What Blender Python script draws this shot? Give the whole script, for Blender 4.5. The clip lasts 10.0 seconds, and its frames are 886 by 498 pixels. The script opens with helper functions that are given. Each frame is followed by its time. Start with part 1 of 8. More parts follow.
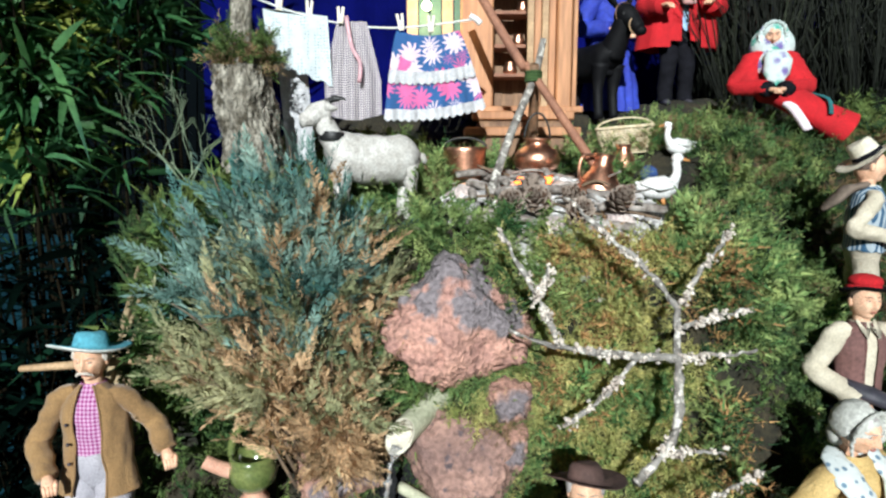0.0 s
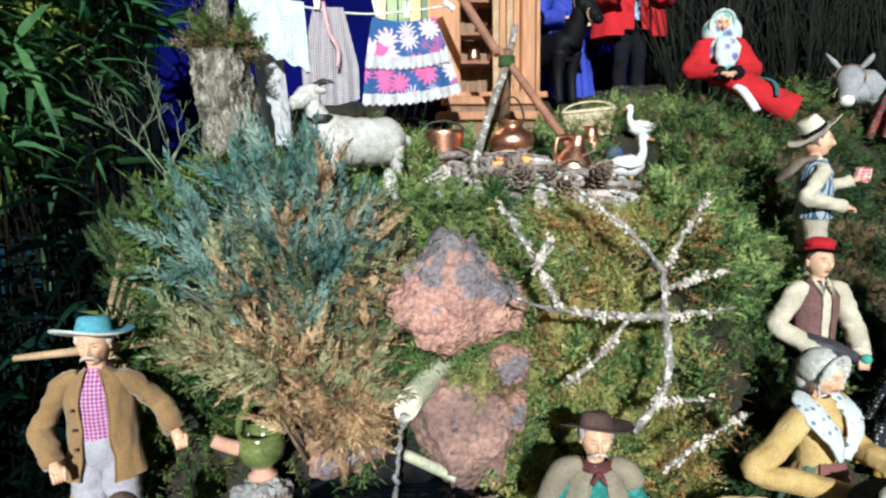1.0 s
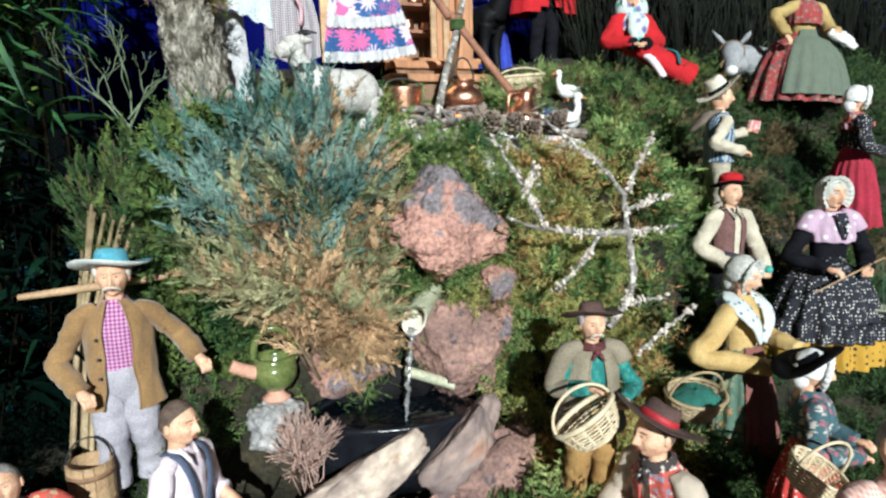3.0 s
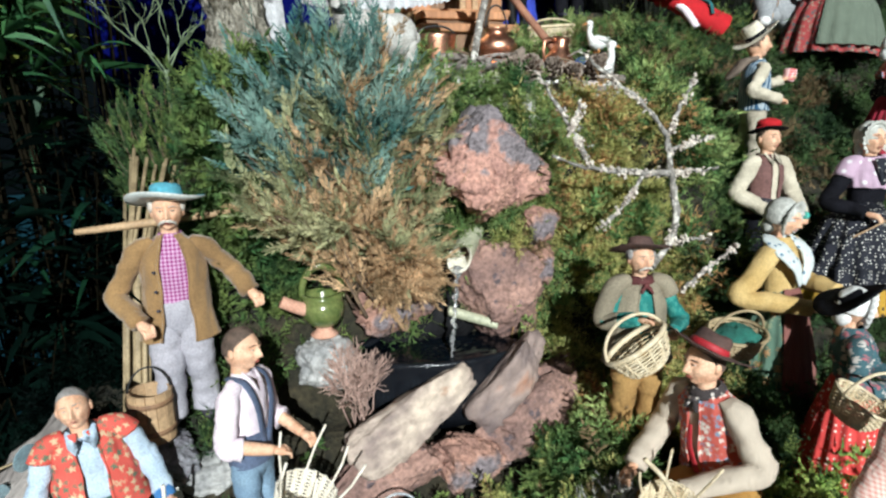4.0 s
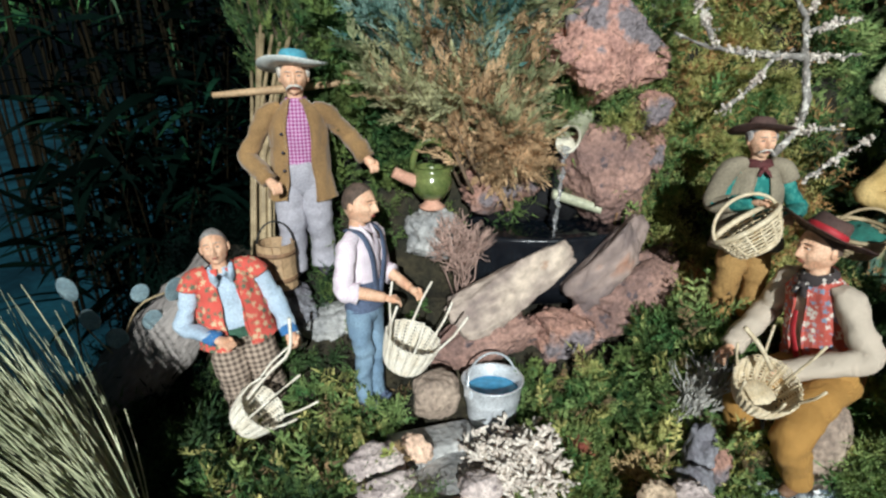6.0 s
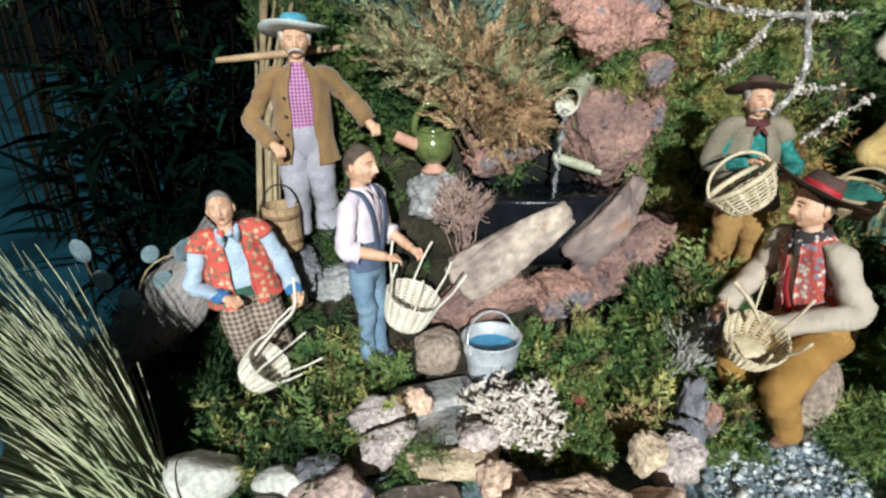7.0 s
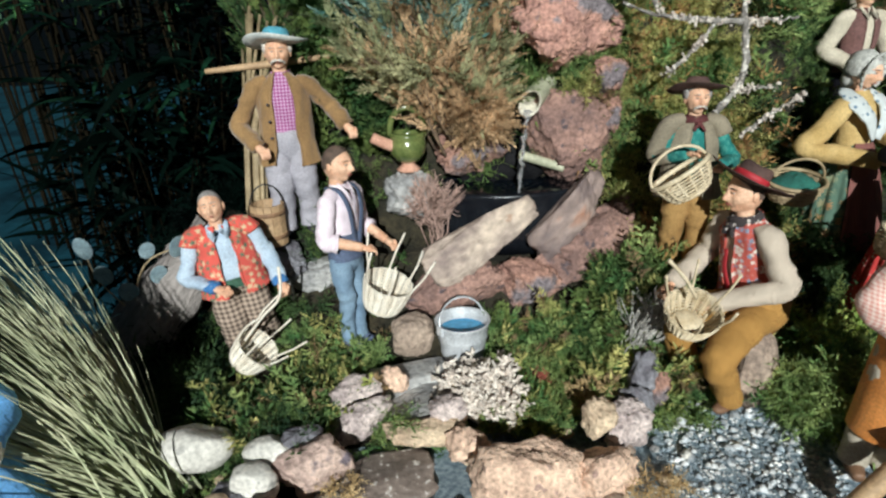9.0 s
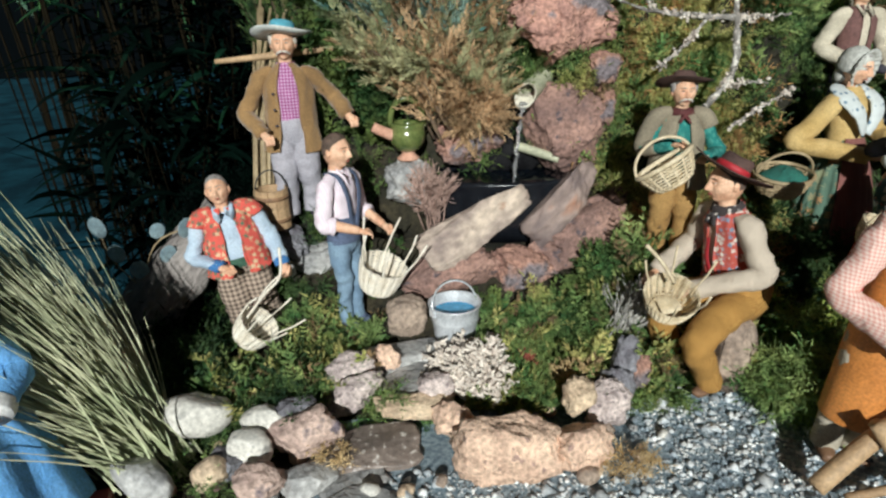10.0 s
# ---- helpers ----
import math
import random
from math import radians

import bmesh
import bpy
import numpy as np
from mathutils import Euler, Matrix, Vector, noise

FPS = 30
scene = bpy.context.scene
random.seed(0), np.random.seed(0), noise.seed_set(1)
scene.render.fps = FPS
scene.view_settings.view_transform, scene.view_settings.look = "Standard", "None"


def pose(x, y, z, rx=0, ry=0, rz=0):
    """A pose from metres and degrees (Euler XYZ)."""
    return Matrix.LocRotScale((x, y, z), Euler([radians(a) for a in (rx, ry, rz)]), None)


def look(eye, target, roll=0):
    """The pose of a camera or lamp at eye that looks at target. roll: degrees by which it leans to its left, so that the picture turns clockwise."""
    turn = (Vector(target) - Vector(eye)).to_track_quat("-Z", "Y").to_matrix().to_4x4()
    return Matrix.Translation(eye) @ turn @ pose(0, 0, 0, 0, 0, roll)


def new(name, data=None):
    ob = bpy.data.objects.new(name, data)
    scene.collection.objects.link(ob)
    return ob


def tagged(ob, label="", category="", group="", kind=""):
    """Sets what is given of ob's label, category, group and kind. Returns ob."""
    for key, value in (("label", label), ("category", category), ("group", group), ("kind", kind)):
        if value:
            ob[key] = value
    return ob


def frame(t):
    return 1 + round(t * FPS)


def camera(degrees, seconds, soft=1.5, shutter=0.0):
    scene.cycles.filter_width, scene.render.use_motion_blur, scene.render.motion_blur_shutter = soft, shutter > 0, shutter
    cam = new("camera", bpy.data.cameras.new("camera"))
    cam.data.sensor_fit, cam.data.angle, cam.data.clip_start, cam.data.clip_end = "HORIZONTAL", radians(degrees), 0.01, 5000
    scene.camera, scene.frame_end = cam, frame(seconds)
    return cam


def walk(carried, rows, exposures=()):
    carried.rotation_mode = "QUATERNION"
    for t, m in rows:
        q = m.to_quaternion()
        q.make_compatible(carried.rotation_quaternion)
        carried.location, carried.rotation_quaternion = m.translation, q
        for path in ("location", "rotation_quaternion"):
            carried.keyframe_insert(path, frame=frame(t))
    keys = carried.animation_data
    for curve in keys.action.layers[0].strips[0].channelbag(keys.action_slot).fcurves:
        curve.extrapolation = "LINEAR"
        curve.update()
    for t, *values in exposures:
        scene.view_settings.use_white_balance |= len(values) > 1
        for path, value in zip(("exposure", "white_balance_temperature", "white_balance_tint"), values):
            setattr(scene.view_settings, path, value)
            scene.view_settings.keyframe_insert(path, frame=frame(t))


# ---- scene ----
cam = camera(71.3, 10.0, soft=2.4)
METRES, EYE, TILT, LEAN, TURN = 0.64, 0.72, -8.0, 0.0, 0.0
ROWS = [
    (0.0, 0.0, 0.0, 0.0, 0.0, 0.0, -0.0),
    (0.5, -0.0569, -0.0202, -0.0177, -3.4, -0.5, 0.9),
    (1.0, -0.1213, -0.0489, -0.0377, -5.44, -0.66, 1.71),
    (1.5, -0.1992, -0.0909, -0.0684, -8.45, -0.65, 2.14),
    (2.0, -0.2806, -0.1232, -0.1016, -11.46, -0.94, 2.52),
    (3.5, -0.4507, -0.1492, -0.1945, -17.47, -2.76, 3.64),
    (4.0, -0.4963, -0.1405, -0.2314, -15.96, -4.4, 3.53),
    (4.5, -0.5332, -0.148, -0.2653, -12.79, -5.96, 3.07),
    (5.0, -0.5543, -0.1556, -0.2902, -10.85, -7.31, 1.92),
    (5.5, -0.5563, -0.1634, -0.307, -8.74, -9.16, 1.35),
    (6.0, -0.5361, -0.1877, -0.3273, -6.85, -11.25, 1.34),
    (7.5, -0.5112, -0.2424, -0.3508, -5.6, -14.0, 2.01),
    (8.0, -0.5014, -0.27, -0.3533, -5.75, -13.97, 2.58),
    (8.5, -0.4914, -0.3043, -0.3562, -6.36, -13.48, 2.63),
    (9.0, -0.4756, -0.3524, -0.3536, -6.42, -13.23, 2.82),
    (9.5, -0.4627, -0.4022, -0.365, -4.99, -13.45, 2.42),
    (10.0, -0.4255, -0.4222, -0.3695, -4.54, -13.45, 2.2),
]
EXPOSURES = [(0.0, 0.32, 5880, 2), (3.5, 0.34, 5850, 1), (4.5, 0.08, 5920, 1), (6.0, -0.04, 5920, 1), (7.5, 0.05, 5880, 1), (10.0, -0.13, 6120, 2)]
walk(cam, [(t, pose(0, 0, EYE, TILT, LEAN, TURN) @ pose(METRES * x, METRES * y, METRES * z, 90 + pitch, roll, yaw)) for t, x, y, z, yaw, pitch, roll in ROWS], EXPOSURES)

# ---- light: low warm sun from behind the viewer, clear blue sky ----
SUN_EL, SUN_DIR = 22.0, (-0.10, -0.995)
world = bpy.data.worlds.new("sky")
scene.world = world
world.use_nodes = True
wn = world.node_tree
sky = wn.nodes.new("ShaderNodeTexSky")
sky.sky_type, sky.sun_disc = "NISHITA", False
sky.sun_elevation, sky.sun_rotation = radians(SUN_EL), math.atan2(SUN_DIR[0], SUN_DIR[1])
wn.nodes["Background"].inputs["Strength"].default_value = 0.0050
wn.links.new(sky.outputs[0], wn.nodes["Background"].inputs["Color"])
sun = new("sun", bpy.data.lights.new("sun", "SUN"))
sun.data.energy, sun.data.angle, sun.data.color = 5.0, radians(0.6), (1.0, 0.96, 0.92)
away = Vector((SUN_DIR[0], SUN_DIR[1], 0)).normalized() * math.cos(radians(SUN_EL))
sun.matrix_world = look((away.x * 5, away.y * 5, math.sin(radians(SUN_EL)) * 5), (0, 0, 0))

# ---- materials ----
MATS = {}


def folds(n, l, vec, after):
    """Soft creases of cloth, under the finer relief."""
    mp = n.new("ShaderNodeMapping")
    mp.inputs["Scale"].default_value, mp.inputs["Rotation"].default_value = (1, 1, 0.45), (0.3, 0.5, 0)
    l.new(vec, mp.inputs[0])
    fz = n.new("ShaderNodeTexNoise")
    fz.inputs["Scale"].default_value, fz.inputs["Detail"].default_value, fz.inputs["Distortion"].default_value = 75, 2, 0.8
    l.new(mp.outputs[0], fz.inputs["Vector"])
    b2 = n.new("ShaderNodeBump")
    b2.inputs["Strength"].default_value, b2.inputs["Distance"].default_value = 0.5, 0.004
    l.new(fz.outputs[0], b2.inputs["Height"])
    l.new(b2.outputs[0], after.inputs["Normal"])


def surf(name, a, b=None, scale=30.0, rough=0.8, bump=0.3, metal=0.0, fine=None, spots=None, island=0.0, stretch=(1, 1, 1), sheen=0.0, translucent=0.0, object_random=0.0, coat=0.0, spec=0.5, top=0.0, relief=0.002, vary=0.22):
    """Two-tone surface with coarse and fine noise, optional third-colour spots, fine relief."""
    if name in MATS:
        return MATS[name]
    m = bpy.data.materials.new(name)
    m.use_nodes = True
    n, l = m.node_tree.nodes, m.node_tree.links
    p = n["Principled BSDF"]
    b = b or tuple(c * 0.6 for c in a)
    tc = n.new("ShaderNodeTexCoord")
    mp = n.new("ShaderNodeMapping")
    mp.inputs["Scale"].default_value = stretch
    l.new(tc.outputs["Object"], mp.inputs[0])
    big = n.new("ShaderNodeTexNoise")
    big.inputs["Scale"].default_value, big.inputs["Detail"].default_value = scale, 6
    small = n.new("ShaderNodeTexNoise")
    small.inputs["Scale"].default_value, small.inputs["Detail"].default_value = fine or scale * 7, 4
    for t in (big, small):
        l.new(mp.outputs[0], t.inputs["Vector"])
    ramp = n.new("ShaderNodeValToRGB")
    ramp.color_ramp.elements[0].position, ramp.color_ramp.elements[1].position = 0.35, 0.65
    ramp.color_ramp.elements[0].color, ramp.color_ramp.elements[1].color = (*b, 1), (*a, 1)
    l.new(big.outputs[0], ramp.inputs[0])
    out = ramp.outputs[0]
    if spots:
        colour, amount, size = spots
        sn = n.new("ShaderNodeTexNoise")
        sn.inputs["Scale"].default_value, sn.inputs["Detail"].default_value = size, 3
        l.new(mp.outputs[0], sn.inputs["Vector"])
        sr = n.new("ShaderNodeValToRGB")
        sr.color_ramp.elements[0].position, sr.color_ramp.elements[1].position = 1 - amount - 0.04, 1 - amount + 0.04
        sv = sn.outputs[0]
        if top:
            sx = n.new("ShaderNodeSeparateXYZ")
            l.new(tc.outputs["Object"], sx.inputs[0])
            ma = n.new("ShaderNodeMath")
            ma.operation, ma.inputs[1].default_value = "MULTIPLY_ADD", top
            l.new(sx.outputs[2], ma.inputs[0])
            l.new(sv, ma.inputs[2])
            sv = ma.outputs[0]
        l.new(sv, sr.inputs[0])
        mx = n.new("ShaderNodeMixRGB")
        l.new(sr.outputs[0], mx.inputs[0])
        l.new(out, mx.inputs[1])
        mx.inputs[2].default_value = (*colour, 1)
        out = mx.outputs[0]
    hv = n.new("ShaderNodeHueSaturation")
    l.new(out, hv.inputs["Color"])
    mr = n.new("ShaderNodeMapRange")
    mr.inputs["From Min"].default_value, mr.inputs["From Max"].default_value = 0.3, 0.7
    mr.inputs["To Min"].default_value, mr.inputs["To Max"].default_value = 1 - vary, 1 + vary
    l.new(small.outputs[0], mr.inputs["Value"])
    val = mr.outputs[0]
    if island or object_random:
        if island:
            g = n.new("ShaderNodeNewGeometry").outputs["Random Per Island"]
        else:
            g = n.new("ShaderNodeObjectInfo").outputs["Random"]
        k = island or object_random
        r2 = n.new("ShaderNodeMapRange")
        r2.inputs["To Min"].default_value, r2.inputs["To Max"].default_value = 1 - k, 1 + k
        l.new(g, r2.inputs["Value"])
        mu = n.new("ShaderNodeMath")
        mu.operation = "MULTIPLY"
        l.new(val, mu.inputs[0])
        l.new(r2.outputs[0], mu.inputs[1])
        val = mu.outputs[0]
    l.new(val, hv.inputs["Value"])
    l.new(hv.outputs[0], p.inputs["Base Color"])
    p.inputs["Roughness"].default_value, p.inputs["Metallic"].default_value = rough, metal
    p.inputs["Coat Weight"].default_value = coat
    p.inputs["Specular IOR Level"].default_value = spec
    p.inputs["Coat Roughness"].default_value = 0.05
    if sheen:
        p.inputs["Sheen Weight"].default_value = sheen
    if bump:
        bp = n.new("ShaderNodeBump")
        bp.inputs["Strength"].default_value, bp.inputs["Distance"].default_value = bump, relief
        l.new(small.outputs[0], bp.inputs["Height"])
        l.new(bp.outputs[0], p.inputs["Normal"])
        if fine and fine >= 400:
            folds(n, l, tc.outputs["Object"], bp)
    if translucent:
        tr = n.new("ShaderNodeBsdfTranslucent")
        l.new(hv.outputs[0], tr.inputs[0])
        ms = n.new("ShaderNodeMixShader")
        ms.inputs[0].default_value = translucent
        l.new(p.outputs[0], ms.inputs[1])
        l.new(tr.outputs[0], ms.inputs[2])
        l.new(ms.outputs[0], n["Material Output"].inputs[0])
    MATS[name] = m
    return m


def cloth(name, a, b, pattern, size=0.006, c=None, rough=0.9, flat=False):
    """Printed or woven cloth: check, stripe, dots or flowers, with a fine weave relief."""
    if name in MATS:
        return MATS[name]
    m = bpy.data.materials.new(name)
    m.use_nodes = True
    n, l = m.node_tree.nodes, m.node_tree.links
    p = n["Principled BSDF"]
    tc = n.new("ShaderNodeTexCoord")
    vec = tc.outputs["Object"]
    if flat:
        fl = n.new("ShaderNodeMapping")
        fl.inputs["Scale"].default_value = (1, 0, 1)
        l.new(vec, fl.inputs[0])
        vec = fl.outputs[0]
    if pattern == "flowers":
        wn_ = n.new("ShaderNodeTexNoise")
        wn_.inputs["Scale"].default_value, wn_.inputs["Detail"].default_value = 2.2 / size, 1
        l.new(vec, wn_.inputs["Vector"])
        va = n.new("ShaderNodeVectorMath")
        va.operation, va.inputs[1].default_value = "MULTIPLY", (size * 0.3, 0 if flat else size * 0.3, size * 0.3)
        l.new(wn_.outputs["Color"], va.inputs[0])
        vb = n.new("ShaderNodeVectorMath")
        l.new(vec, vb.inputs[0])
        l.new(va.outputs[0], vb.inputs[1])
        vec = vb.outputs[0]
    mx = n.new("ShaderNodeMixRGB")
    mx.inputs[1].default_value, mx.inputs[2].default_value = (*a, 1), (*b, 1)
    if pattern in ("check", "stripe"):
        waves = []
        for axis in ("X", "Z")[: 2 if pattern == "check" else 1]:
            w = n.new("ShaderNodeTexWave")
            w.wave_type, w.bands_direction, w.wave_profile = "BANDS", axis, "SIN"
            w.inputs["Scale"].default_value, w.inputs["Distortion"].default_value = 0.314 / size, 0.6
            w.inputs["Detail Scale"].default_value = 0.5
            l.new(vec, w.inputs["Vector"])
            r = n.new("ShaderNodeValToRGB")
            r.color_ramp.elements[0].position, r.color_ramp.elements[1].position = 0.45, 0.6
            l.new(w.outputs[1], r.inputs[0])
            waves.append(r.outputs[0])
        if len(waves) == 2:
            av = n.new("ShaderNodeMixRGB")
            av.inputs[0].default_value = 0.5
            l.new(waves[0], av.inputs[1])
            l.new(waves[1], av.inputs[2])
            waves = [av.outputs[0]]
        l.new(waves[0], mx.inputs[0])
        out = mx.outputs[0]
    else:
        v = n.new("ShaderNodeTexVoronoi")
        v.inputs["Scale"].default_value = 1 / size
        v.inputs["Randomness"].default_value = 0.35 if pattern == "dots" else 0.9
        l.new(vec, v.inputs["Vector"])
        r = n.new("ShaderNodeValToRGB")
        r.color_ramp.elements[0].position, r.color_ramp.elements[1].position = (0.22, 0.30) if pattern == "dots" else (0.46, 0.54) if flat else (0.36, 0.44)
        r.color_ramp.elements[0].color, r.color_ramp.elements[1].color = (1, 1, 1, 1), (0, 0, 0, 1)
        dist = v.outputs["Distance"]
        if pattern == "flowers":
            away_ = n.new("ShaderNodeVectorMath")
            away_.operation = "SUBTRACT"
            l.new(vec, away_.inputs[0])
            l.new(v.outputs["Position"], away_.inputs[1])
            xz = n.new("ShaderNodeSeparateXYZ")
            l.new(away_.outputs[0], xz.inputs[0])
            ops = []
            for op, k in (("ARCTAN2", None), ("MULTIPLY", 11.0 if size >= 0.02 else 5.0), ("COSINE", None), ("MULTIPLY_ADD", -0.13)):
                nd = n.new("ShaderNodeMath")
                nd.operation = op
                if k is not None:
                    nd.inputs[1].default_value = k
                if ops:
                    l.new(ops[-1].outputs[0], nd.inputs[0])
                else:
                    l.new(xz.outputs[0], nd.inputs[0])
                    l.new(xz.outputs[2], nd.inputs[1])
                ops.append(nd)
            l.new(dist, ops[-1].inputs[2])
            dist = ops[-1].outputs[0]
        l.new(dist, r.inputs[0])
        l.new(r.outputs[0], mx.inputs[0])
        out = mx.outputs[0]
        if c:
            m2 = n.new("ShaderNodeMixRGB")
            r2 = n.new("ShaderNodeValToRGB")
            r2.color_ramp.elements[0].position, r2.color_ramp.elements[1].position = 0.55, 0.56
            sp = n.new("ShaderNodeSeparateColor")
            l.new(v.outputs["Color"], sp.inputs[0])
            l.new(sp.outputs[0], r2.inputs[0])
            l.new(r2.outputs[0], m2.inputs[0])
            m2.inputs[1].default_value, m2.inputs[2].default_value = (*b, 1), (*c, 1)
            l.new(m2.outputs[0], mx.inputs[2])
    nz = n.new("ShaderNodeTexNoise")
    nz.inputs["Scale"].default_value = 60
    l.new(vec, nz.inputs["Vector"])
    hv = n.new("ShaderNodeHueSaturation")
    mr = n.new("ShaderNodeMapRange")
    mr.inputs["To Min"].default_value, mr.inputs["To Max"].default_value = 0.8, 1.2
    l.new(nz.outputs[0], mr.inputs["Value"])
    l.new(mr.outputs[0], hv.inputs["Value"])
    l.new(out, hv.inputs["Color"])
    l.new(hv.outputs[0], p.inputs["Base Color"])
    p.inputs["Roughness"].default_value = rough
    wv = n.new("ShaderNodeTexNoise")
    wv.inputs["Scale"].default_value = 900
    l.new(vec, wv.inputs["Vector"])
    bp = n.new("ShaderNodeBump")
    bp.inputs["Strength"].default_value, bp.inputs["Distance"].default_value = 0.35, 0.001
    l.new(wv.outputs[0], bp.inputs["Height"])
    l.new(bp.outputs[0], p.inputs["Normal"])
    folds(n, l, tc.outputs["Object"], bp)
    MATS[name] = m
    return m


# plants
FERN = surf("fern_green", (0.46, 0.54, 0.14), (0.12, 0.25, 0.05), 22, 0.8, 0, island=0.5, translucent=0.25)
MOSS_LUSH = surf("lush_moss", (0.34, 0.41, 0.14), (0.07, 0.18, 0.05), 22, 0.8, 0, island=0.5, translucent=0.25)
MOSS = surf("moss", (0.19, 0.25, 0.065), (0.035, 0.105, 0.030), 14, 0.85, 0, island=0.45, translucent=0.25)
MOSS_YELLOW = surf("moss_yellow", (0.64, 0.58, 0.22), (0.24, 0.28, 0.075), 30, 0.85, 0, island=0.4, translucent=0.25)
MOSS_DRY = surf("dry_moss", (0.30, 0.20, 0.10), (0.16, 0.12, 0.06), 14, 0.9, 0, island=0.4, translucent=0.2)
# deep green; on the slope and side bank it also paints their shade
MOSS_DEEP_SHADED = surf("moss_deep_shaded", (0.075, 0.13, 0.035), (0.02, 0.055, 0.02), 12, 0.85, 0, island=0.45, translucent=0.2)
JUN_BLUE = surf("juniper_blue", (0.29, 0.41, 0.34), (0.065, 0.17, 0.15), 12, 0.7, 0, island=0.35, translucent=0.2)
JUN_OLIVE = surf("juniper_olive", (0.46, 0.44, 0.24), (0.17, 0.21, 0.10), 12, 0.75, 0, island=0.35, translucent=0.2)
JUN_RUST = surf("juniper_rust", (0.64, 0.44, 0.25), (0.35, 0.22, 0.11), 14, 0.8, 0, island=0.35, translucent=0.2)
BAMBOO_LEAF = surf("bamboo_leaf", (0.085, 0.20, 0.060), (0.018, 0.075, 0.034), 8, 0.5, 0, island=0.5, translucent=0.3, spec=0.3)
# lit copy of the bamboo leaf: sunlight is mixed into the colour
BAMBOO_LIT = surf("bamboo_leaf_sunlit", (0.34, 0.38, 0.080), (0.10, 0.19, 0.045), 8, 0.5, 0, island=0.5, translucent=0.3, spec=0.3)
# brown culm taken down to near-black: shade inside the clump is painted in
CANE_BROWN_SHADED = surf("brown_culm_shaded", (0.011, 0.008, 0.004), (0.004, 0.004, 0.002), 12, 0.8, 0.2, spec=0.05)
# near-black leaf: the shade low among the stalks is in its colour
REED_LEAF_SHADED = surf("reed_leaf_shaded", (0.0022, 0.008, 0.0055), (0.0008, 0.003, 0.0025), 8, 0.6, 0, island=0.4, translucent=0.2, spec=0.04)
GRASS = surf("sedge", (0.62, 0.61, 0.40), (0.30, 0.34, 0.19), 10, 0.6, 0, island=0.3)
TWIG = surf("twig", (0.22, 0.15, 0.09), (0.10, 0.07, 0.05), 60, 0.9, 0.6)
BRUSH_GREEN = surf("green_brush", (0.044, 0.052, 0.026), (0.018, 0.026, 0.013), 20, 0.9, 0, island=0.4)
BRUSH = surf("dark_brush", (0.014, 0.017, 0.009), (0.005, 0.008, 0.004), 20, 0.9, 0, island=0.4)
# culm colour lowered to near-black to stand for shade
CULM = surf("green_culm_shaded", (0.007, 0.005, 0.002), (0.002, 0.002, 0.001), 30, 0.8, 0.2, spec=0.05)
# near-black for the added backing wall, in place of a dark background
WALL = surf("dark_backing", (0.0008, 0.002, 0.003), (0.0005, 0.0014, 0.002), 2, 0.9, 0.3, fine=40, spec=0.05)
STRAW = surf("straw", (0.62, 0.46, 0.24), (0.40, 0.27, 0.12), 50, 0.7, 0.3, island=0.2)
CANE = surf("cane", (0.44, 0.34, 0.20), (0.24, 0.18, 0.10), 40, 0.6, 0.3, island=0.25)
WICKER = surf("wicker", (0.76, 0.65, 0.46), (0.56, 0.45, 0.28), 80, 0.6, 0.4)
WICKER_WHITE = surf("white_wicker", (0.88, 0.83, 0.72), (0.76, 0.68, 0.55), 80, 0.6, 0.4)
LICHEN = surf("pale_lichen", (0.82, 0.75, 0.66), (0.50, 0.42, 0.36), 90, 0.9, 0.5, island=0.2)
HEATHER = surf("dry_heather", (0.52, 0.36, 0.30), (0.34, 0.22, 0.18), 60, 0.9, 0.3, island=0.3)
GREY_SPRIG = surf("grey_sprig", (0.56, 0.54, 0.50), (0.34, 0.32, 0.29), 60, 0.9, 0.3, island=0.3)
BRANCH = surf("lichened_branch", (0.34, 0.32, 0.29), (0.13, 0.115, 0.10), 70, 0.9, 0.9, spots=((0.68, 0.65, 0.58), 0.40, 90))
BARK = surf("bark", (0.43, 0.40, 0.33), (0.10, 0.085, 0.06), 60, 0.95, 1.0, fine=200, spots=((0.07, 0.06, 0.04), 0.40, 55), stretch=(1, 1, 0.55), relief=0.010, vary=0.5)
BARK_SLAB = surf("bark_slab", (0.30, 0.27, 0.25), (0.15, 0.13, 0.12), 22, 0.9, 1.0, stretch=(0.4, 1, 1), relief=0.006, vary=0.25)
SEEDPOD = surf("honesty_pod", (0.60, 0.74, 0.78), (0.38, 0.52, 0.58), 60, 0.4, 0.2, translucent=0.6)
# stone and earth
SOIL = surf("mossy_soil", (0.040, 0.032, 0.016), (0.010, 0.011, 0.006), 16, 0.95, 0.8, relief=0.008, vary=0.5)
LAVA = surf("red_lava", (0.46, 0.26, 0.19), (0.27, 0.15, 0.12), 16, 0.9, 1.0, fine=160, spots=((0.20, 0.17, 0.18), 0.42, 12), relief=0.007, vary=0.4)
LAVA_PINK = surf("pink_lava", (0.84, 0.60, 0.44), (0.56, 0.38, 0.28), 30, 0.9, 1.0, fine=170, spots=((0.36, 0.24, 0.20), 0.34, 80), relief=0.005, vary=0.36)
LAVA_DULL = surf("dull_lava", (0.36, 0.215, 0.17), (0.18, 0.11, 0.095), 18, 0.85, 1.0, fine=160, spots=((0.10, 0.075, 0.08), 0.36, 60), relief=0.0035, vary=0.36)
SLATE = surf("slate", (0.50, 0.49, 0.47), (0.24, 0.24, 0.24), 20, 0.7, 0.8, fine=120, relief=0.004, vary=0.35)
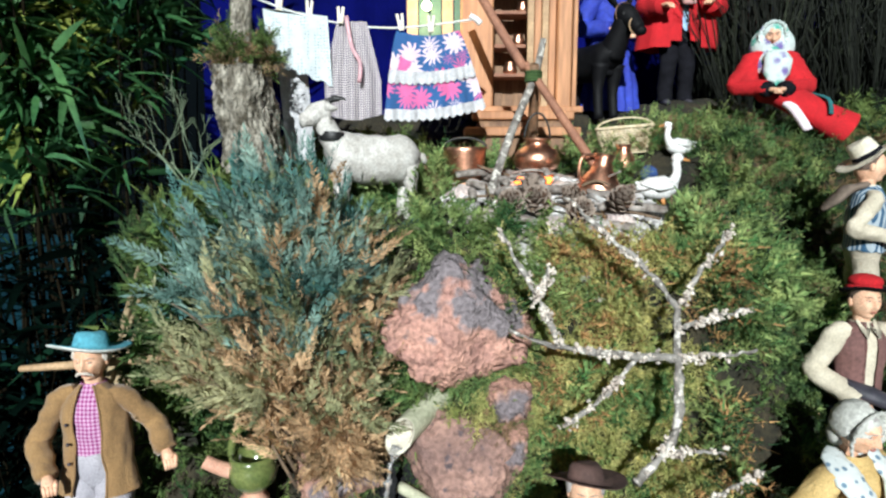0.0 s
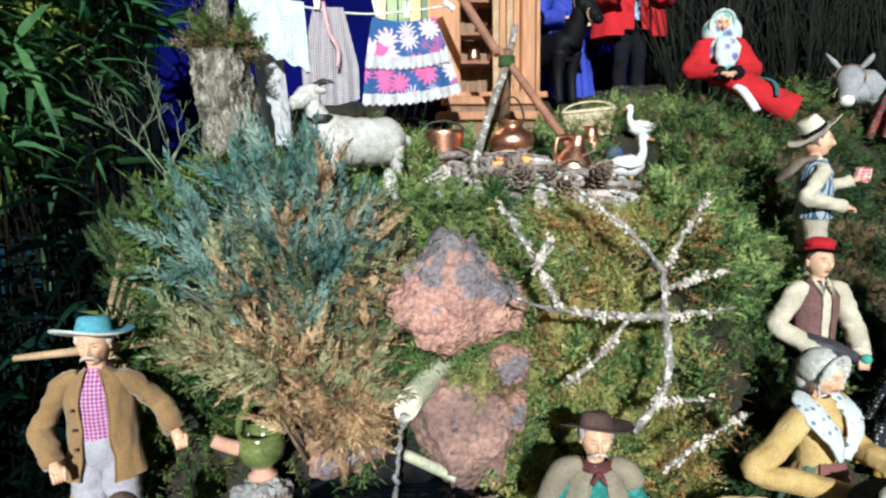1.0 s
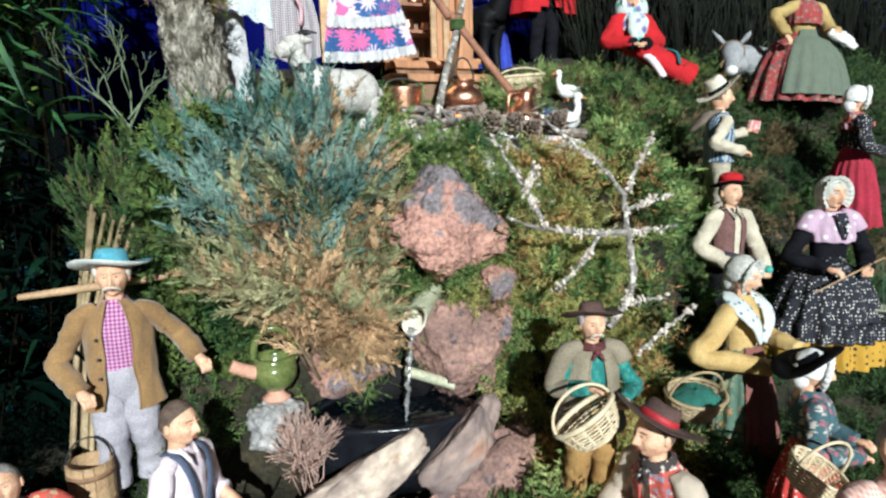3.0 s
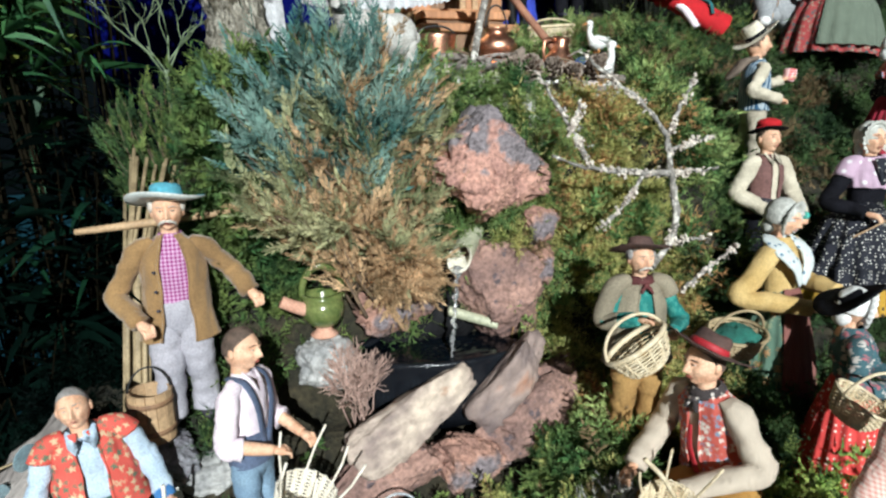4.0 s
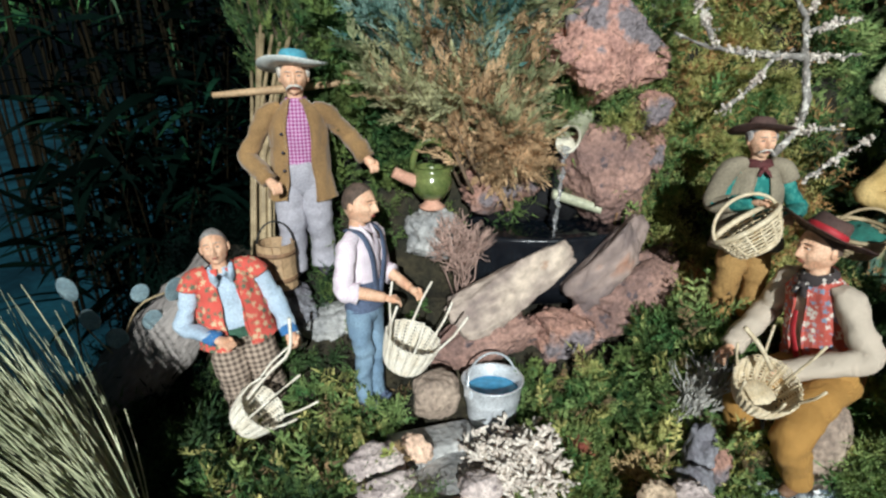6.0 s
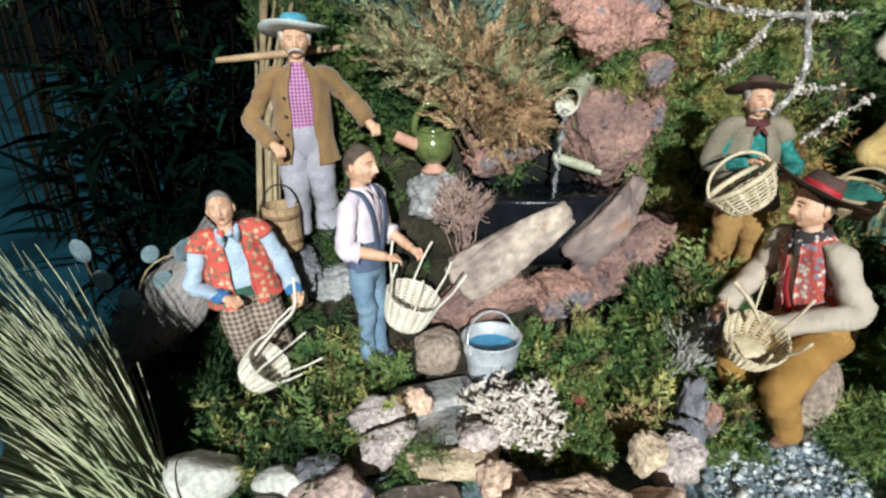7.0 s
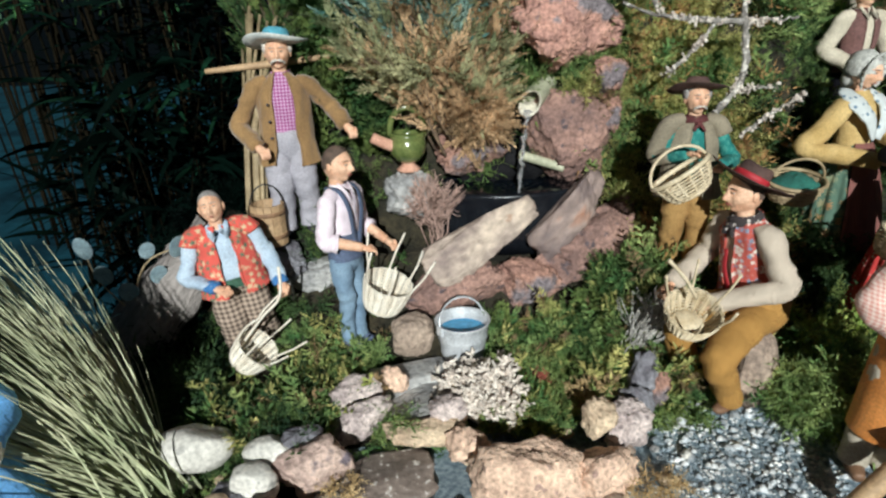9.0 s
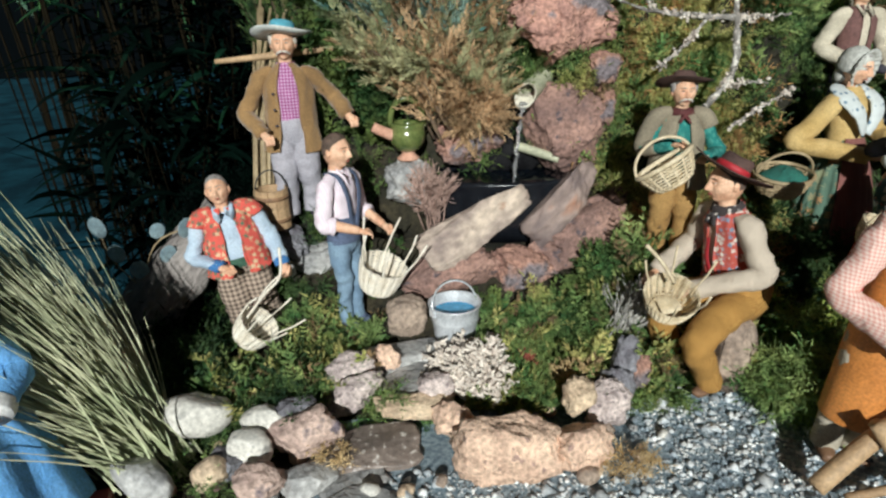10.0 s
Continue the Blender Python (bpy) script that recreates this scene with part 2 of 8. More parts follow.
SLAB = surf("veined_slab", (0.60, 0.49, 0.39), (0.26, 0.20, 0.175), 24, 0.75, 1.0, fine=110, spots=((0.42, 0.28, 0.20), 0.32, 34), stretch=(0.8, 1, 1.1), relief=0.004, vary=0.24)
SLAB_DARK = surf("violet_slab", (0.36, 0.27, 0.23), (0.17, 0.13, 0.125), 22, 0.75, 1.0, fine=110, spots=((0.34, 0.18, 0.12), 0.36, 20), stretch=(1, 1, 0.6), relief=0.0025, vary=0.18)
STONE_BROWN = surf("brown_stone", (0.40, 0.31, 0.24), (0.25, 0.19, 0.15), 22, 0.85, 0.7, relief=0.005, vary=0.35)
STONE_WHITE = surf("pale_pebble", (0.74, 0.71, 0.64), (0.55, 0.53, 0.48), 26, 0.7, 0.5, spots=((0.36, 0.35, 0.32), 0.36, 60), relief=0.002, vary=0.25)
STONE_YELLOW = surf("ochre_stone", (0.66, 0.52, 0.36), (0.48, 0.35, 0.24), 22, 0.85, 0.7, relief=0.006, vary=0.35)
STONE_BLUE = surf("grey_stone", (0.23, 0.23, 0.25), (0.13, 0.12, 0.14), 24, 0.8, 0.8, relief=0.005, vary=0.35)
GRAVEL = surf("gravel", (0.80, 0.79, 0.76), (0.24, 0.29, 0.33), 40, 0.8, 0.6, island=0.4)
GRAVEL_BED = surf("gravel_bed", (0.40, 0.49, 0.54), (0.15, 0.21, 0.26), 160, 0.85, 1.0)
# grey paving given a dark blue colour in place of skylit shade
CONCRETE = surf("shaded_pavement", (0.014, 0.070, 0.100), (0.005, 0.026, 0.040), 6, 0.85, 0.4, fine=60, spec=0.1)
STONE_MAUVE = surf("mauve_stone", (0.62, 0.46, 0.38), (0.34, 0.24, 0.21), 26, 0.85, 0.9, fine=150, spots=((0.16, 0.13, 0.15), 0.36, 30), relief=0.005, vary=0.34)
LAVA_PALE = surf("pale_violet_lava", (0.72, 0.61, 0.56), (0.38, 0.31, 0.30), 34, 0.9, 1.0, fine=170, spots=((0.20, 0.16, 0.16), 0.36, 90), relief=0.005, vary=0.36)
CRUST = surf("crusted_lava", (0.66, 0.37, 0.28), (0.40, 0.22, 0.18), 22, 0.9, 1.0, fine=150, spots=((0.22, 0.19, 0.20), 0.45, 22), top=2.6, relief=0.007, vary=0.38)
# made things
WOOD_WARM = surf("pine_board", (0.48, 0.235, 0.11), (0.32, 0.145, 0.06), 16, 0.6, 0.4, stretch=(1, 1, 0.12))
WOOD_DARK = surf("brown_wood", (0.26, 0.15, 0.08), (0.15, 0.085, 0.05), 24, 0.7, 0.6, stretch=(1, 1, 0.2))
WOOD_PALE = surf("pale_wood", (0.50, 0.34, 0.19), (0.34, 0.22, 0.12), 30, 0.65, 0.5)
WOOD_RED = surf("red_pole", (0.36, 0.17, 0.10), (0.24, 0.11, 0.07), 40, 0.7, 0.6)
GREEN_PAINT = surf("green_paint", (0.06, 0.14, 0.09), (0.04, 0.10, 0.06), 30, 0.6, 0.3)
COPPER = surf("copper", (0.86, 0.50, 0.34), (0.62, 0.30, 0.19), 30, 0.36, 0.2, metal=1.0)
ZINC = surf("galvanised", (0.80, 0.83, 0.86), (0.58, 0.61, 0.64), 60, 0.36, 0.3, metal=0.35)
IRON = surf("dark_iron", (0.05, 0.05, 0.05), (0.03, 0.03, 0.03), 50, 0.5, 0.3, metal=0.6)
GLAZE_GREEN = surf("green_glaze", (0.17, 0.20, 0.065), (0.085, 0.12, 0.035), 40, 0.18, 0.1, coat=0.8)
CLAY = surf("pink_clay", (0.66, 0.38, 0.27), (0.55, 0.29, 0.20), 60, 0.8, 0.4)
BAMBOO = surf("bamboo_pipe", (0.50, 0.50, 0.36), (0.38, 0.39, 0.27), 30, 0.5, 0.3)
BAMBOO_IN = surf("bamboo_inside", (0.68, 0.64, 0.52), (0.48, 0.44, 0.35), 50, 0.7, 0.3)
BASIN = surf("black_basin", (0.012, 0.014, 0.018), (0.007, 0.008, 0.011), 40, 0.22, 0.2)
CONE = surf("pine_cone", (0.13, 0.075, 0.05), (0.06, 0.04, 0.03), 60, 0.85, 0.4)
BLUE_CLOTH = surf("blue_backdrop_cloth", (0.002, 0.003, 0.085), (0.001, 0.002, 0.045), 5, 0.9, 0.2, fine=400, spec=0.05)
WOOL_BLUE = surf("blue_wool", (0.05, 0.10, 0.28), (0.03, 0.06, 0.18), 90, 0.95, 0.8)
WHITE_COAT = surf("white_fleece", (0.66, 0.64, 0.60), (0.46, 0.43, 0.39), 60, 0.9, 1.0, fine=260)
WHITE_GLAZE = surf("white_glaze", (0.82, 0.82, 0.80), (0.76, 0.76, 0.74), 40, 0.4, 0.1)
ORANGE = surf("orange_bill", (0.55, 0.25, 0.08), (0.45, 0.20, 0.06), 50, 0.5, 0.1)
BLACK_COAT = surf("black_coat", (0.008, 0.008, 0.009), (0.004, 0.004, 0.005), 40, 0.6, 0.3, spec=0.15)
GREY_COAT = surf("grey_coat", (0.34, 0.35, 0.36), (0.24, 0.25, 0.26), 40, 0.85, 0.5)
SKIN = surf("painted_clay_skin", (0.80, 0.51, 0.34), (0.66, 0.36, 0.22), 70, 0.6, 0.2, spots=((0.66, 0.36, 0.24), 0.34, 90))
EYE_WHITE = surf("eye_white", (0.62, 0.58, 0.52), (0.5, 0.46, 0.41), 60, 0.4, 0.1)
LIPS = surf("painted_lips", (0.42, 0.13, 0.10), (0.34, 0.10, 0.08), 60, 0.5, 0.1)
HAIR_GREY = surf("grey_hair", (0.40, 0.38, 0.36), (0.26, 0.24, 0.23), 120, 0.8, 0.6)
HAIR_BROWN = surf("brown_hair", (0.15, 0.10, 0.075), (0.08, 0.055, 0.04), 120, 0.8, 0.6)
HAIR_WHITE = surf("white_hair", (0.66, 0.60, 0.52), (0.5, 0.45, 0.4), 120, 0.8, 0.6)


# ---- mesh building ----
class Build:
    """Collects the faces of one mesh, with a material slot for each."""

    def __init__(self):
        self.v, self.f, self.k, self.mats, self.m, self.flat = [], [], [], [], Matrix.Identity(4), set()

    def slot(self, mat):
        if mat not in self.mats:
            self.mats.append(mat)
        return self.mats.index(mat)

    def add(self, verts, faces, mat, flat=False):
        o, s = len(self.v), self.slot(mat)
        self.v += [self.m @ Vector(p) for p in verts]
        for f in faces:
            if flat:
                self.flat.add(len(self.f))
            self.f.append([i + o for i in f])
            self.k.append(s)
        return o

    def wrinkle(self, start, amp, scale, seed=0.0):
        for i in range(start, len(self.v)):
            p = self.v[i]
            self.v[i] = p + noise.noise_vector(p * scale + Vector((seed, seed, seed))) * amp

    def tube(self, pts, radii, mat, seg=8, squash=1.0, caps=True):
        pts = [Vector(p) for p in pts]
        if not isinstance(radii, (list, tuple)):
            radii = [radii] * len(pts)
        verts, faces, side = [], [], None
        for i, p in enumerate(pts):
            d = (pts[min(i + 1, len(pts) - 1)] - pts[max(i - 1, 0)]).normalized()
            if side is None:
                side = d.orthogonal().normalized() if abs(d.x) > 0.9 else (Vector((1, 0, 0)) - d * d.x).normalized()
            else:
                side = (side - d * side.dot(d)).normalized()
            up = d.cross(side)
            for j in range(seg):
                a = 2 * math.pi * j / seg
                verts.append(p + (side * math.cos(a) + up * math.sin(a) * squash) * radii[i])
        for i in range(len(pts) - 1):
            for j in range(seg):
                k = (j + 1) % seg
                faces.append((i * seg + j, i * seg + k, (i + 1) * seg + k, (i + 1) * seg + j))
        if caps:
            faces += [tuple(range(seg))[::-1], tuple(range((len(pts) - 1) * seg, len(pts) * seg))]
        return self.add(verts, faces, mat)

    def limb(self, pts, radii, mat, seg=10, steps=4, squash=1.0):
        """A rounded tube through a few joints."""
        n = len(pts)
        pts = [Vector(p) for p in pts]
        P, R = [], []
        for i in range(n - 1):
            a, b, c, d = pts[max(i - 1, 0)], pts[i], pts[i + 1], pts[min(i + 2, n - 1)]
            for s in range(steps):
                t = s / steps
                P.append(0.5 * ((2 * b) + (c - a) * t + (2 * a - 5 * b + 4 * c - d) * t * t + (3 * b - a - 3 * c + d) * t ** 3))
                R.append(radii[i] * (1 - t) + radii[i + 1] * t)
        P.append(pts[-1])
        R.append(radii[-1])
        return self.tube(P, R, mat, seg, squash)

    def ball(self, c, r, mat, seg=14, rings=9, lo=0.0, hi=1.0):
        """An ellipsoid; lo and hi cut it between its poles."""
        c = Vector(c)
        r = r if isinstance(r, (tuple, list)) else (r, r, r)
        verts, faces = [], []
        for i in range(rings + 1):
            a = math.pi * (lo + (hi - lo) * i / rings)
            for j in range(seg):
                b = 2 * math.pi * j / seg
                verts.append(c + Vector((r[0] * math.sin(a) * math.cos(b), r[1] * math.sin(a) * math.sin(b), r[2] * math.cos(a))))
        for i in range(rings):
            for j in range(seg):
                k = (j + 1) % seg
                faces.append((i * seg + j, (i + 1) * seg + j, (i + 1) * seg + k, i * seg + k))
        return self.add(verts, faces, mat)

    def loft(self, rings, mat, seg=24, gap=None, folds=0, fold=0.0, caps=False):
        """Rings of (z, rx, ry, cx, cy); gap: half angle in degrees left open at the front (towards -y)."""
        verts, faces = [], []
        for i, (z, rx, ry, cx, cy) in enumerate(rings):
            for j in range(seg + 1 if gap else seg):
                if gap:
                    a = radians(-90 + gap + (360 - 2 * gap) * j / seg)
                else:
                    a = 2 * math.pi * j / seg
                w = 1 + fold * math.sin(folds * a + 0.7 * math.sin(3 * a)) * (1 - i / max(1, len(rings) - 1) * 0.75) if folds else 1
                verts.append((cx + rx * math.cos(a) * w, cy + ry * math.sin(a) * w, z))
        w = seg + 1 if gap else seg
        for i in range(len(rings) - 1):
            for j in range(seg):
                k = (j + 1) % w
                faces.append((i * w + j, i * w + k, (i + 1) * w + k, (i + 1) * w + j))
        if caps and not gap:
            faces += [tuple(range(w))[::-1], tuple(range((len(rings) - 1) * w, len(rings) * w))]
        return self.add(verts, faces, mat)

    def lathe(self, profile, mat, seg=24, c=(0, 0, 0), wob=0.0, seed=0.0):
        verts, faces, n = [], [], len(profile)
        for i, (r, z) in enumerate(profile):
            for j in range(seg):
                a = 2 * math.pi * j / seg
                dz = wob * r * math.sin(2 * a + seed)
                verts.append((c[0] + r * math.cos(a), c[1] + r * math.sin(a), c[2] + z + dz))
        for i in range(n - 1):
            for j in range(seg):
                k = (j + 1) % seg
                faces.append((i * seg + j, i * seg + k, (i + 1) * seg + k, (i + 1) * seg + j))
        return self.add(verts, faces, mat)

    def box(self, c, s, mat, rot=(0, 0, 0), bevel=0.12):
        """A box with chamfered edges."""
        bm = bmesh.new()
        bmesh.ops.create_cube(bm, size=1)
        bmesh.ops.scale(bm, vec=s, verts=bm.verts)
        bmesh.ops.bevel(bm, geom=list(bm.edges), offset=min(s) * bevel, segments=1, affect="EDGES")
        bmesh.ops.transform(bm, matrix=pose(*c, *rot), verts=bm.verts)
        bm.verts.index_update()
        o = self.add([v.co.copy() for v in bm.verts], [[v.index for v in f.verts] for f in bm.faces], mat, True)
        bm.free()
        return o

    def mesh(self, name):
        me = bpy.data.meshes.new(name)
        me.from_pydata([tuple(p) for p in self.v], [], self.f)
        for m in self.mats:
            me.materials.append(m)
        me.polygons.foreach_set("material_index", self.k)
        me.polygons.foreach_set("use_smooth", [i not in self.flat for i in range(len(self.f))])
        me.update()
        return me


def part(name, b, parent=None, label="", at=None):
    """Links a build, or a mesh, as one object; a part where it has a parent."""
    ob = new(name, b.mesh(name) if isinstance(b, Build) else b)
    if parent:
        ob.parent = parent
    if at is not None:
        ob.matrix_basis = at
    if label:
        ob["label"] = label
    return ob


def thing(name, label, category, at, group="", kind=""):
    ob = tagged(new(name), label, category, group, kind)
    ob.empty_display_size = 0.02
    ob.matrix_basis = at
    return ob


def solo(name, b, label, category, at, group="", kind=""):
    return tagged(part(name, b, None, "", at), label, category, group, kind)


def bulk(name, verts, faces, mat, label, category, kind="stuff", parent=None):
    """One mesh from arrays (n x 3 and m x 3 or m x 4)."""
    me = bpy.data.meshes.new(name)
    n, k = faces.shape
    me.vertices.add(len(verts))
    me.vertices.foreach_set("co", verts.astype(np.float32).ravel())
    me.loops.add(n * k)
    me.loops.foreach_set("vertex_index", faces.astype(np.int32).ravel())
    me.polygons.add(n)
    me.polygons.foreach_set("loop_start", np.arange(0, n * k, k, dtype=np.int32))
    me.polygons.foreach_set("loop_total", np.full(n, k, dtype=np.int32))
    me.materials.append(mat)
    me.update(calc_edges=True)
    ob = new(name, me)
    if parent:
        ob.parent = parent
        if label:
            ob["label"] = label
        if kind:
            ob["kind"] = kind
        return ob
    return tagged(ob, label, category, "", kind)


RNG = np.random.default_rng(7)


def frond(pairs=9, angle=38, width=0.085, curl=0.25, spread=0.34, twist=0.5, seed=0, joints=4):
    """A feathery conifer sprig of length 1 along +z: paired slim scales on a bending stem, in triangles."""
    g = np.random.default_rng(seed)
    V, F = [], []

    def blade(a, b, w, nrm):
        d = b - a
        s = np.cross(d, nrm)
        s = s / (np.linalg.norm(s) + 1e-9) * w
        o = len(V)
        V.extend([a, a + d * 0.45 + s, b, a + d * 0.45 - s])
        F.extend([(o, o + 1, o + 2), (o, o + 2, o + 3)])

    def stem(t):
        return np.array([0, curl * t * t, t])

    for i in range(joints):
        blade(stem(i / joints), stem((i + 1.1) / joints), 0.018, np.array([0, 1, 0]))
    for i in range(pairs):
        t = 0.12 + 0.86 * i / pairs
        ln = spread * (1 - 0.65 * t) * g.uniform(0.75, 1.2)
        for sgn in (-1, 1):
            a = radians(angle + g.uniform(-10, 10))
            d = np.array([sgn * math.sin(a), g.uniform(-twist, twist), math.cos(a)])
            p = stem(t)
            q = p + d / np.linalg.norm(d) * ln
            blade(p, q, width * ln / 0.3 * 0.5, np.array([0.2 * g.uniform(-1, 1), 1, 0.3 * g.uniform(-1, 1)]))
            mid = p + (q - p) * 0.5
            blade(mid, mid + np.array([d[0] * 0.2, d[1] + 0.3 * g.uniform(-1, 1), 1.0]) * ln * 0.5, width * ln * 0.6, np.array([0.3, 1, 0]))
    blade(stem(0.95), stem(1.12), 0.03, np.array([0, 1, 0]))
    return np.array(V), np.array(F)


def lace(pairs=6, leaflets=2, spread=0.42, angle=48, curl=0.5, lift=0.5, seed=0, leaf=0.16):
    """A lacy moss sprig of length 1 along +z: side branches that bear small pointed leaflets, in single triangles."""
    g = np.random.default_rng(seed)
    V, F = [], []

    def spike(a, b, w):
        d = b - a
        s = np.cross(d, g.normal(0, 0.5, 3) + np.array([0, 1.0, 0]))
        s = s / (np.linalg.norm(s) + 1e-9) * w
        o = len(V)
        V.extend([a - s, a + s, b])
        F.append((o, o + 1, o + 2))

    def stem(t):
        return np.array([0, curl * t * t, t])

    for i in range(2):
        spike(stem(i / 2), stem((i + 1.1) / 2), 0.014)
    for i in range(pairs):
        t = 0.10 + 0.85 * i / pairs
        ln = spread * (1 - 0.6 * t) * g.uniform(0.75, 1.2)
        for sgn in (-1, 1):
            a = radians(angle + g.uniform(-12, 12))
            d = np.array([sgn * math.sin(a), g.uniform(-lift, lift), math.cos(a)])
            d /= np.linalg.norm(d)
            p = stem(t)
            spike(p, p + d * ln, 0.030)
            for k in range(leaflets):
                q = p + d * ln * (0.35 + 0.5 * k / leaflets)
                for sg2 in (-1, 1):
                    e = d * 0.8 + np.array([sg2 * 0.55 * d[2], g.uniform(-lift, lift), -sg2 * 0.55 * d[0] + 0.15])
                    spike(q, q + e / np.linalg.norm(e) * leaf * g.uniform(0.7, 1.25) * (1.1 - 0.5 * t), 0.028)
    spike(stem(0.95), stem(1.12), 0.026)
    return np.array(V), np.array(F)


FRONDS = [frond(13, 36, 0.07, 0.3, 0.30, 0.5, s) for s in range(5)]
MOSSES = [lace(5, 1, 0.55, 52, 0.8, 0.9, s, 0.24) for s in range(20, 28)]
LACES = [lace(8, 2, 0.42, 46, 0.45, 0.5, s, 0.15) for s in range(60, 68)]


def scatter(kinds, places, ups, lengths, spread=0.5):
    """Copies of sprigs at places, growing along ups, joined in arrays."""
    n = len(places)
    pick = RNG.integers(0, len(kinds), n)
    ups = ups + RNG.normal(0, spread, (n, 3))
    ups /= np.linalg.norm(ups, axis=1)[:, None]
    ref = RNG.normal(0, 1, (n, 3))
    xs = np.cross(ref, ups)
    xs /= np.linalg.norm(xs, axis=1)[:, None] + 1e-9
    ys = np.cross(ups, xs)
    VV, FF, o = [], [], 0
    for k, (v, f) in enumerate(kinds):
        idx = np.where(pick == k)[0]
        if not len(idx):
            continue
        L = lengths[idx][:, None, None]
        w = (v[None, :, 0:1] * xs[idx][:, None] + v[None, :, 1:2] * ys[idx][:, None] + v[None, :, 2:3] * ups[idx][:, None]) * L + places[idx][:, None]
        VV.append(w.reshape(-1, 3))
        FF.append((f[None] + (np.arange(len(idx)) * len(v))[:, None, None] + o).reshape(-1, 3))
        o += len(idx) * len(v)
    return np.concatenate(VV), np.concatenate(FF)


# ---- ground ----
def smooth(a, b, x):
    t = np.clip((x - a) / (b - a), 0, 1)
    return t * t * (3 - 2 * t)


def ground(x, y):
    """Height of the terraced mound: gravel in front, a steep bank, a plateau behind."""
    x, y = np.asarray(x, float), np.asarray(y, float)
    yc = y - 0.055 * smooth(-0.02, -0.13, x)
    mid = np.interp(np.where(y > 0.7, np.maximum(yc, np.minimum(y, 0.70)), y), [0, 0.40, 0.50, 0.58, 0.66, 0.74, 0.79, 0.86, 1.0, 1.2, 1.45, 1.7, 2.2], [-0.015, -0.015, 0.005, 0.035, 0.10, 0.19, 0.33, 0.59, 0.635, 0.675, 0.755, 0.84, 0.88])
    right = np.interp(y, [0, 0.42, 0.5, 0.6, 0.68, 0.76, 0.82, 0.95, 1.26, 1.7, 2.2], [-0.015, -0.015, 0.02, 0.07, 0.12, 0.19, 0.26, 0.38, 0.74, 0.88, 0.9])
    left = np.interp(y, [0, 0.42, 0.52, 0.6, 0.68, 0.75, 0.9, 1.2, 1.5, 2.2], [-0.03, -0.02, -0.005, 0.005, 0.05, 0.14, 0.17, 0.15, 0.1, 0.0])
    far_left = np.interp(y, [0, 0.5, 0.8, 2.2], [-0.10, -0.10, -0.10, -0.10])
    a = smooth(0.31, 0.64, x)
    z = mid * (1 - a) + right * a
    b = smooth(-0.40, -0.54, x)
    z = z * (1 - b) + left * b
    c = smooth(-0.62, -0.84, x)
    z = z * (1 - c) + far_left * c
    z = z + 0.12 * np.exp(-((x - 0.12) ** 2 / 0.012 + (y - 0.56) ** 2 / 0.0045))
    z = z - 0.006 * np.exp(-((x - 0.43) ** 2 + (y - 1.19) ** 2) / 0.008)
    hole = np.exp(-(((x + 0.07) / 0.15) ** 4 + ((y - 0.735) / 0.065) ** 4))
    return z - np.maximum(z - 0.12, 0) * hole


def terrain():
    nx, ny = 230, 145
    X, Y = np.meshgrid(np.linspace(-1.5, 2.3, nx), np.linspace(-0.1, 2.3, ny))
    Z = ground(X, Y)
    amp = 0.010 * smooth(0.40, 0.6, Y)
    for s, k in ((14, 1.0), (33, 0.5)):
        Z = Z + amp * k * np.sin(X * s + 2.1 * np.sin(Y * s * 0.7)) * np.cos(Y * s * 1.1 + 1.7 * np.sin(X * s * 0.6))
    Z[0, :] = Z[-1, :] = Z[:, 0] = Z[:, -1] = -0.10
    idx = np.arange(nx * ny).reshape(ny, nx)
    F = np.stack([idx[:-1, :-1], idx[:-1, 1:], idx[1:, 1:], idx[1:, :-1]], -1).reshape(-1, 4)
    ob = bulk("ground_mound", np.stack([X, Y, Z], -1).reshape(-1, 3), F, SOIL, "mossy terraced mound of dark earth", "ground", "structure")
    ob.data.polygons.foreach_set("use_smooth", [True] * len(ob.data.polygons))


def zat(x, y):
    return float(ground(x, y))


terrain()
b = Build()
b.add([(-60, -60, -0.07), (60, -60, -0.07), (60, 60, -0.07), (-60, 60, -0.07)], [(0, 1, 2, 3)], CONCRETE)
solo("ground", b, "paved ground around the display with blue shade in its colour", "ground", Matrix(), kind="structure")


# ---- backdrop and plants ----
def backdrop():
    """A hung deep-blue cloth with soft folds."""
    V, F = [], []
    nx = 160
    for i in range(nx + 1):
        x = -0.80 + 3.78 * i / nx
        for j, z in enumerate((0.0, 0.7, 1.4, 2.1)):
            V.append((x, 2.12 + 0.02 * math.sin(x * 23) + 0.012 * math.sin(x * 57 + j), z))
    for i in range(nx):
        for j in range(3):
            F.append((i * 4 + j, i * 4 + 4 + j, i * 4 + 5 + j, i * 4 + 1 + j))
    bb = Build()
    bb.add(V, F, BLUE_CLOTH)
    # added wall: hides the bright horizon behind the plants
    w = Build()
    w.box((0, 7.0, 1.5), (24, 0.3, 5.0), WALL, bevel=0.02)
    solo("added_backing_wall", w, "added near-black wall that shuts out the sky behind", "wall", Matrix(), kind="structure")
    solo("backdrop", bb, "deep blue cloth hung behind the display", "backdrop", Matrix(), kind="structure")


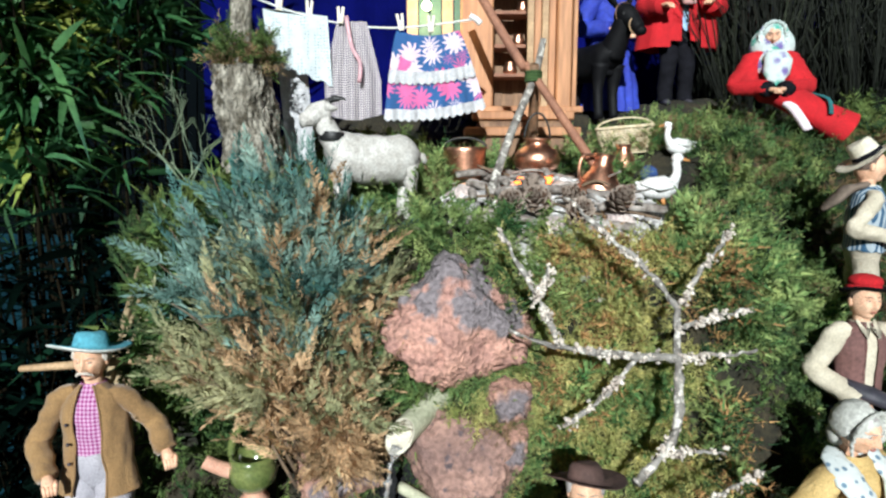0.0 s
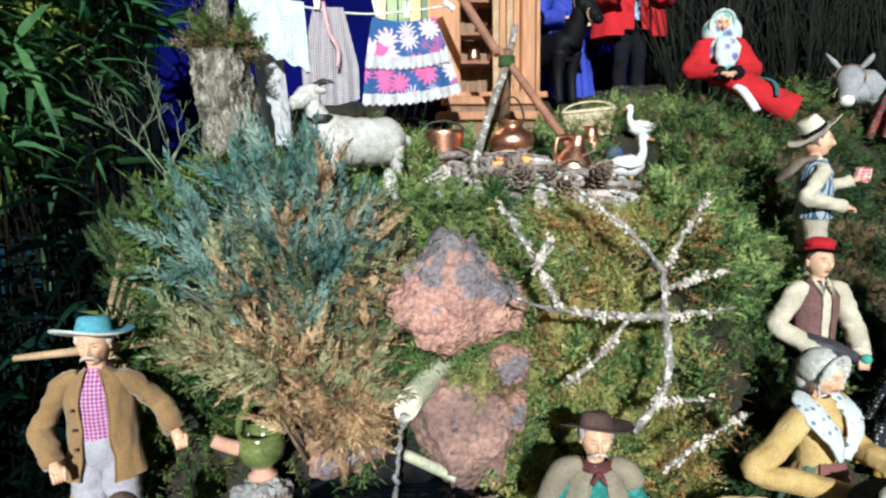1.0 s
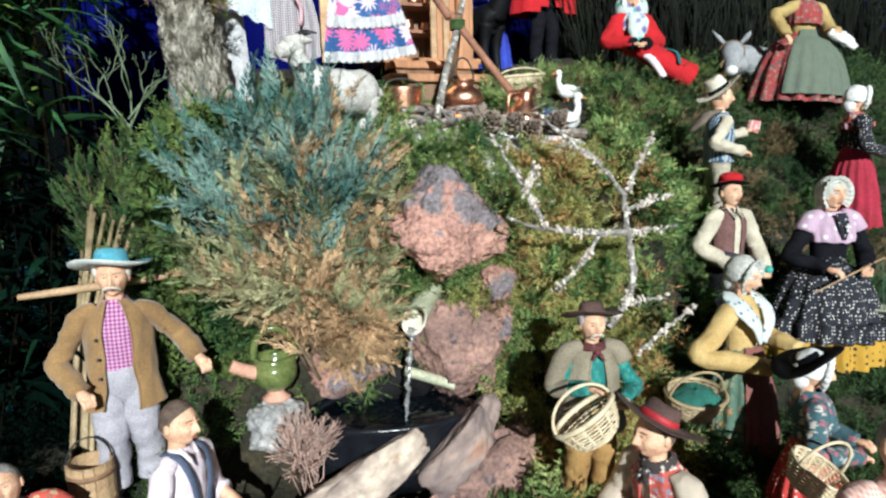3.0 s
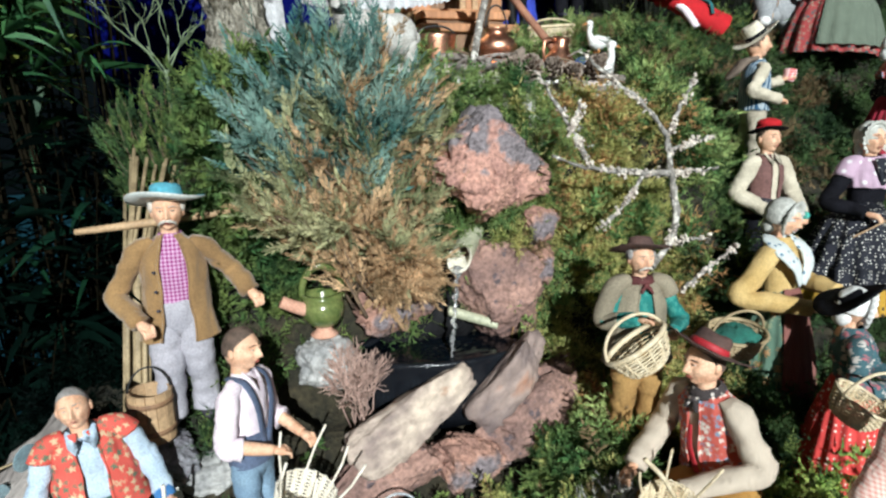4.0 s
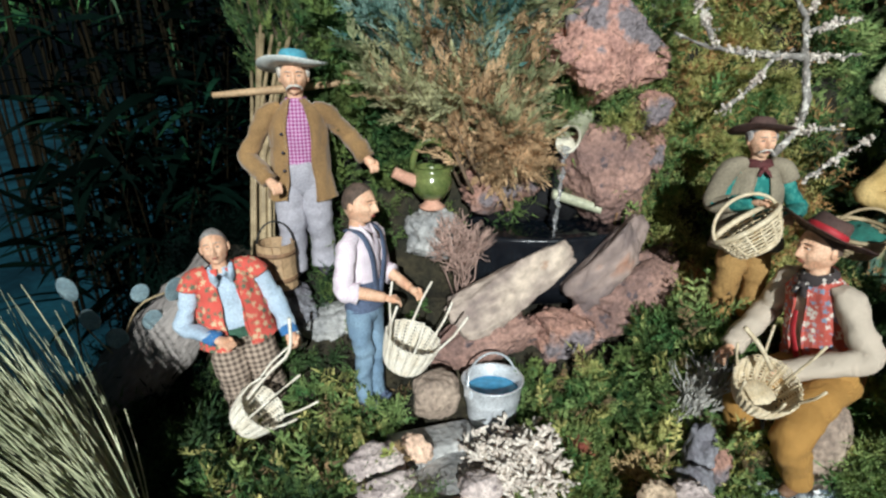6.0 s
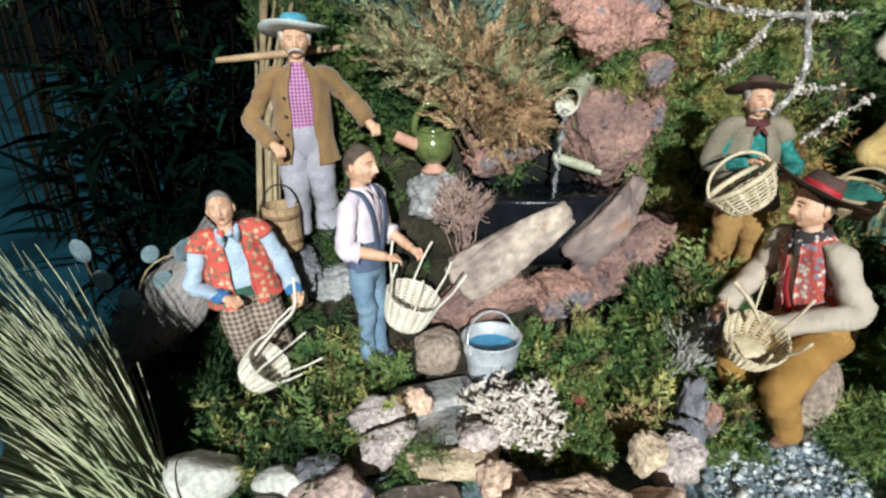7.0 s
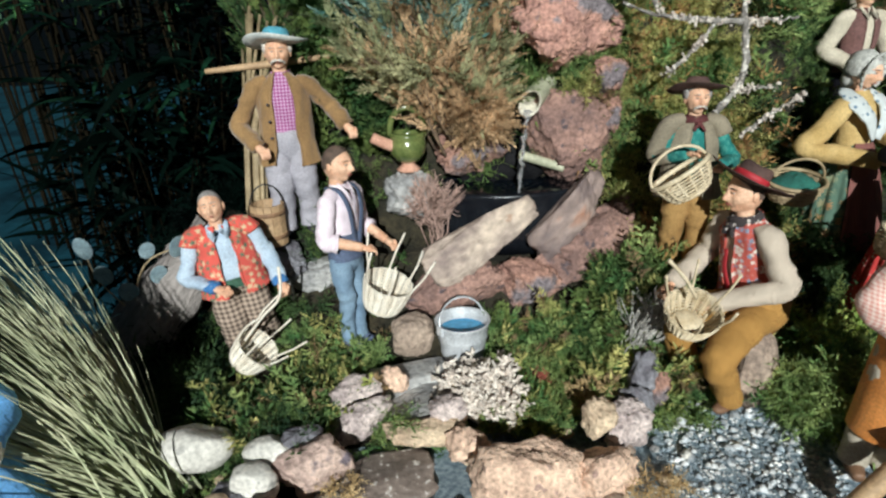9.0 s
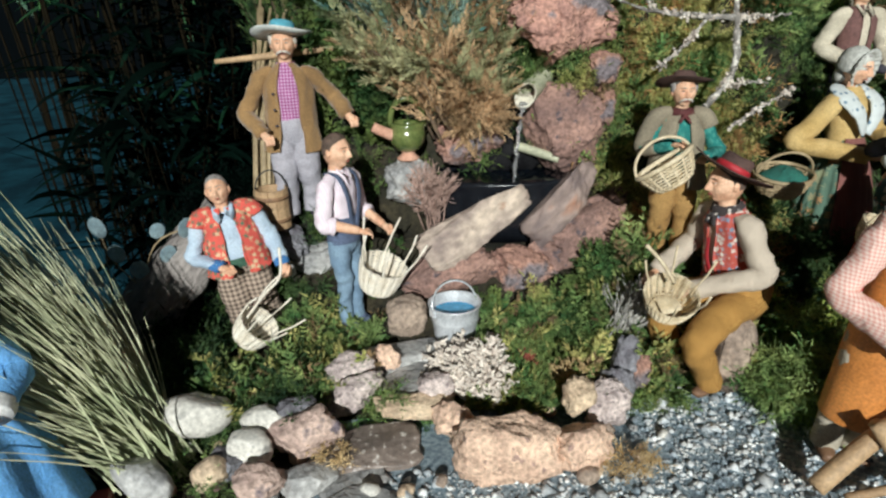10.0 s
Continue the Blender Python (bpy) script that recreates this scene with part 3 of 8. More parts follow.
def points(n, x0, x1, y0, y1, keep=None):
    """Random places on the mound."""
    x, y = RNG.uniform(x0, x1, n), RNG.uniform(y0, y1, n)
    if keep is not None:
        k = keep(x, y)
        x, y = x[k], y[k]
    z = ground(x, y)
    e = 0.01
    nrm = np.stack([-(ground(x + e, y) - ground(x - e, y)) / (2 * e), -(ground(x, y + e) - ground(x, y - e)) / (2 * e), np.ones(len(x))], -1)
    nrm /= np.linalg.norm(nrm, axis=1)[:, None]
    return np.stack([x, y, z], -1), nrm


def lumps(x, y, s=24.0):
    return np.sin(x * s + 2 * np.sin(y * s * 0.8)) * np.cos(y * s * 1.2 + 1.5 * np.sin(x * s * 0.7))


def moss_patch(name, label, mat, n, x0, x1, y0, y1, size=0.035, keep=None, lift=0.6, kinds=None, spread=0.55):
    p, nr = points(n, x0, x1, y0, y1, keep)
    bump = lumps(p[:, 0], p[:, 1], 37) + 0.6 * lumps(p[:, 0] + 3, p[:, 1] + 1, 71)
    k = bump + RNG.normal(0, 0.25, len(p)) > -0.12
    p, nr, bump = p[k], nr[k], bump[k]
    up = nr + np.array([0, -0.25, lift])
    p = p + (nr + np.array([0, -0.3, 0.2])) * (0.025 * bump)[:, None]
    ln = size * RNG.uniform(0.6, 1.35, len(p)) * (1 + 0.35 * lumps(p[:, 0], p[:, 1]))
    v, f = scatter(kinds or MOSSES, p, up, ln, spread)
    bulk(name, v, f, mat, label, "moss")


def hummocks(name, label, mat, n, x0, x1, y0, y1, r=0.03, length=0.026, keep=None, seed=1, kinds=None):
    """Rounded cushions of sprigs standing out of the mound."""
    g = np.random.default_rng(seed)
    c, nr = points(n, x0, x1, y0, y1, keep)
    P, U, L = [], [], []
    for p, m in zip(c, nr):
        k = int(g.uniform(38, 70)) if kinds is None else int(g.uniform(26, 44))
        R = r * g.uniform(0.55, 1.3)
        q = g.normal(0, 1, (k, 3))
        q /= np.linalg.norm(q, axis=1)[:, None]
        q += m * 0.55
        P.append(p + q * R * np.array([1, 1, 0.75]))
        U.append(q + np.array([0, -0.15, 0.25]))
        L.append(length * g.uniform(0.55, 1.3, k))
    v, f = scatter(kinds or MOSSES, np.concatenate(P), np.concatenate(U), np.concatenate(L), 0.5)
    bulk(name, v, f, mat, label, "moss")


def off_stage(x, y):
    """Bare spots: the basin, the fire place, the gravel."""
    basin = ((x + 0.07) / 0.17) ** 2 + ((y - 0.73) / 0.085) ** 2 < 1
    fire = (((x - 0.175) / 0.19) ** 2 + ((y - 1.04) / 0.215) ** 2 < 1) & (y > 0.866)
    ducks = ((x - 0.425) / 0.080) ** 2 + ((y - 1.19) / 0.16) ** 2 < 1
    jug = (x > -0.34) & (x < -0.17) & (y > 0.70) & (y < 0.80)
    canes = (x < -0.425) & (y > 0.72) & (y < 1.08)
    goat = (x > -0.20) & (x < 0.05) & (y > 0.90) & (y < 1.06) & (lumps(x, y, 40) > -0.2)
    willow = (x + 0.495) ** 2 + (y - 0.58) ** 2 < 0.0042
    steps = (x > -0.06) & (x < 0.34) & (y > 1.26) & (y < 1.75)
    rocks = (x > -0.30) & (x < 0.10) & (y > 0.60) & (y < 0.68)
    path = (x > -0.33) & (x < -0.17) & (y > 0.40) & (y < 0.60)
    bucket = (x + 0.194) ** 2 + (y - 0.555) ** 2 < 0.0036
    return ~(bucket | goat | jug | canes | willow | basin | fire | rocks | path | steps | ducks)


def bush_spray(bush, name, mat, base, tips, n_fr, size, label, bend=0.25, seed=1):
    """Stems that fan out from a base to tips, dressed with fronds; returns the stem lines."""
    g = np.random.default_rng(seed)
    P, U, L = [], [], []
    for tip in tips:
        a, c = np.array(base) + g.normal(0, 0.02, 3), np.array(tip)
        m = (a + c) / 2 + np.array([0, 0, -bend * np.linalg.norm(c - a) * 0.25]) + g.normal(0, 0.012, 3)
        line = [(1 - t) ** 2 * a + 2 * t * (1 - t) * m + t * t * c for t in np.linspace(0, 1, 7)]
        stem = Build()
        stem.tube([tuple(p) for p in line], [0.0028 * (1 - 0.8 * t) for t in np.linspace(0, 1, 7)], TWIG, 5)
        part("stem", stem, bush)
        for k in range(n_fr):
            t = g.uniform(0.22, 1.0)
            p = (1 - t) ** 2 * a + 2 * t * (1 - t) * m + t * t * c
            d = 2 * (1 - t) * (m - a) + 2 * t * (c - m)
            d = d / np.linalg.norm(d)
            P.append(p + g.normal(0, 0.006, 3))
            U.append(d + g.normal(0, 0.34, 3) + np.array([0, -0.12, 0.15]))
            L.append(size * g.uniform(0.6, 1.25) * (1.15 - 0.4 * t))
    v, f = scatter(FRONDS, np.array(P), np.array(U), np.array(L), 0.12)
    bulk(name, v, f, mat, label, "", "stuff", bush)


def juniper():
    bush = thing("juniper_bush", "feathery blue-green juniper bush with rusty dry sprays", "bush", Matrix())
    g = np.random.default_rng(3)
    def tips(n, cx, cy, cz, rx, ry, rz):
        q = g.normal(0, 1, (n, 3))
        q /= np.linalg.norm(q, axis=1)[:, None]
        q *= g.uniform(0.55, 1.0, (n, 1))
        out = []
        for a, b_, c in q:
            x, z = cx + a * rx, cz + abs(c) * rz
            x = min(max(x, -0.385 + 0.35 * max(0.0, 0.56 - z)), -0.075 - 0.5 * max(0.0, 0.43 - z))
            if x < -0.16:
                z = max(z, 0.46 + 0.03 * abs(c))
            out.append((x, cy + b_ * ry, z))
        return out
    bush_spray(bush, "blue_foliage", JUN_BLUE, (-0.17, 0.835, 0.36), tips(60, -0.225, 0.81, 0.54, 0.17, 0.10, 0.20), 12, 0.086, "blue-green sprays", seed=4)
    bush_spray(bush, "olive_foliage", JUN_OLIVE, (-0.16, 0.825, 0.36), tips(62, -0.225, 0.755, 0.39, 0.17, 0.070, 0.25), 12, 0.070, "olive grey sprays", seed=5)
    bush_spray(bush, "dry_spray", JUN_OLIVE, (-0.18, 0.82, 0.50), tips(36, -0.18, 0.775, 0.54, 0.13, 0.06, 0.20), 10, 0.068, "dry olive tips", seed=7)
    bush_spray(bush, "rusty_spray", JUN_RUST, (-0.18, 0.81, 0.50), tips(18, -0.16, 0.77, 0.56, 0.12, 0.06, 0.15), 10, 0.064, "rusty dry tips", seed=8)
    bush_spray(bush, "front_foliage", JUN_BLUE, (-0.17, 0.80, 0.48), tips(28, -0.175, 0.770, 0.58, 0.13, 0.055, 0.17), 10, 0.074, "blue-green sprays in front", seed=10)
    bush_spray(bush, "low_foliage", JUN_RUST, (-0.15, 0.80, 0.37), tips(34, -0.125, 0.750, 0.300, 0.07, 0.03, 0.12), 11, 0.052, "rusty sprays hanging over the basin", seed=21)
    bush_spray(bush, "rusty_foliage", JUN_RUST, (-0.17, 0.80, 0.33), tips(70, -0.19, 0.755, 0.36, 0.16, 0.06, 0.30), 10, 0.064, "rusty dry sprays", seed=6)


def thuja():
    """A dense green conifer behind the canes."""
    bush = thing("thuja_bush", "dense bright green conifer bush beside the juniper", "bush", Matrix())
    g = np.random.default_rng(9)
    tips = []
    for _ in range(70):
        q = g.normal(0, 1, 3)
        q /= np.linalg.norm(q)
        tips.append((-0.475 + q[0] * 0.105, 1.10 - abs(q[1]) * 0.06, 0.545 + q[2] * 0.115))
    for k, (mat, sl) in enumerate(((MOSS, tips[:40]), (MOSS_DEEP_SHADED, tips[40:]))):
        bush_spray(bush, "foliage", mat, (-0.465, 1.11, 0.36), sl, 13, 0.050, "scaly green sprays", 0.1, 40 + k)
    q = Build()
    q.limb([(-0.46, 1.115, 0.12), (-0.462, 1.112, 0.26), (-0.466, 1.11, 0.40)], [0.008, 0.007, 0.005], TWIG, 8, 3)
    part("trunk", q, bush)


def leaf_blades(P, D, L, W, droop=0.35):
    """Lance leaves: two folded halves bending down, in quads."""
    n = len(P)
    D = D / np.linalg.norm(D, axis=1)[:, None]
    S = np.cross(D, np.array([0, 0, 1.0]) + RNG.normal(0, 0.5, (n, 3)))
    S /= np.linalg.norm(S, axis=1)[:, None] + 1e-9
    V = []
    bend = RNG.uniform(0.15, 1.0, n) * droop * 2
    for t, w in ((0, 0.15), (0.25, 1.0), (0.5, 0.9), (0.76, 0.55), (1.0, 0.02)):
        c = P + D * (L * t)[:, None] + np.array([0, 0, -1.0]) * (bend * L * t * t)[:, None]
        V += [c - S * (W * w)[:, None], c + np.array([0, 0, -1.0]) * (W * w * 0.25)[:, None], c + S * (W * w)[:, None]]
    V = np.stack(V, 1)
    q = []
    for r in range(4):
        q += [(r * 3, r * 3 + 1, r * 3 + 4, r * 3 + 3), (r * 3 + 1, r * 3 + 2, r * 3 + 5, r * 3 + 4)]
    F = (np.array(q)[None] + (np.arange(n) * 15)[:, None, None]).reshape(-1, 4)
    return V.reshape(-1, 3), F


def bamboo_clump(label, stalks, zbase, mat, leaf, seed, width=0.052, name="bamboo_clump", per=34, low=0.58, fan=1, culm_mat=None, thick=0.0024):
    """Culms with leaves from a low share of their height up; fan: leaves that spread from one twig."""
    cl = thing(name, label, "bamboo", Matrix())
    g = np.random.default_rng(seed)
    P, D, L = [], [], []
    for x, y, h, lean in stalks:
        top = np.array([x + lean, y + g.uniform(-0.06, 0.06), zbase + h])
        base = np.array([x, y, zbase])
        on = lambda t: base + (top - base) * t + np.array([lean * 0.4 * t * t, 0, 0])
        culm = Build()
        ts = np.linspace(0, 1, 9)
        culm.tube([tuple(on(t)) for t in ts], [thick * g.uniform(0.7, 1.2) * (1 - 0.6 * t) for t in ts], culm_mat or CULM, 6)
        for k in range(per):
            t = g.uniform(low, 1.0)
            a = g.uniform(0, 2 * math.pi)
            out = np.array([math.cos(a), math.sin(a) - 0.2, g.uniform(0.0, 0.9)])
            tip = on(t) + np.array([math.cos(a), math.sin(a), 0.5]) * g.uniform(0, 0.05)
            if fan > 1:
                culm.tube([tuple(on(t)), tuple(tip)], [0.0010, 0.0006], culm_mat or CULM, 4)
            for m in range(fan):
                P.append(tip)
                D.append(out + (g.normal(0, 0.55, 3) if fan > 1 else 0))
                L.append(leaf * g.uniform(0.5, 1.2))
        part("culm", culm, cl)
    L = np.array(L)
    v, f = leaf_blades(np.array(P), np.array(D), L, L * width)
    bulk("leaves", v, f, mat, "", "", "stuff", cl)
    return cl


def plants():
    g = np.random.default_rng(11)
    st = []
    for _ in range(58):
        y = g.uniform(1.12, 1.6)
        st.append((g.uniform(-0.80, -0.47) * y - 0.06, y, g.uniform(0.95, 1.45), g.uniform(-0.12, 0.05)))
    bamboo_clump("leafy green bamboo stalks before the blue cloth", st[:34], -0.05, BAMBOO_LEAF, 0.125, 12, per=15, low=0.60, width=0.060, fan=5, culm_mat=CANE_BROWN_SHADED, thick=0.0046)
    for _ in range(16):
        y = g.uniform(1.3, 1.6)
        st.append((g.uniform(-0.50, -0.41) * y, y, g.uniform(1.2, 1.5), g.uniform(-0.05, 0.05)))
    bamboo_clump("sparse leafy bamboo tops beside the stump", st[58:], -0.05, BAMBOO_LEAF, 0.125, 17, per=9, low=0.76, width=0.060, fan=5, culm_mat=CANE_BROWN_SHADED, thick=0.0036)
    # upper leaves take the brighter copy in place of stronger sun
    bamboo_clump("yellow-green bamboo tops with sunlight put into their colour", st[34:58], -0.05, BAMBOO_LIT, 0.125, 16, per=11, low=0.66, width=0.060, fan=5, culm_mat=CANE_BROWN_SHADED, thick=0.0046)
    # filler leaves, coloured near-black in place of shade
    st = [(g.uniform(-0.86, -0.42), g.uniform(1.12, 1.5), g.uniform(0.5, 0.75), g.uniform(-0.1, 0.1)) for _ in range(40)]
    bamboo_clump("filler undergrowth leaves with shade put into their colour", st, -0.05, REED_LEAF_SHADED, 0.15, 14, per=40, name="reed_clump", low=0.1)
    # a few greener leaves, their colour still lowered to stand for shade
    st = [(g.uniform(-0.80, -0.55), g.uniform(1.0, 1.15), g.uniform(0.45, 0.6), g.uniform(-0.08, 0.08)) for _ in range(7)]
    bamboo_clump("long curved green leaves coloured as if shaded", st, -0.05, surf("shade_leaf", (0.007, 0.030, 0.014), (0.0035, 0.015, 0.010), 8, 0.6, 0, island=0.4, spec=0.1), 0.13, 15, per=9, name="reed_clump", low=0.5)
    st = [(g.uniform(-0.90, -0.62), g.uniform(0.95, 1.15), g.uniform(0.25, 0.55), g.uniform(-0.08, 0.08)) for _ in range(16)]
    bamboo_clump("reed leaves at the mound's foot, shade in their colour", st, -0.05, REED_LEAF_SHADED, 0.17, 13, per=16, name="reed_clump", low=0.2)
    moss_patch("moss_cover", "cushions of green moss and clipped conifer sprigs", MOSS, 14500, -0.52, 1.15, 0.78, 1.46, 0.034, lambda x, y: off_stage(x, y) & ~((x > 0.74) & (y < 1.22)) & ~((x > 0.48) & (y < 1.02)) & ~((x > 0.05) & (x < 0.36) & (y < 0.89)), spread=0.8)
    moss_patch("dry_moss", "patches of brown dry moss", MOSS_DRY, 2600, -0.1, 1.1, 0.62, 1.35, 0.032, lambda x, y: off_stage(x, y) & (lumps(x, y, 9) > 0.35))
    moss_patch("rusty_moss", "rusty withered moss on the bank", surf("rusty_moss", (0.56, 0.33, 0.13), (0.34, 0.19, 0.08), 20, 0.9, 0, island=0.4, translucent=0.2), 2600, 0.02, 0.40, 0.62, 0.92, 0.036, lambda x, y: off_stage(x, y) & (lumps(x, y, 17) > 0.1))
    moss_patch("yellow_moss", "yellowish moss on the bank below the fire", MOSS_YELLOW, 8600, 0.02, 0.36, 0.62, 0.94, 0.029, off_stage, 0.3, None, 0.95)
    moss_patch("edge_of_bank_moss", "moss beside the dolls on the bank, shade in its colour", MOSS_DEEP_SHADED, 2200, 0.32, 0.56, 0.60, 0.92, 0.034, off_stage, spread=0.8)
    moss_patch("pale_moss", "pale fuzzy moss round the fire place", MOSS_LUSH, 4000, -0.12, 0.58, 0.84, 1.40, 0.040, lambda x, y: off_stage(x, y) & (lumps(x, y, 13) > -0.35))
    moss_patch("bank_moss", "green moss on the lower banks", MOSS, 2400, -0.58, 0.62, 0.42, 0.78, 0.030, off_stage, kinds=LACES)
    moss_patch("bank_fronds", "loose lacy fronds over the lower banks", MOSS_LUSH, 520, -0.54, 0.12, 0.42, 0.62, 0.052, off_stage, 0.6, LACES, 0.8)
    moss_patch("withered_fronds", "withered brown fronds on the lower banks", MOSS_DRY, 240, -0.54, 0.12, 0.42, 0.62, 0.046, off_stage, 0.5, LACES, 0.9)
    moss_patch("wall_moss", "moss hanging over the basin", MOSS, 1300, -0.18, 0.14, 0.800, 0.90, 0.034, None)
    moss_patch("bank_sprigs", "loose yellow-green sprigs sticking out of the bank", MOSS_YELLOW, 420, -0.56, 0.34, 0.42, 0.62, 0.050, off_stage, 0.7, LACES, 0.7)
    moss_patch("edge_moss", "scraps of moss between the edging stones", MOSS_LUSH, 1500, -0.60, 0.06, 0.25, 0.46, 0.024, lambda x, y: (y > 0.385) | (x < -0.44))
    moss_patch("fern_moss", "bright green fern-like sprays beside the gravel", FERN, 900, 0.26, 0.50, 0.40, 0.56, 0.052, None, 0.9, LACES, 0.6)
    # the slope's shade comes from this darker moss colour
    moss_patch("dark_moss", "slope moss whose colour carries the shade", MOSS_DEEP_SHADED, 8000, 0.36, 1.22, 0.45, 1.28, 0.040, off_stage, spread=0.8)
    moss_patch("far_moss", "darkened moss beyond the donkey", MOSS_DEEP_SHADED, 2600, 1.05, 1.75, 1.05, 1.6, 0.045, None, spread=0.8)
    moss_patch("left_moss", "side bank moss with shade put into its colour", MOSS_DEEP_SHADED, 4500, -0.80, -0.40, 0.38, 1.0, 0.034, off_stage)
    hummocks("moss_cushions", "rounded cushions of bright fluffy moss", MOSS_LUSH, 80, -0.15, 0.66, 0.88, 1.42, 0.038, 0.036, off_stage, 1, LACES)
    hummocks("moss_cushions", "rounded cushions of withered brown moss", MOSS_DRY, 60, 0.22, 1.05, 0.88, 1.42, 0.030, 0.032, off_stage, 2, LACES)
    hummocks("moss_cushions", "yellowish moss cushions on the bank", MOSS_YELLOW, 50, 0.06, 0.36, 0.66, 0.90, 0.022, 0.026, off_stage, 3)
    hummocks("moss_cushions", "green moss cushions on the bank", MOSS_LUSH, 28, 0.06, 0.36, 0.64, 0.90, 0.024, 0.026, off_stage, 4)
    hummocks("moss_cushions", "lush moss cushions on the lower bank", MOSS_LUSH, 82, -0.56, 0.12, 0.42, 0.62, 0.024, 0.030, off_stage, 5, LACES)
    hummocks("moss_cushions", "dark green moss cushions low on the bank", MOSS, 60, -0.60, 0.10, 0.42, 0.62, 0.022, 0.030, off_stage, 8, LACES)
    hummocks("moss_cushions", "straw-tipped moss cushions by the stones", MOSS_YELLOW, 26, -0.54, 0.08, 0.41, 0.54, 0.016, 0.026, off_stage, 9, LACES)
    hummocks("moss_cushions", "slope moss cushions with shade put into their colour", MOSS_DEEP_SHADED, 42, 0.40, 1.0, 0.48, 0.95, 0.032, 0.030, off_stage, 6)
    # added sprigs in the near-black leaf colour, painting shade over the earth
    moss_patch("shade_moss", "added near-black sprigs that stand for shade at the mound's foot", REED_LEAF_SHADED, 2000, -0.88, -0.56, 0.62, 1.06, 0.040, None, spread=0.8)
    moss_patch("conifer_cushion", "bushy green conifer sprays beside the juniper", MOSS, 2200, -0.50, -0.28, 0.80, 0.98, 0.070, lambda x, y: (x > -0.400) & ~((x < -0.18) & (y < 0.83)), 0.9, LACES, 0.5)
    moss_patch("bank_sprays", "longer green sprays along the bank's edge", MOSS_LUSH, 1100, -0.10, 0.62, 0.78, 0.98, 0.060, lambda x, y: off_stage(x, y) & ~((x > 0.03) & (x < 0.31) & (y > 0.82)), 0.8, LACES, 0.6)


# ---- rocks ----
def rock(name, label, c, size, mat, seed, rot=(0, 0, 0), cuts=7, rough=0.10, detail=5, group="rocks", category="rock", boxy=2.6, facets=()):
    """A weathered stone: a ball cut by random planes, broken up by ridged noise."""
    bm = bmesh.new()
    bmesh.ops.create_icosphere(bm, subdivisions=detail, radius=1)
    g = random.Random(seed)
    planes = []
    for _ in range(cuts):
        d = Vector((g.gauss(0, 1), g.gauss(0, 1), g.gauss(0, 1))).normalized()
        planes.append((d, g.uniform(0.60, 0.95)))
    planes += [(Vector(d).normalized(), k) for d, k in facets]
    off = Vector((g.uniform(0, 50), g.uniform(0, 50), g.uniform(0, 50)))
    for v in bm.verts:
        p = v.co.copy()
        p = p / (abs(p.x) ** boxy + abs(p.y) ** boxy + abs(p.z) ** boxy) ** (1 / boxy)
        for d, k in planes:
            s = p.dot(d) - k
            if s > 0:
                p -= d * s * 0.92
        n1 = noise.fractal(p * 1.4 + off, 0.8, 2.0, 4)
        n2 = noise.fractal(p * 4.5 + off, 0.45, 2.2, 5)
        p *= 1 + rough * n1 * 1.5 + rough * 0.42 * n2
        if rough >= 0.10:
            f = noise.voronoi(p * 1.9 + off + Vector((n1, n2, n1)) * 0.35)[0]
            p *= 1 - min(rough, 0.12) * math.exp(-9 * (f[1] - f[0]))
            p *= 1 + rough * 0.30 * noise.fractal(p * 11 + off, 0.4, 2.2, 3)
        v.co = Vector((p.x * size[0] / 2, p.y * size[1] / 2, p.z * size[2] / 2))
    bm.verts.index_update()
    bb = Build()
    bb.add([v.co.copy() for v in bm.verts], [[v.index for v in f.verts] for f in bm.faces], mat)
    bm.free()
    return solo(name, bb, label, category, pose(*c, *rot), group)


# ---- dolls: each one plain mesh ----
def hand(bb, p, d, mat=None, r=0.026):
    """A loosely curled fist: palm, four fingers and a thumb."""
    p, d = Vector(p), Vector(d).normalized()
    mat = mat or SKIN
    side = d.cross(Vector((0, 0, 1)))
    side = side.normalized() if side.length > 0.1 else Vector((1, 0, 0))
    down = side.cross(d).normalized()
    if down.z > 0:
        down = -down
    bb.limb([p - d * r * 1.1, p, p + d * r * 0.7], [r * 0.60, r * 0.86, r * 0.74], mat, 10, 3, 0.75)
    for k in (-1.2, -0.4, 0.4, 1.2):
        a = p + side * (k * r * 0.50) + d * r * 0.5
        bb.limb([a, a + d * r * 0.9 + down * r * 0.12, a + d * r * 1.25 + down * r * 0.75], [r * 0.33, r * 0.31, r * 0.22], mat, 6, 3)
    a = p - side * r * 0.75
    bb.limb([a, a + d * r * 0.6 - down * r * 0.3, a + d * r * 1.15], [r * 0.34, r * 0.32, r * 0.22], mat, 6, 3)


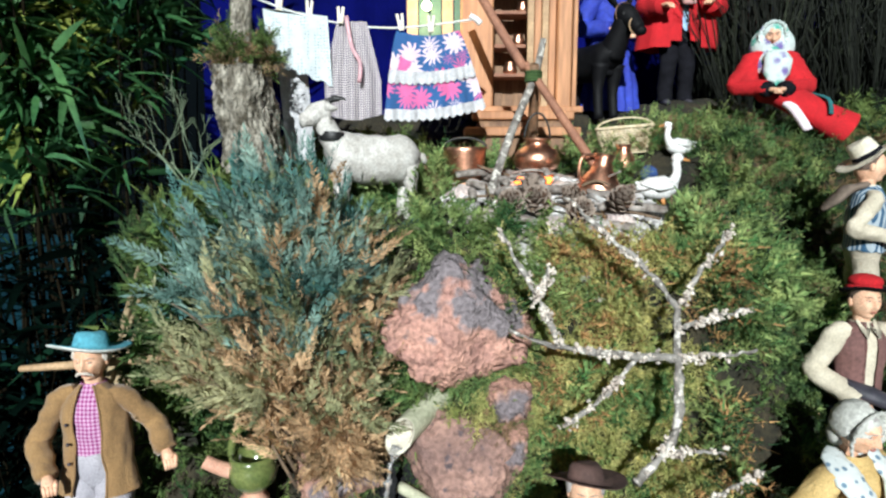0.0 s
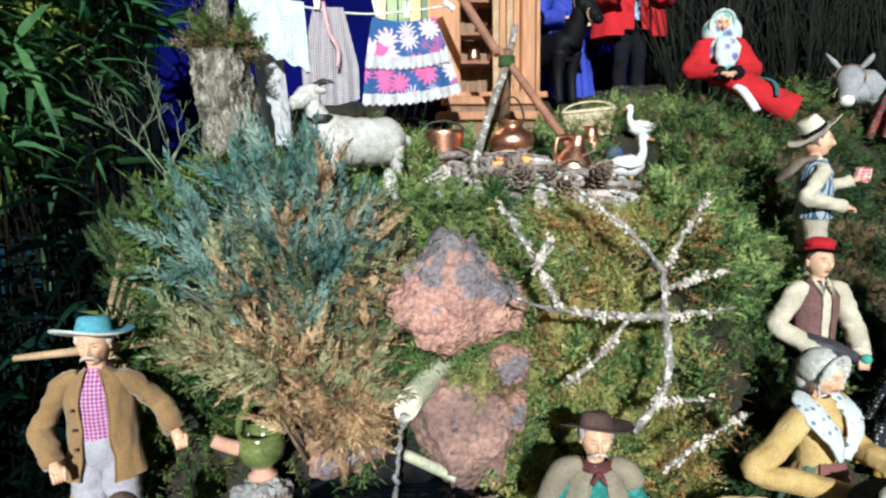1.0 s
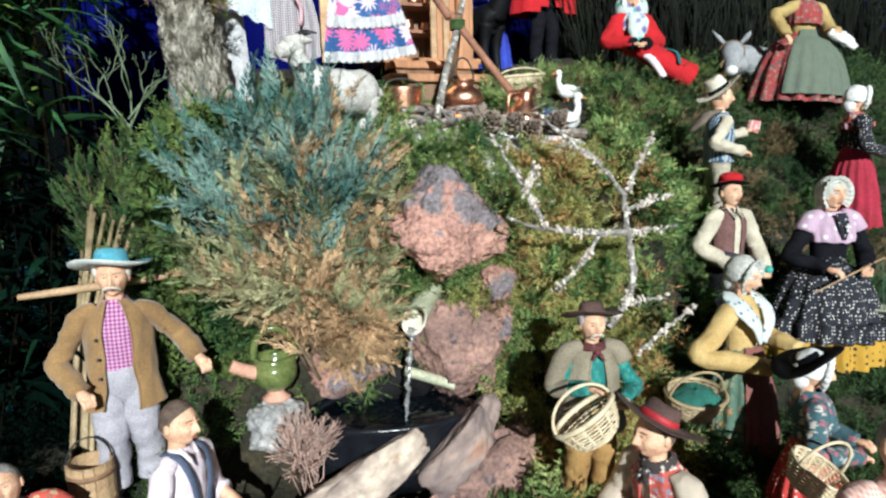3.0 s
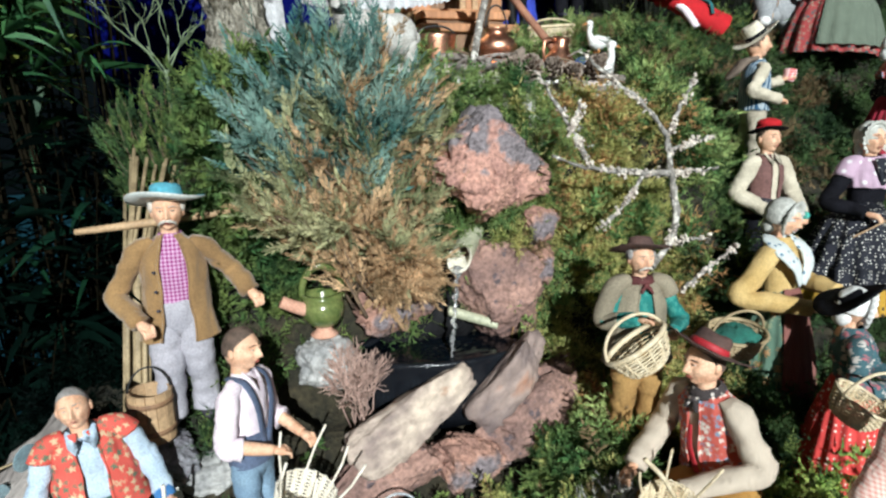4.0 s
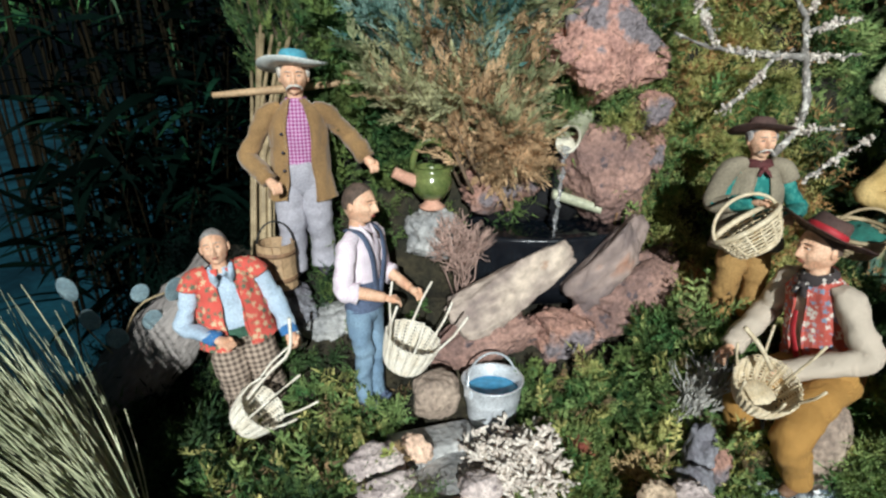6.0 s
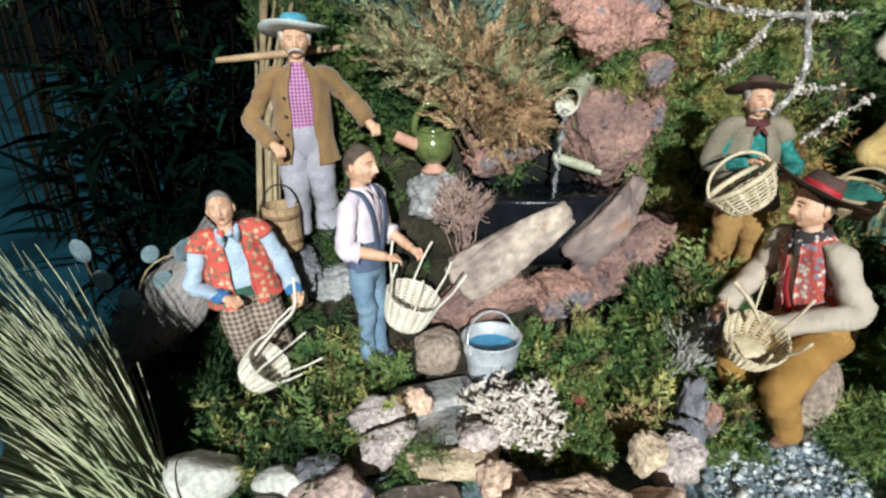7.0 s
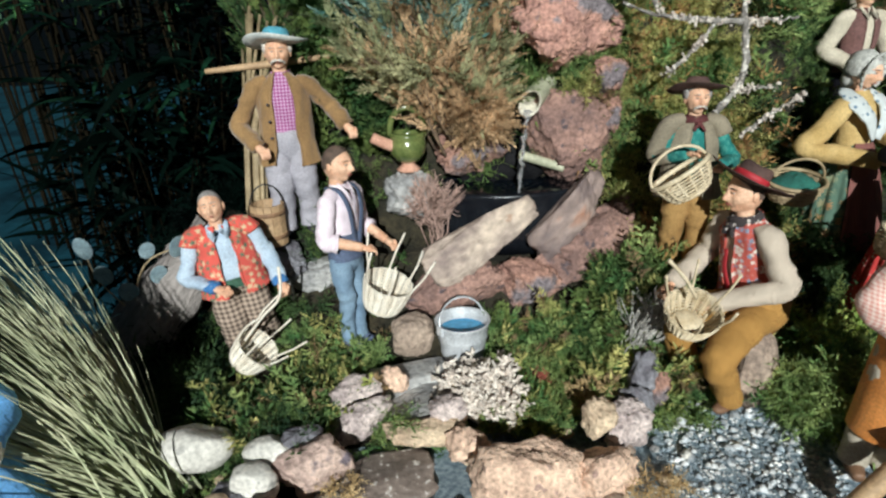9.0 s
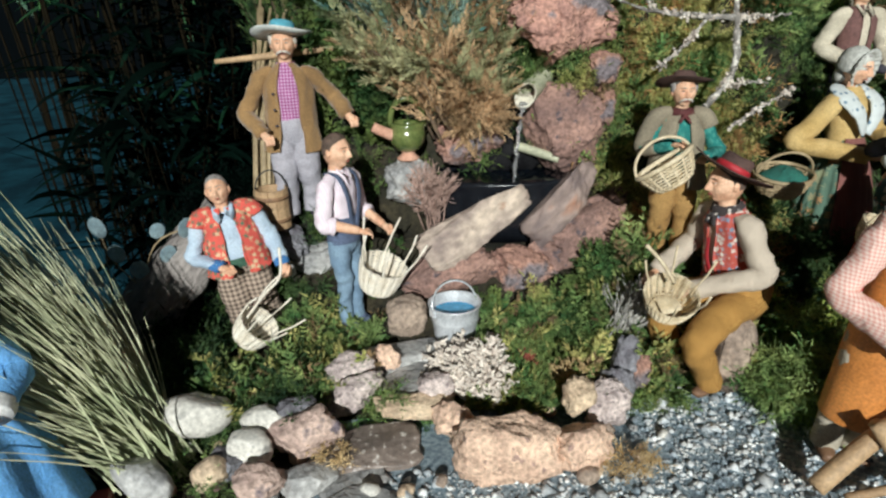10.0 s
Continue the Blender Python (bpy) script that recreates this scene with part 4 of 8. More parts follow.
def face_shape(x, z):
    """How far the front of the face stands out, x and z in -1..1 over the head."""
    def bump(cx, cz, sx, sz, h):
        return h * math.exp(-((x - cx) / sx) ** 2 - ((z - cz) / sz) ** 2)
    d = bump(0, 0.36, 0.75, 0.11, 0.0045) + bump(0, -0.80, 0.30, 0.16, 0.0085) + bump(0, -0.42, 0.34, 0.16, 0.0045)
    d -= bump(0, -0.60, 0.32, 0.07, 0.0045)
    k = min(1.0, max(0.0, (0.30 - z) / 0.45))
    if z > -0.34:
        d += (0.004 + 0.017 * k) * math.exp(-(x / (0.085 + 0.07 * k)) ** 2) * min(1.0, (z + 0.34) / 0.10) * (1.0 if z < 0.30 else math.exp(-((z - 0.30) / 0.12) ** 2))
    for s in (-1, 1):
        d -= bump(s * 0.36, 0.14, 0.20, 0.13, 0.0085)
        d += bump(s * 0.36, 0.12, 0.12, 0.055, 0.0035) + bump(s * 0.52, -0.14, 0.22, 0.20, 0.0050) + bump(s * 0.17, -0.22, 0.09, 0.09, 0.0050)
        d -= bump(s * 0.30, -0.36, 0.07, 0.20, 0.0028) + bump(s * 0.62, -0.48, 0.16, 0.22, 0.0050)
    return d


def head(bb, z=0.912, hair=None, hat=None, yaw=0, cap=False, moustache=None, nod=0.0, beard=None, brow=None, tufts=None):
    keep = bb.m.copy()
    # heads keep their own width whatever the build of the body
    k = bb.m.to_scale()
    bb.m = bb.m @ Matrix.Diagonal((1.08 * k.z / k.x, 1.06 * k.z / k.y, 1, 1)) @ pose(0, 0, z, nod, 0, yaw)
    bb.limb([(0, 0.012, -0.150), (0, 0.008, -0.09), (0, 0.004, -0.03)], [0.040, 0.032, 0.034], SKIN, 14, 4)
    V, F, nu, nv = [], [], 44, 30
    for i in range(nv + 1):
        a = math.pi * i / nv
        for j in range(nu):
            # columns lie closer together round the front
            t = j / nu * 2 - 1
            b = -math.pi / 2 + math.pi * (0.55 * t + 0.45 * t ** 3)
            x, y, zz = math.sin(a) * math.cos(b), math.sin(a) * math.sin(b), math.cos(a)
            jaw = 1 - 0.17 * max(0, -zz - 0.1) ** 1.2
            p = Vector((x * 0.054 * jaw, y * 0.066 * (1 if y > 0 else 0.94), zz * 0.081))
            if y < 0.15:
                w = min(1.0, (0.15 - y) / 0.5)
                p.y -= face_shape(x, zz) * w * 1.15
            V.append(p)
    for i in range(nv):
        for j in range(nu):
            k = (j + 1) % nu
            F.append((i * nu + j, (i + 1) * nu + j, (i + 1) * nu + k, i * nu + k))
    bb.add(V, F, SKIN)
    for s in (-1, 1):
        bb.ball((s * 0.054, 0.006, -0.004), (0.008, 0.013, 0.021), SKIN, 9, 6)
        bb.ball((s * 0.0195, -0.0560, 0.0115), (0.0074, 0.0050, 0.0034), EYE_WHITE, 8, 5)
        bb.ball((s * 0.0195, -0.0592, 0.0118), (0.0032, 0.0030, 0.0030), HAIR_BROWN, 7, 4)
        bb.limb([(s * 0.0105, -0.0600, 0.0152), (s * 0.0195, -0.0622, 0.0166), (s * 0.029, -0.0560, 0.0145)], [0.0016, 0.0022, 0.0012], SKIN, 6, 3)
        bb.limb([(s * 0.009, -0.0640, 0.0265), (s * 0.021, -0.0625, 0.0300), (s * 0.035, -0.0520, 0.0255)], [0.0013, 0.0020, 0.0008], brow or hair or HAIR_BROWN, 6, 3)
    bb.limb([(-0.0145, -0.0600, -0.0360), (0, -0.0665, -0.0345), (0.0145, -0.0600, -0.0360)], [0.0010, 0.0030, 0.0010], LIPS, 6, 4, 0.7)
    bb.limb([(-0.012, -0.0600, -0.0400), (0, -0.0655, -0.0405), (0.012, -0.0600, -0.0400)], [0.0010, 0.0030, 0.0010], LIPS, 6, 4, 0.7)
    if moustache:
        for s in (-1, 1):
            o = bb.limb([(0, -0.070, -0.0265), (s * 0.014, -0.068, -0.0300), (s * 0.027, -0.058, -0.0390), (s * 0.031, -0.052, -0.050)], [0.0050, 0.0068, 0.0050, 0.0015], moustache, 8, 4)
            bb.wrinkle(o, 0.0016 * keep.to_scale().x, 500)
    if tufts:
        for s in (-1, 1):
            o = bb.ball((s * 0.052, 0.010, 0.022), (0.015, 0.030, 0.030), tufts, 14, 9)
            bb.wrinkle(o, 0.0045 * keep.to_scale().x, 260)
    if beard:
        o = bb.ball((0, -0.03, -0.06), (0.044, 0.042, 0.040), beard, 14, 9)
        bb.wrinkle(o, 0.0020 * keep.to_scale().x, 400)
    if hair:
        # a cap of hair with the brow left free, then the back and the sides
        V, F, nu, nv = [], [], 40, 16
        for i in range(nv + 1):
            for j in range(nu):
                b = 2 * math.pi * j / nu
                front = max(0.0, -math.sin(b))
                a = (0.95 - 0.58 * front ** 0.42) * 1.86 * i / nv
                x, y, zz = math.sin(a) * math.cos(b), math.sin(a) * math.sin(b), math.cos(a)
                k = 1.035 - 0.02 * (i / nv) ** 4 + 0.012 * noise.noise(Vector((x * 9, y * 9, zz * 3))) + 0.012 * noise.noise(Vector((x * 30, y * 30, zz * 8)))
                V.append((x * 0.0555 * k, y * 0.0675 * k + 0.002, zz * 0.083 * k))
        for i in range(nv):
            for j in range(nu):
                k = (j + 1) % nu
                F.append((i * nu + j, (i + 1) * nu + j, (i + 1) * nu + k, i * nu + k))
        bb.add(V, F, hair)
    if hat:
        mat, brim, tall, band, tilt = hat
        k2 = bb.m.copy()
        bb.m = bb.m @ pose(0, 0.010, 0.046, tilt - 4, 0, 0)
        prof = [(0.0, tall - 0.004), (0.030, tall), (0.046, tall - 0.003), (0.054, tall - 0.014), (0.060, 0.018), (0.063, 0.004), (brim * 0.7, 0.001), (brim * 0.97, 0.010), (brim, 0.009), (brim * 0.97, 0.006), (brim * 0.7, -0.003), (0.058, -0.004)]
        o = bb.lathe(prof, mat, 44, wob=0.085)
        bb.wrinkle(o, 0.0030 * keep.to_scale().x, 55)
        if band:
            bb.lathe([(0.0605, 0.026), (0.0632, 0.024), (0.0662, 0.005), (0.0635, 0.003)], band, 36)
        bb.m = k2
    if cap:
        o = bb.ball((0, 0.020, 0.012), (0.068, 0.076, 0.088), cap, 30, 18, 0.0, 0.62)
        bb.wrinkle(o, 0.0052 * keep.to_scale().x, 130)
        V, F = [], []
        n = 80
        aa = np.linspace(-0.85, math.pi + 0.85, n + 1)
        for i, a in enumerate(aa):
            for k, (rr, yy) in enumerate(((0.058, -0.018), (0.068, -0.034), (0.083, -0.046), (0.0855, -0.043), (0.072, -0.026))):
                w = 0.0028 * math.sin(i * 1.3) * (1 if 0 < k < 4 else 0)
                V.append(((rr + w) * math.cos(a), yy + w, 0.004 + (rr + w) * 1.18 * math.sin(a)))
        for i in range(n):
            for k in range(4):
                F.append((i * 5 + k, i * 5 + k + 1, i * 5 + k + 6, i * 5 + k + 5))
        bb.add(V, F, cap)
        bb.ball((0, 0.045, -0.045), (0.050, 0.046, 0.058), cap, 14, 8)
    bb.m = keep


def creases(bb, start, amp, across=70.0, along=150.0, seed=0.0):
    """Cloth bunched in rings: relief finer along z than across."""
    for i in range(start, len(bb.v)):
        p = bb.v[i]
        q = Vector((p.x * across + seed, p.y * across + seed, p.z * along))
        bb.v[i] = p + noise.noise_vector(q) * amp + noise.noise_vector(q * 2.3) * amp * 0.35


def arms(bb, left, right, mat, fists=True, r=0.034, cuff=None, z=0.765, w=0.108, bare=False, cape=None):
    """left and right: (elbow, wrist) in the doll's own frame."""
    for s, (el, wr) in ((-1, left), (1, right)):
        el, wr = Vector(el), Vector(wr)
        end = el.lerp(wr, 0.35) if bare else wr
        top = Vector((s * (w - 0.046), 0.004, z + 0.026))
        sh = Vector((s * (w + 0.002), 0.002, z - 0.010))
        o = bb.limb([top, sh, sh.lerp(el, 0.55), el, el.lerp(end, 0.55), end], [r * 0.62, r * 1.12, r * 1.02, r * 1.04, r * 1.0, r * (1.12 if bare else 0.92)], mat, 22, 7)
        creases(bb, o, 0.0031, 45, 95, s * 3.0)
        if cape:
            o = bb.limb([top, sh, sh.lerp(el, 0.6)], [r * 0.8, r * 1.28, r * 1.30], cape, 22, 6)
            creases(bb, o, 0.0012, 60, 90)
        if bare:
            bb.limb([el.lerp(end, 0.6), el.lerp(wr, 0.6), wr], [r * 0.66, r * 0.62, r * 0.48], SKIN, 12, 4)
        d = (wr - el).normalized()
        if cuff:
            o = bb.limb([wr - d * 0.035, wr - d * 0.015, wr + d * 0.006], [r * 0.98, r * 1.02, r * 0.98], cuff, 18, 3)
        if fists:
            hand(bb, wr + d * 0.026, d)


def trousers(bb, mat, shoe, feet=((-0.06, 0), (0.06, 0)), top=0.50, r=0.055):
    o = bb.loft([(top - 0.115, 0.060, 0.048, 0, 0), (top - 0.08, 0.088, 0.064, 0, 0), (top - 0.03, 0.098, 0.072, 0, 0), (top + 0.03, 0.090, 0.068, 0, 0), (top + 0.04, 0.084, 0.062, 0, 0)], mat, 30, caps=True)
    for fx, fy in feet:
        s = 1 if fx > 0 else -1
        bb.limb([(s * 0.046, 0, top - 0.04), (s * 0.050, -0.004, top - 0.16), ((s * 0.050 + fx) / 2, fy / 2 - 0.014, 0.26), (fx, fy + 0.006, 0.12), (fx, fy, 0.030)], [0.058, r * 1.06, r * 0.88, r * 0.80, r * 0.84], mat, 22, 10)
    creases(bb, o, 0.0030, 50, 80)
    for fx, fy in feet:
        s = 1 if fx > 0 else -1
        bb.limb([(fx, fy + 0.022, 0.022), (fx + s * 0.004, fy - 0.025, 0.022), (fx + s * 0.010, fy - 0.072, 0.014)], [0.026, 0.029, 0.018], shoe, 12, 4, 0.8)


def torso(bb, shirt, coat=None, low=0.46, gap=32, coat_low=None, belly=1.0, collar=None, wide=1.0):
    rings = [(low, 0.086 * belly, 0.066, 0, 0), (0.56, 0.084 * belly, 0.066 * belly, 0, 0), (0.64, 0.092, 0.070, 0, 0), (0.71, 0.100, 0.068, 0, 0), (0.755, 0.098, 0.060, 0, 0.002), (0.785, 0.076, 0.050, 0, 0.005), (0.810, 0.048, 0.042, 0, 0.008), (0.825, 0.040, 0.040, 0, 0.008)]
    def finer(rr, k=4):
        out = []
        for i in range(len(rr) - 1):
            for t in range(k):
                out.append(tuple(a + (c - a) * t / k for a, c in zip(rr[i], rr[i + 1])))
        return out + [rr[-1]]
    o = bb.loft(finer(rings), shirt, 36)
    creases(bb, o, 0.0016, 60, 80)
    if coat:
        cl = coat_low or low - 0.06
        rr = [(cl, (0.102 + 0.016 * min(1, (0.5 - cl) / 0.08)) * belly * wide, 0.092 * belly, 0, 0), (0.50, 0.100 * belly * wide, 0.080 * belly, 0, 0), (0.60, 0.096 * belly * wide, 0.078 * belly, 0, 0), (0.69, 0.108 * (0.5 + 0.5 * wide), 0.080, 0, 0), (0.745, 0.107, 0.072, 0, 0), (0.780, 0.088, 0.060, 0, 0.003), (0.808, 0.060, 0.052, 0, 0.007), (0.822, 0.047, 0.048, 0, 0.009)]
        if cl > 0.5:
            rr = [(cl, 0.098 * belly, 0.080 * belly, 0, 0)] + rr[2:]
        o = bb.loft(finer(rr), coat, 60, gap=gap)
        # turned front edges
        for s in (-1, 1):
            edge = [(rx * math.sin(radians(gap)) * s + cx, -ry * math.cos(radians(gap)) + cy, z) for z, rx, ry, cx, cy in rr]
            bb.limb(edge, [0.0042] * len(edge), coat, 8, 4)
        creases(bb, o, 0.0032, 62, 30)
    if collar:
        for s in (-1, 1):
            V = [(s * 0.004, -0.056, 0.800), (s * 0.035, -0.016, 0.836), (s * 0.043, -0.020, 0.826), (s * 0.042, -0.062, 0.792), (s * 0.027, -0.080, 0.762)]
            bb.add(V + [(x, y - 0.004, z - 0.003) for x, y, z in V], [(0, 1, 2, 3, 4), (9, 8, 7, 6, 5), (3, 2, 7, 8), (4, 3, 8, 9), (0, 4, 9, 5)], collar)


def skirt(bb, mat, r=0.21, top=0.58, folds=17, apron=None, hem=None, low=0.0):
    prof = [(low, r, 0.92), (low + 0.05, r * 0.985, 0.91), (low + 0.10, r * 0.96, 0.90), (0.18, r * 0.92, 0.89), (0.25, r * 0.87, 0.88), (0.34, r * 0.79, 0.86), (0.42, r * 0.69, 0.85), (0.48, r * 0.58, 0.84), (0.53, 0.094, 0.84), (top, 0.074, 0.84)]
    o = bb.loft([(z, k, k * y, 0, 0) for z, k, y in prof], mat, 110, folds=folds, fold=0.075)
    bb.wrinkle(o, 0.0030, 38)
    if hem:
        bb.loft([(low, r * 1.02, r * 0.94, 0, 0), (low + 0.05, r * 1.0, r * 0.91, 0, 0)], hem, 110, folds=folds, fold=0.075)
    if apron:
        V, F, n = [], [], 36
        rows = [(low + 0.05, r * 0.985), (0.12, r * 0.955), (0.18, r * 0.92), (0.25, r * 0.87), (0.34, r * 0.79), (0.42, r * 0.69), (0.48, r * 0.58), (0.53, 0.098), (top, 0.080)]
        for i, (z, k) in enumerate(rows):
            for j in range(n + 1):
                a = radians(-90 + (-50 + 100 * j / n))
                w = 1.10 - 0.04 * i / 8 + 0.030 * math.sin(j * 1.15) * (1 - i / 8)
                V.append((k * math.cos(a) * w, k * 0.90 * math.sin(a) * w - 0.006, z))
        for i in range(8):
            for j in range(n):
                F.append((i * (n + 1) + j, i * (n + 1) + j + 1, (i + 1) * (n + 1) + j + 1, (i + 1) * (n + 1) + j))
        bb.add(V, F, apron)


def shawl(bb, mat, low=0.64):
    o = bb.loft([(low, 0.112, 0.096, 0, -0.006), (low + 0.03, 0.118, 0.095, 0, -0.004), (0.70, 0.122, 0.092, 0, 0), (0.73, 0.120, 0.086, 0, 0), (0.76, 0.112, 0.076, 0, 0.002), (0.785, 0.090, 0.064, 0, 0.004), (0.808, 0.060, 0.052, 0, 0.007), (0.822, 0.046, 0.046, 0, 0.008)], mat, 64, folds=13, fold=0.045)
    creases(bb, o, 0.0020, 70, 60)


def doll(H, wide=1.12, deep=1.08):
    bb = Build()
    bb.m = Matrix.Diagonal((H * wide, H * deep, H, 1))
    return bb


def scarf(bb, mat):
    o = bb.loft([(0.788, 0.054, 0.054, 0, 0), (0.800, 0.060, 0.060, 0, -0.002), (0.818, 0.058, 0.056, 0, 0), (0.832, 0.044, 0.042, 0, 0)], mat, 30)
    bb.ball((0, -0.064, 0.794), (0.016, 0.012, 0.014), mat, 10, 7)
    for s in (-1, 1):
        bb.limb([(0, -0.062, 0.795), (s * 0.016, -0.074, 0.780), (s * 0.026, -0.080, 0.760)], [0.007, 0.011, 0.005], mat, 10, 4, 0.6)
    creases(bb, o, 0.0016, 120, 160)


def moss_clump(label, c, size, n, mat, length=0.03, seed=1):
    """A tuft of sprigs over a small ellipsoid."""
    g = np.random.default_rng(seed)
    q = g.normal(0, 1, (n, 3))
    q /= np.linalg.norm(q, axis=1)[:, None]
    q[:, 1] = -np.abs(q[:, 1])
    v, f = scatter(MOSSES, np.array(c) + q * np.array(size), q + np.array([0, -0.2, 0.3]), length * g.uniform(0.6, 1.3, n), 0.5)
    bulk("moss_clump", v, f, mat, label, "moss")



# ---- woven things ----
def basket(label, at, r0, r1, h, rows, stakes, extra=0.0, handle=0.0, mat=None, group="wicker baskets", oval=1.0, flare=0.5, name="wicker_basket", thin=0.40):
    """A woven basket: rows of willow that pass before and behind upright stakes."""
    mat = mat or WICKER
    t = thing(name, label, "basket", at, group)
    r_at = lambda k: r0 + (r1 - r0) * (k ** flare)
    base = Build()
    base.lathe([(0.0001, 0.0), (r0, 0.0), (r0 * 1.03, 0.002), (r0, 0.004), (0.0001, 0.004)], mat, 24)
    part("base", base, t)
    w = Build()
    for i in range(rows):
        k = (i + 0.5) / rows
        R = r_at(k)
        n = stakes * 4
        pts = [(R * math.cos(a), R * math.sin(a) * oval, 0) for a in [0]]
        ring = []
        for j in range(n + 1):
            a = 2 * math.pi * j / n
            q = R + 0.0013 * math.cos(stakes * a + math.pi * i)
            ring.append((q * math.cos(a), q * math.sin(a) * oval, h * k))
        w.tube(ring, h / rows * thin, mat, 5, caps=False)
    part("weave", w, t)
    rim = Build()
    ring = [(r1 * math.cos(a), r1 * math.sin(a) * oval, h) for a in np.linspace(0, 2 * math.pi, 40)]
    rim.tube(ring, h / rows * 0.85, mat, 6, caps=False)
    if not extra:
        part("rim", rim, t)
    g = random.Random(int(r1 * 1e5))
    for j in range(stakes):
        a = 2 * math.pi * (j + 0.5) / stakes
        c, s = math.cos(a), math.sin(a) * oval
        pts = [(r_at(k) * c, r_at(k) * s, h * k) for k in (0.02, 0.3, 0.6, 1.0)]
        if extra and j % max(1, stakes // 6) == 0:
            e = extra * g.uniform(0.6, 1.15)
            dx, dy = g.uniform(-0.010, 0.010), g.uniform(-0.010, 0.010)
            pts += [((r1 + e * 0.16) * c + dx * 0.4, (r1 + e * 0.16) * s + dy * 0.4, h + e * 0.5), ((r1 + e * 0.22) * c + dx, (r1 + e * 0.22) * s + dy, h + e)]
        sb = Build()
        sb.tube(pts, 0.0016, mat, 5)
        part("stake", sb, t)
    if handle:
        hb = Build()
        hb.tube([(r1 * math.cos(a), 0, h + handle * math.sin(a)) for a in np.linspace(0, math.pi, 17)], 0.0021, mat, 7)
        part("handle", hb, t)
    return t


def rod(name, label, category, pts, radii, mat, seg=8, group=""):
    bb = Build()
    o = Vector(pts[0])
    bb.limb([Vector(p) - o for p in pts], radii if isinstance(radii, list) else [radii] * len(pts), mat, seg, 4)
    return solo(name, bb, label, category, Matrix.Translation(o), group)


# ---- the dolls ----
def people():
    SHOE = surf("dark_shoe", (0.05, 0.045, 0.06), (0.03, 0.03, 0.04), 60, 0.6, 0.2)
    SHOE_B = surf("brown_shoe", (0.20, 0.11, 0.06), (0.13, 0.07, 0.04), 60, 0.6, 0.2)
    JACKET = surf("brown_jacket", (0.32, 0.19, 0.075), (0.20, 0.115, 0.045), 18, 0.9, 0.4, fine=500, sheen=0.3)
    PLAID = cloth("purple_plaid", (0.24, 0.012, 0.15), (0.56, 0.36, 0.52), "check", 0.005)
    GREYT = surf("grey_trousers", (0.42, 0.40, 0.44), (0.32, 0.31, 0.35), 20, 0.9, 0.4, fine=500)
    TEAL_HAT = surf("teal_felt", (0.13, 0.40, 0.49), (0.08, 0.29, 0.38), 30, 0.9, 0.4)
    RED_VEST = cloth("red_print", (0.62, 0.10, 0.075), (0.62, 0.46, 0.28), "flowers", 0.0085, (0.12, 0.16, 0.10))
    PALE_SHIRT = surf("pale_blue_shirt", (0.50, 0.60, 0.70), (0.36, 0.46, 0.58), 30, 0.9, 0.4, fine=500)
    BROWN_CHECK = cloth("brown_check", (0.10, 0.07, 0.055), (0.46, 0.36, 0.28), "check", 0.008)
    PINK_SHIRT = cloth("white_pink_check", (0.84, 0.78, 0.81), (0.76, 0.60, 0.69), "check", 0.0032)
    JEANS = surf("faded_denim", (0.23, 0.33, 0.43), (0.15, 0.23, 0.33), 24, 0.9, 0.5, fine=500)
    APRON_BLUE = surf("slate_blue_strap", (0.10, 0.13, 0.21), (0.07, 0.09, 0.15), 40, 0.9, 0.4)
    TEAL = cloth("teal_print", (0.02, 0.17, 0.15), (0.06, 0.26, 0.22), "flowers", 0.008)
    GREY_VEST = surf("taupe_waistcoat", (0.28, 0.24, 0.17), (0.20, 0.17, 0.12), 26, 0.9, 0.4, fine=500)
    OCHRE = surf("ochre_trousers", (0.37, 0.22, 0.075), (0.28, 0.16, 0.05), 24, 0.9, 0.5, fine=400)
    CORD = cloth("brown_corduroy", (0.40, 0.22, 0.055), (0.33, 0.17, 0.04), "stripe", 0.0012)
    DARK_HAT = surf("dark_brown_felt", (0.10, 0.055, 0.045), (0.06, 0.035, 0.03), 30, 0.85, 0.4)
    RED_BAND = surf("red_ribbon", (0.42, 0.02, 0.03), (0.30, 0.012, 0.02), 60, 0.6, 0.2)
    FLORAL_RED = cloth("red_floral", (0.50, 0.10, 0.075), (0.72, 0.66, 0.58), "flowers", 0.0078, (0.24, 0.30, 0.40))
    STRIPE_SHIRT = cloth("fine_stripe_shirt", (0.58, 0.49, 0.39), (0.46, 0.39, 0.31), "stripe", 0.0014)
    YELLOW = surf("mustard_blouse", (0.60, 0.43, 0.18), (0.46, 0.31, 0.11), 26, 0.9, 0.4, fine=500)
    BONNET = surf("white_lace", (0.54, 0.54, 0.50), (0.42, 0.42, 0.38), 60, 0.9, 0.5, fine=300)
    SHAWL_W = cloth("white_shawl", (0.60, 0.64, 0.63), (0.14, 0.22, 0.30), "dots", 0.012)
    BROWN_DOT = cloth("brown_pin_dot", (0.15, 0.045, 0.04), (0.24, 0.11, 0.09), "check", 0.003)
    GREEN_FLORAL = cloth("green_floral", (0.08, 0.14, 0.10), (0.36, 0.20, 0.09), "flowers", 0.020, (0.22, 0.24, 0.14))
    CREAM = surf("cream_shirt", (0.60, 0.54, 0.42), (0.46, 0.41, 0.31), 30, 0.9, 0.4, fine=500)
    PLUM = surf("plum_waistcoat", (0.17, 0.085, 0.075), (0.12, 0.06, 0.055), 30, 0.9, 0.4)
    BLUE_STRIPE = cloth("blue_stripe", (0.030, 0.085, 0.16), (0.36, 0.42, 0.46), "stripe", 0.0055)
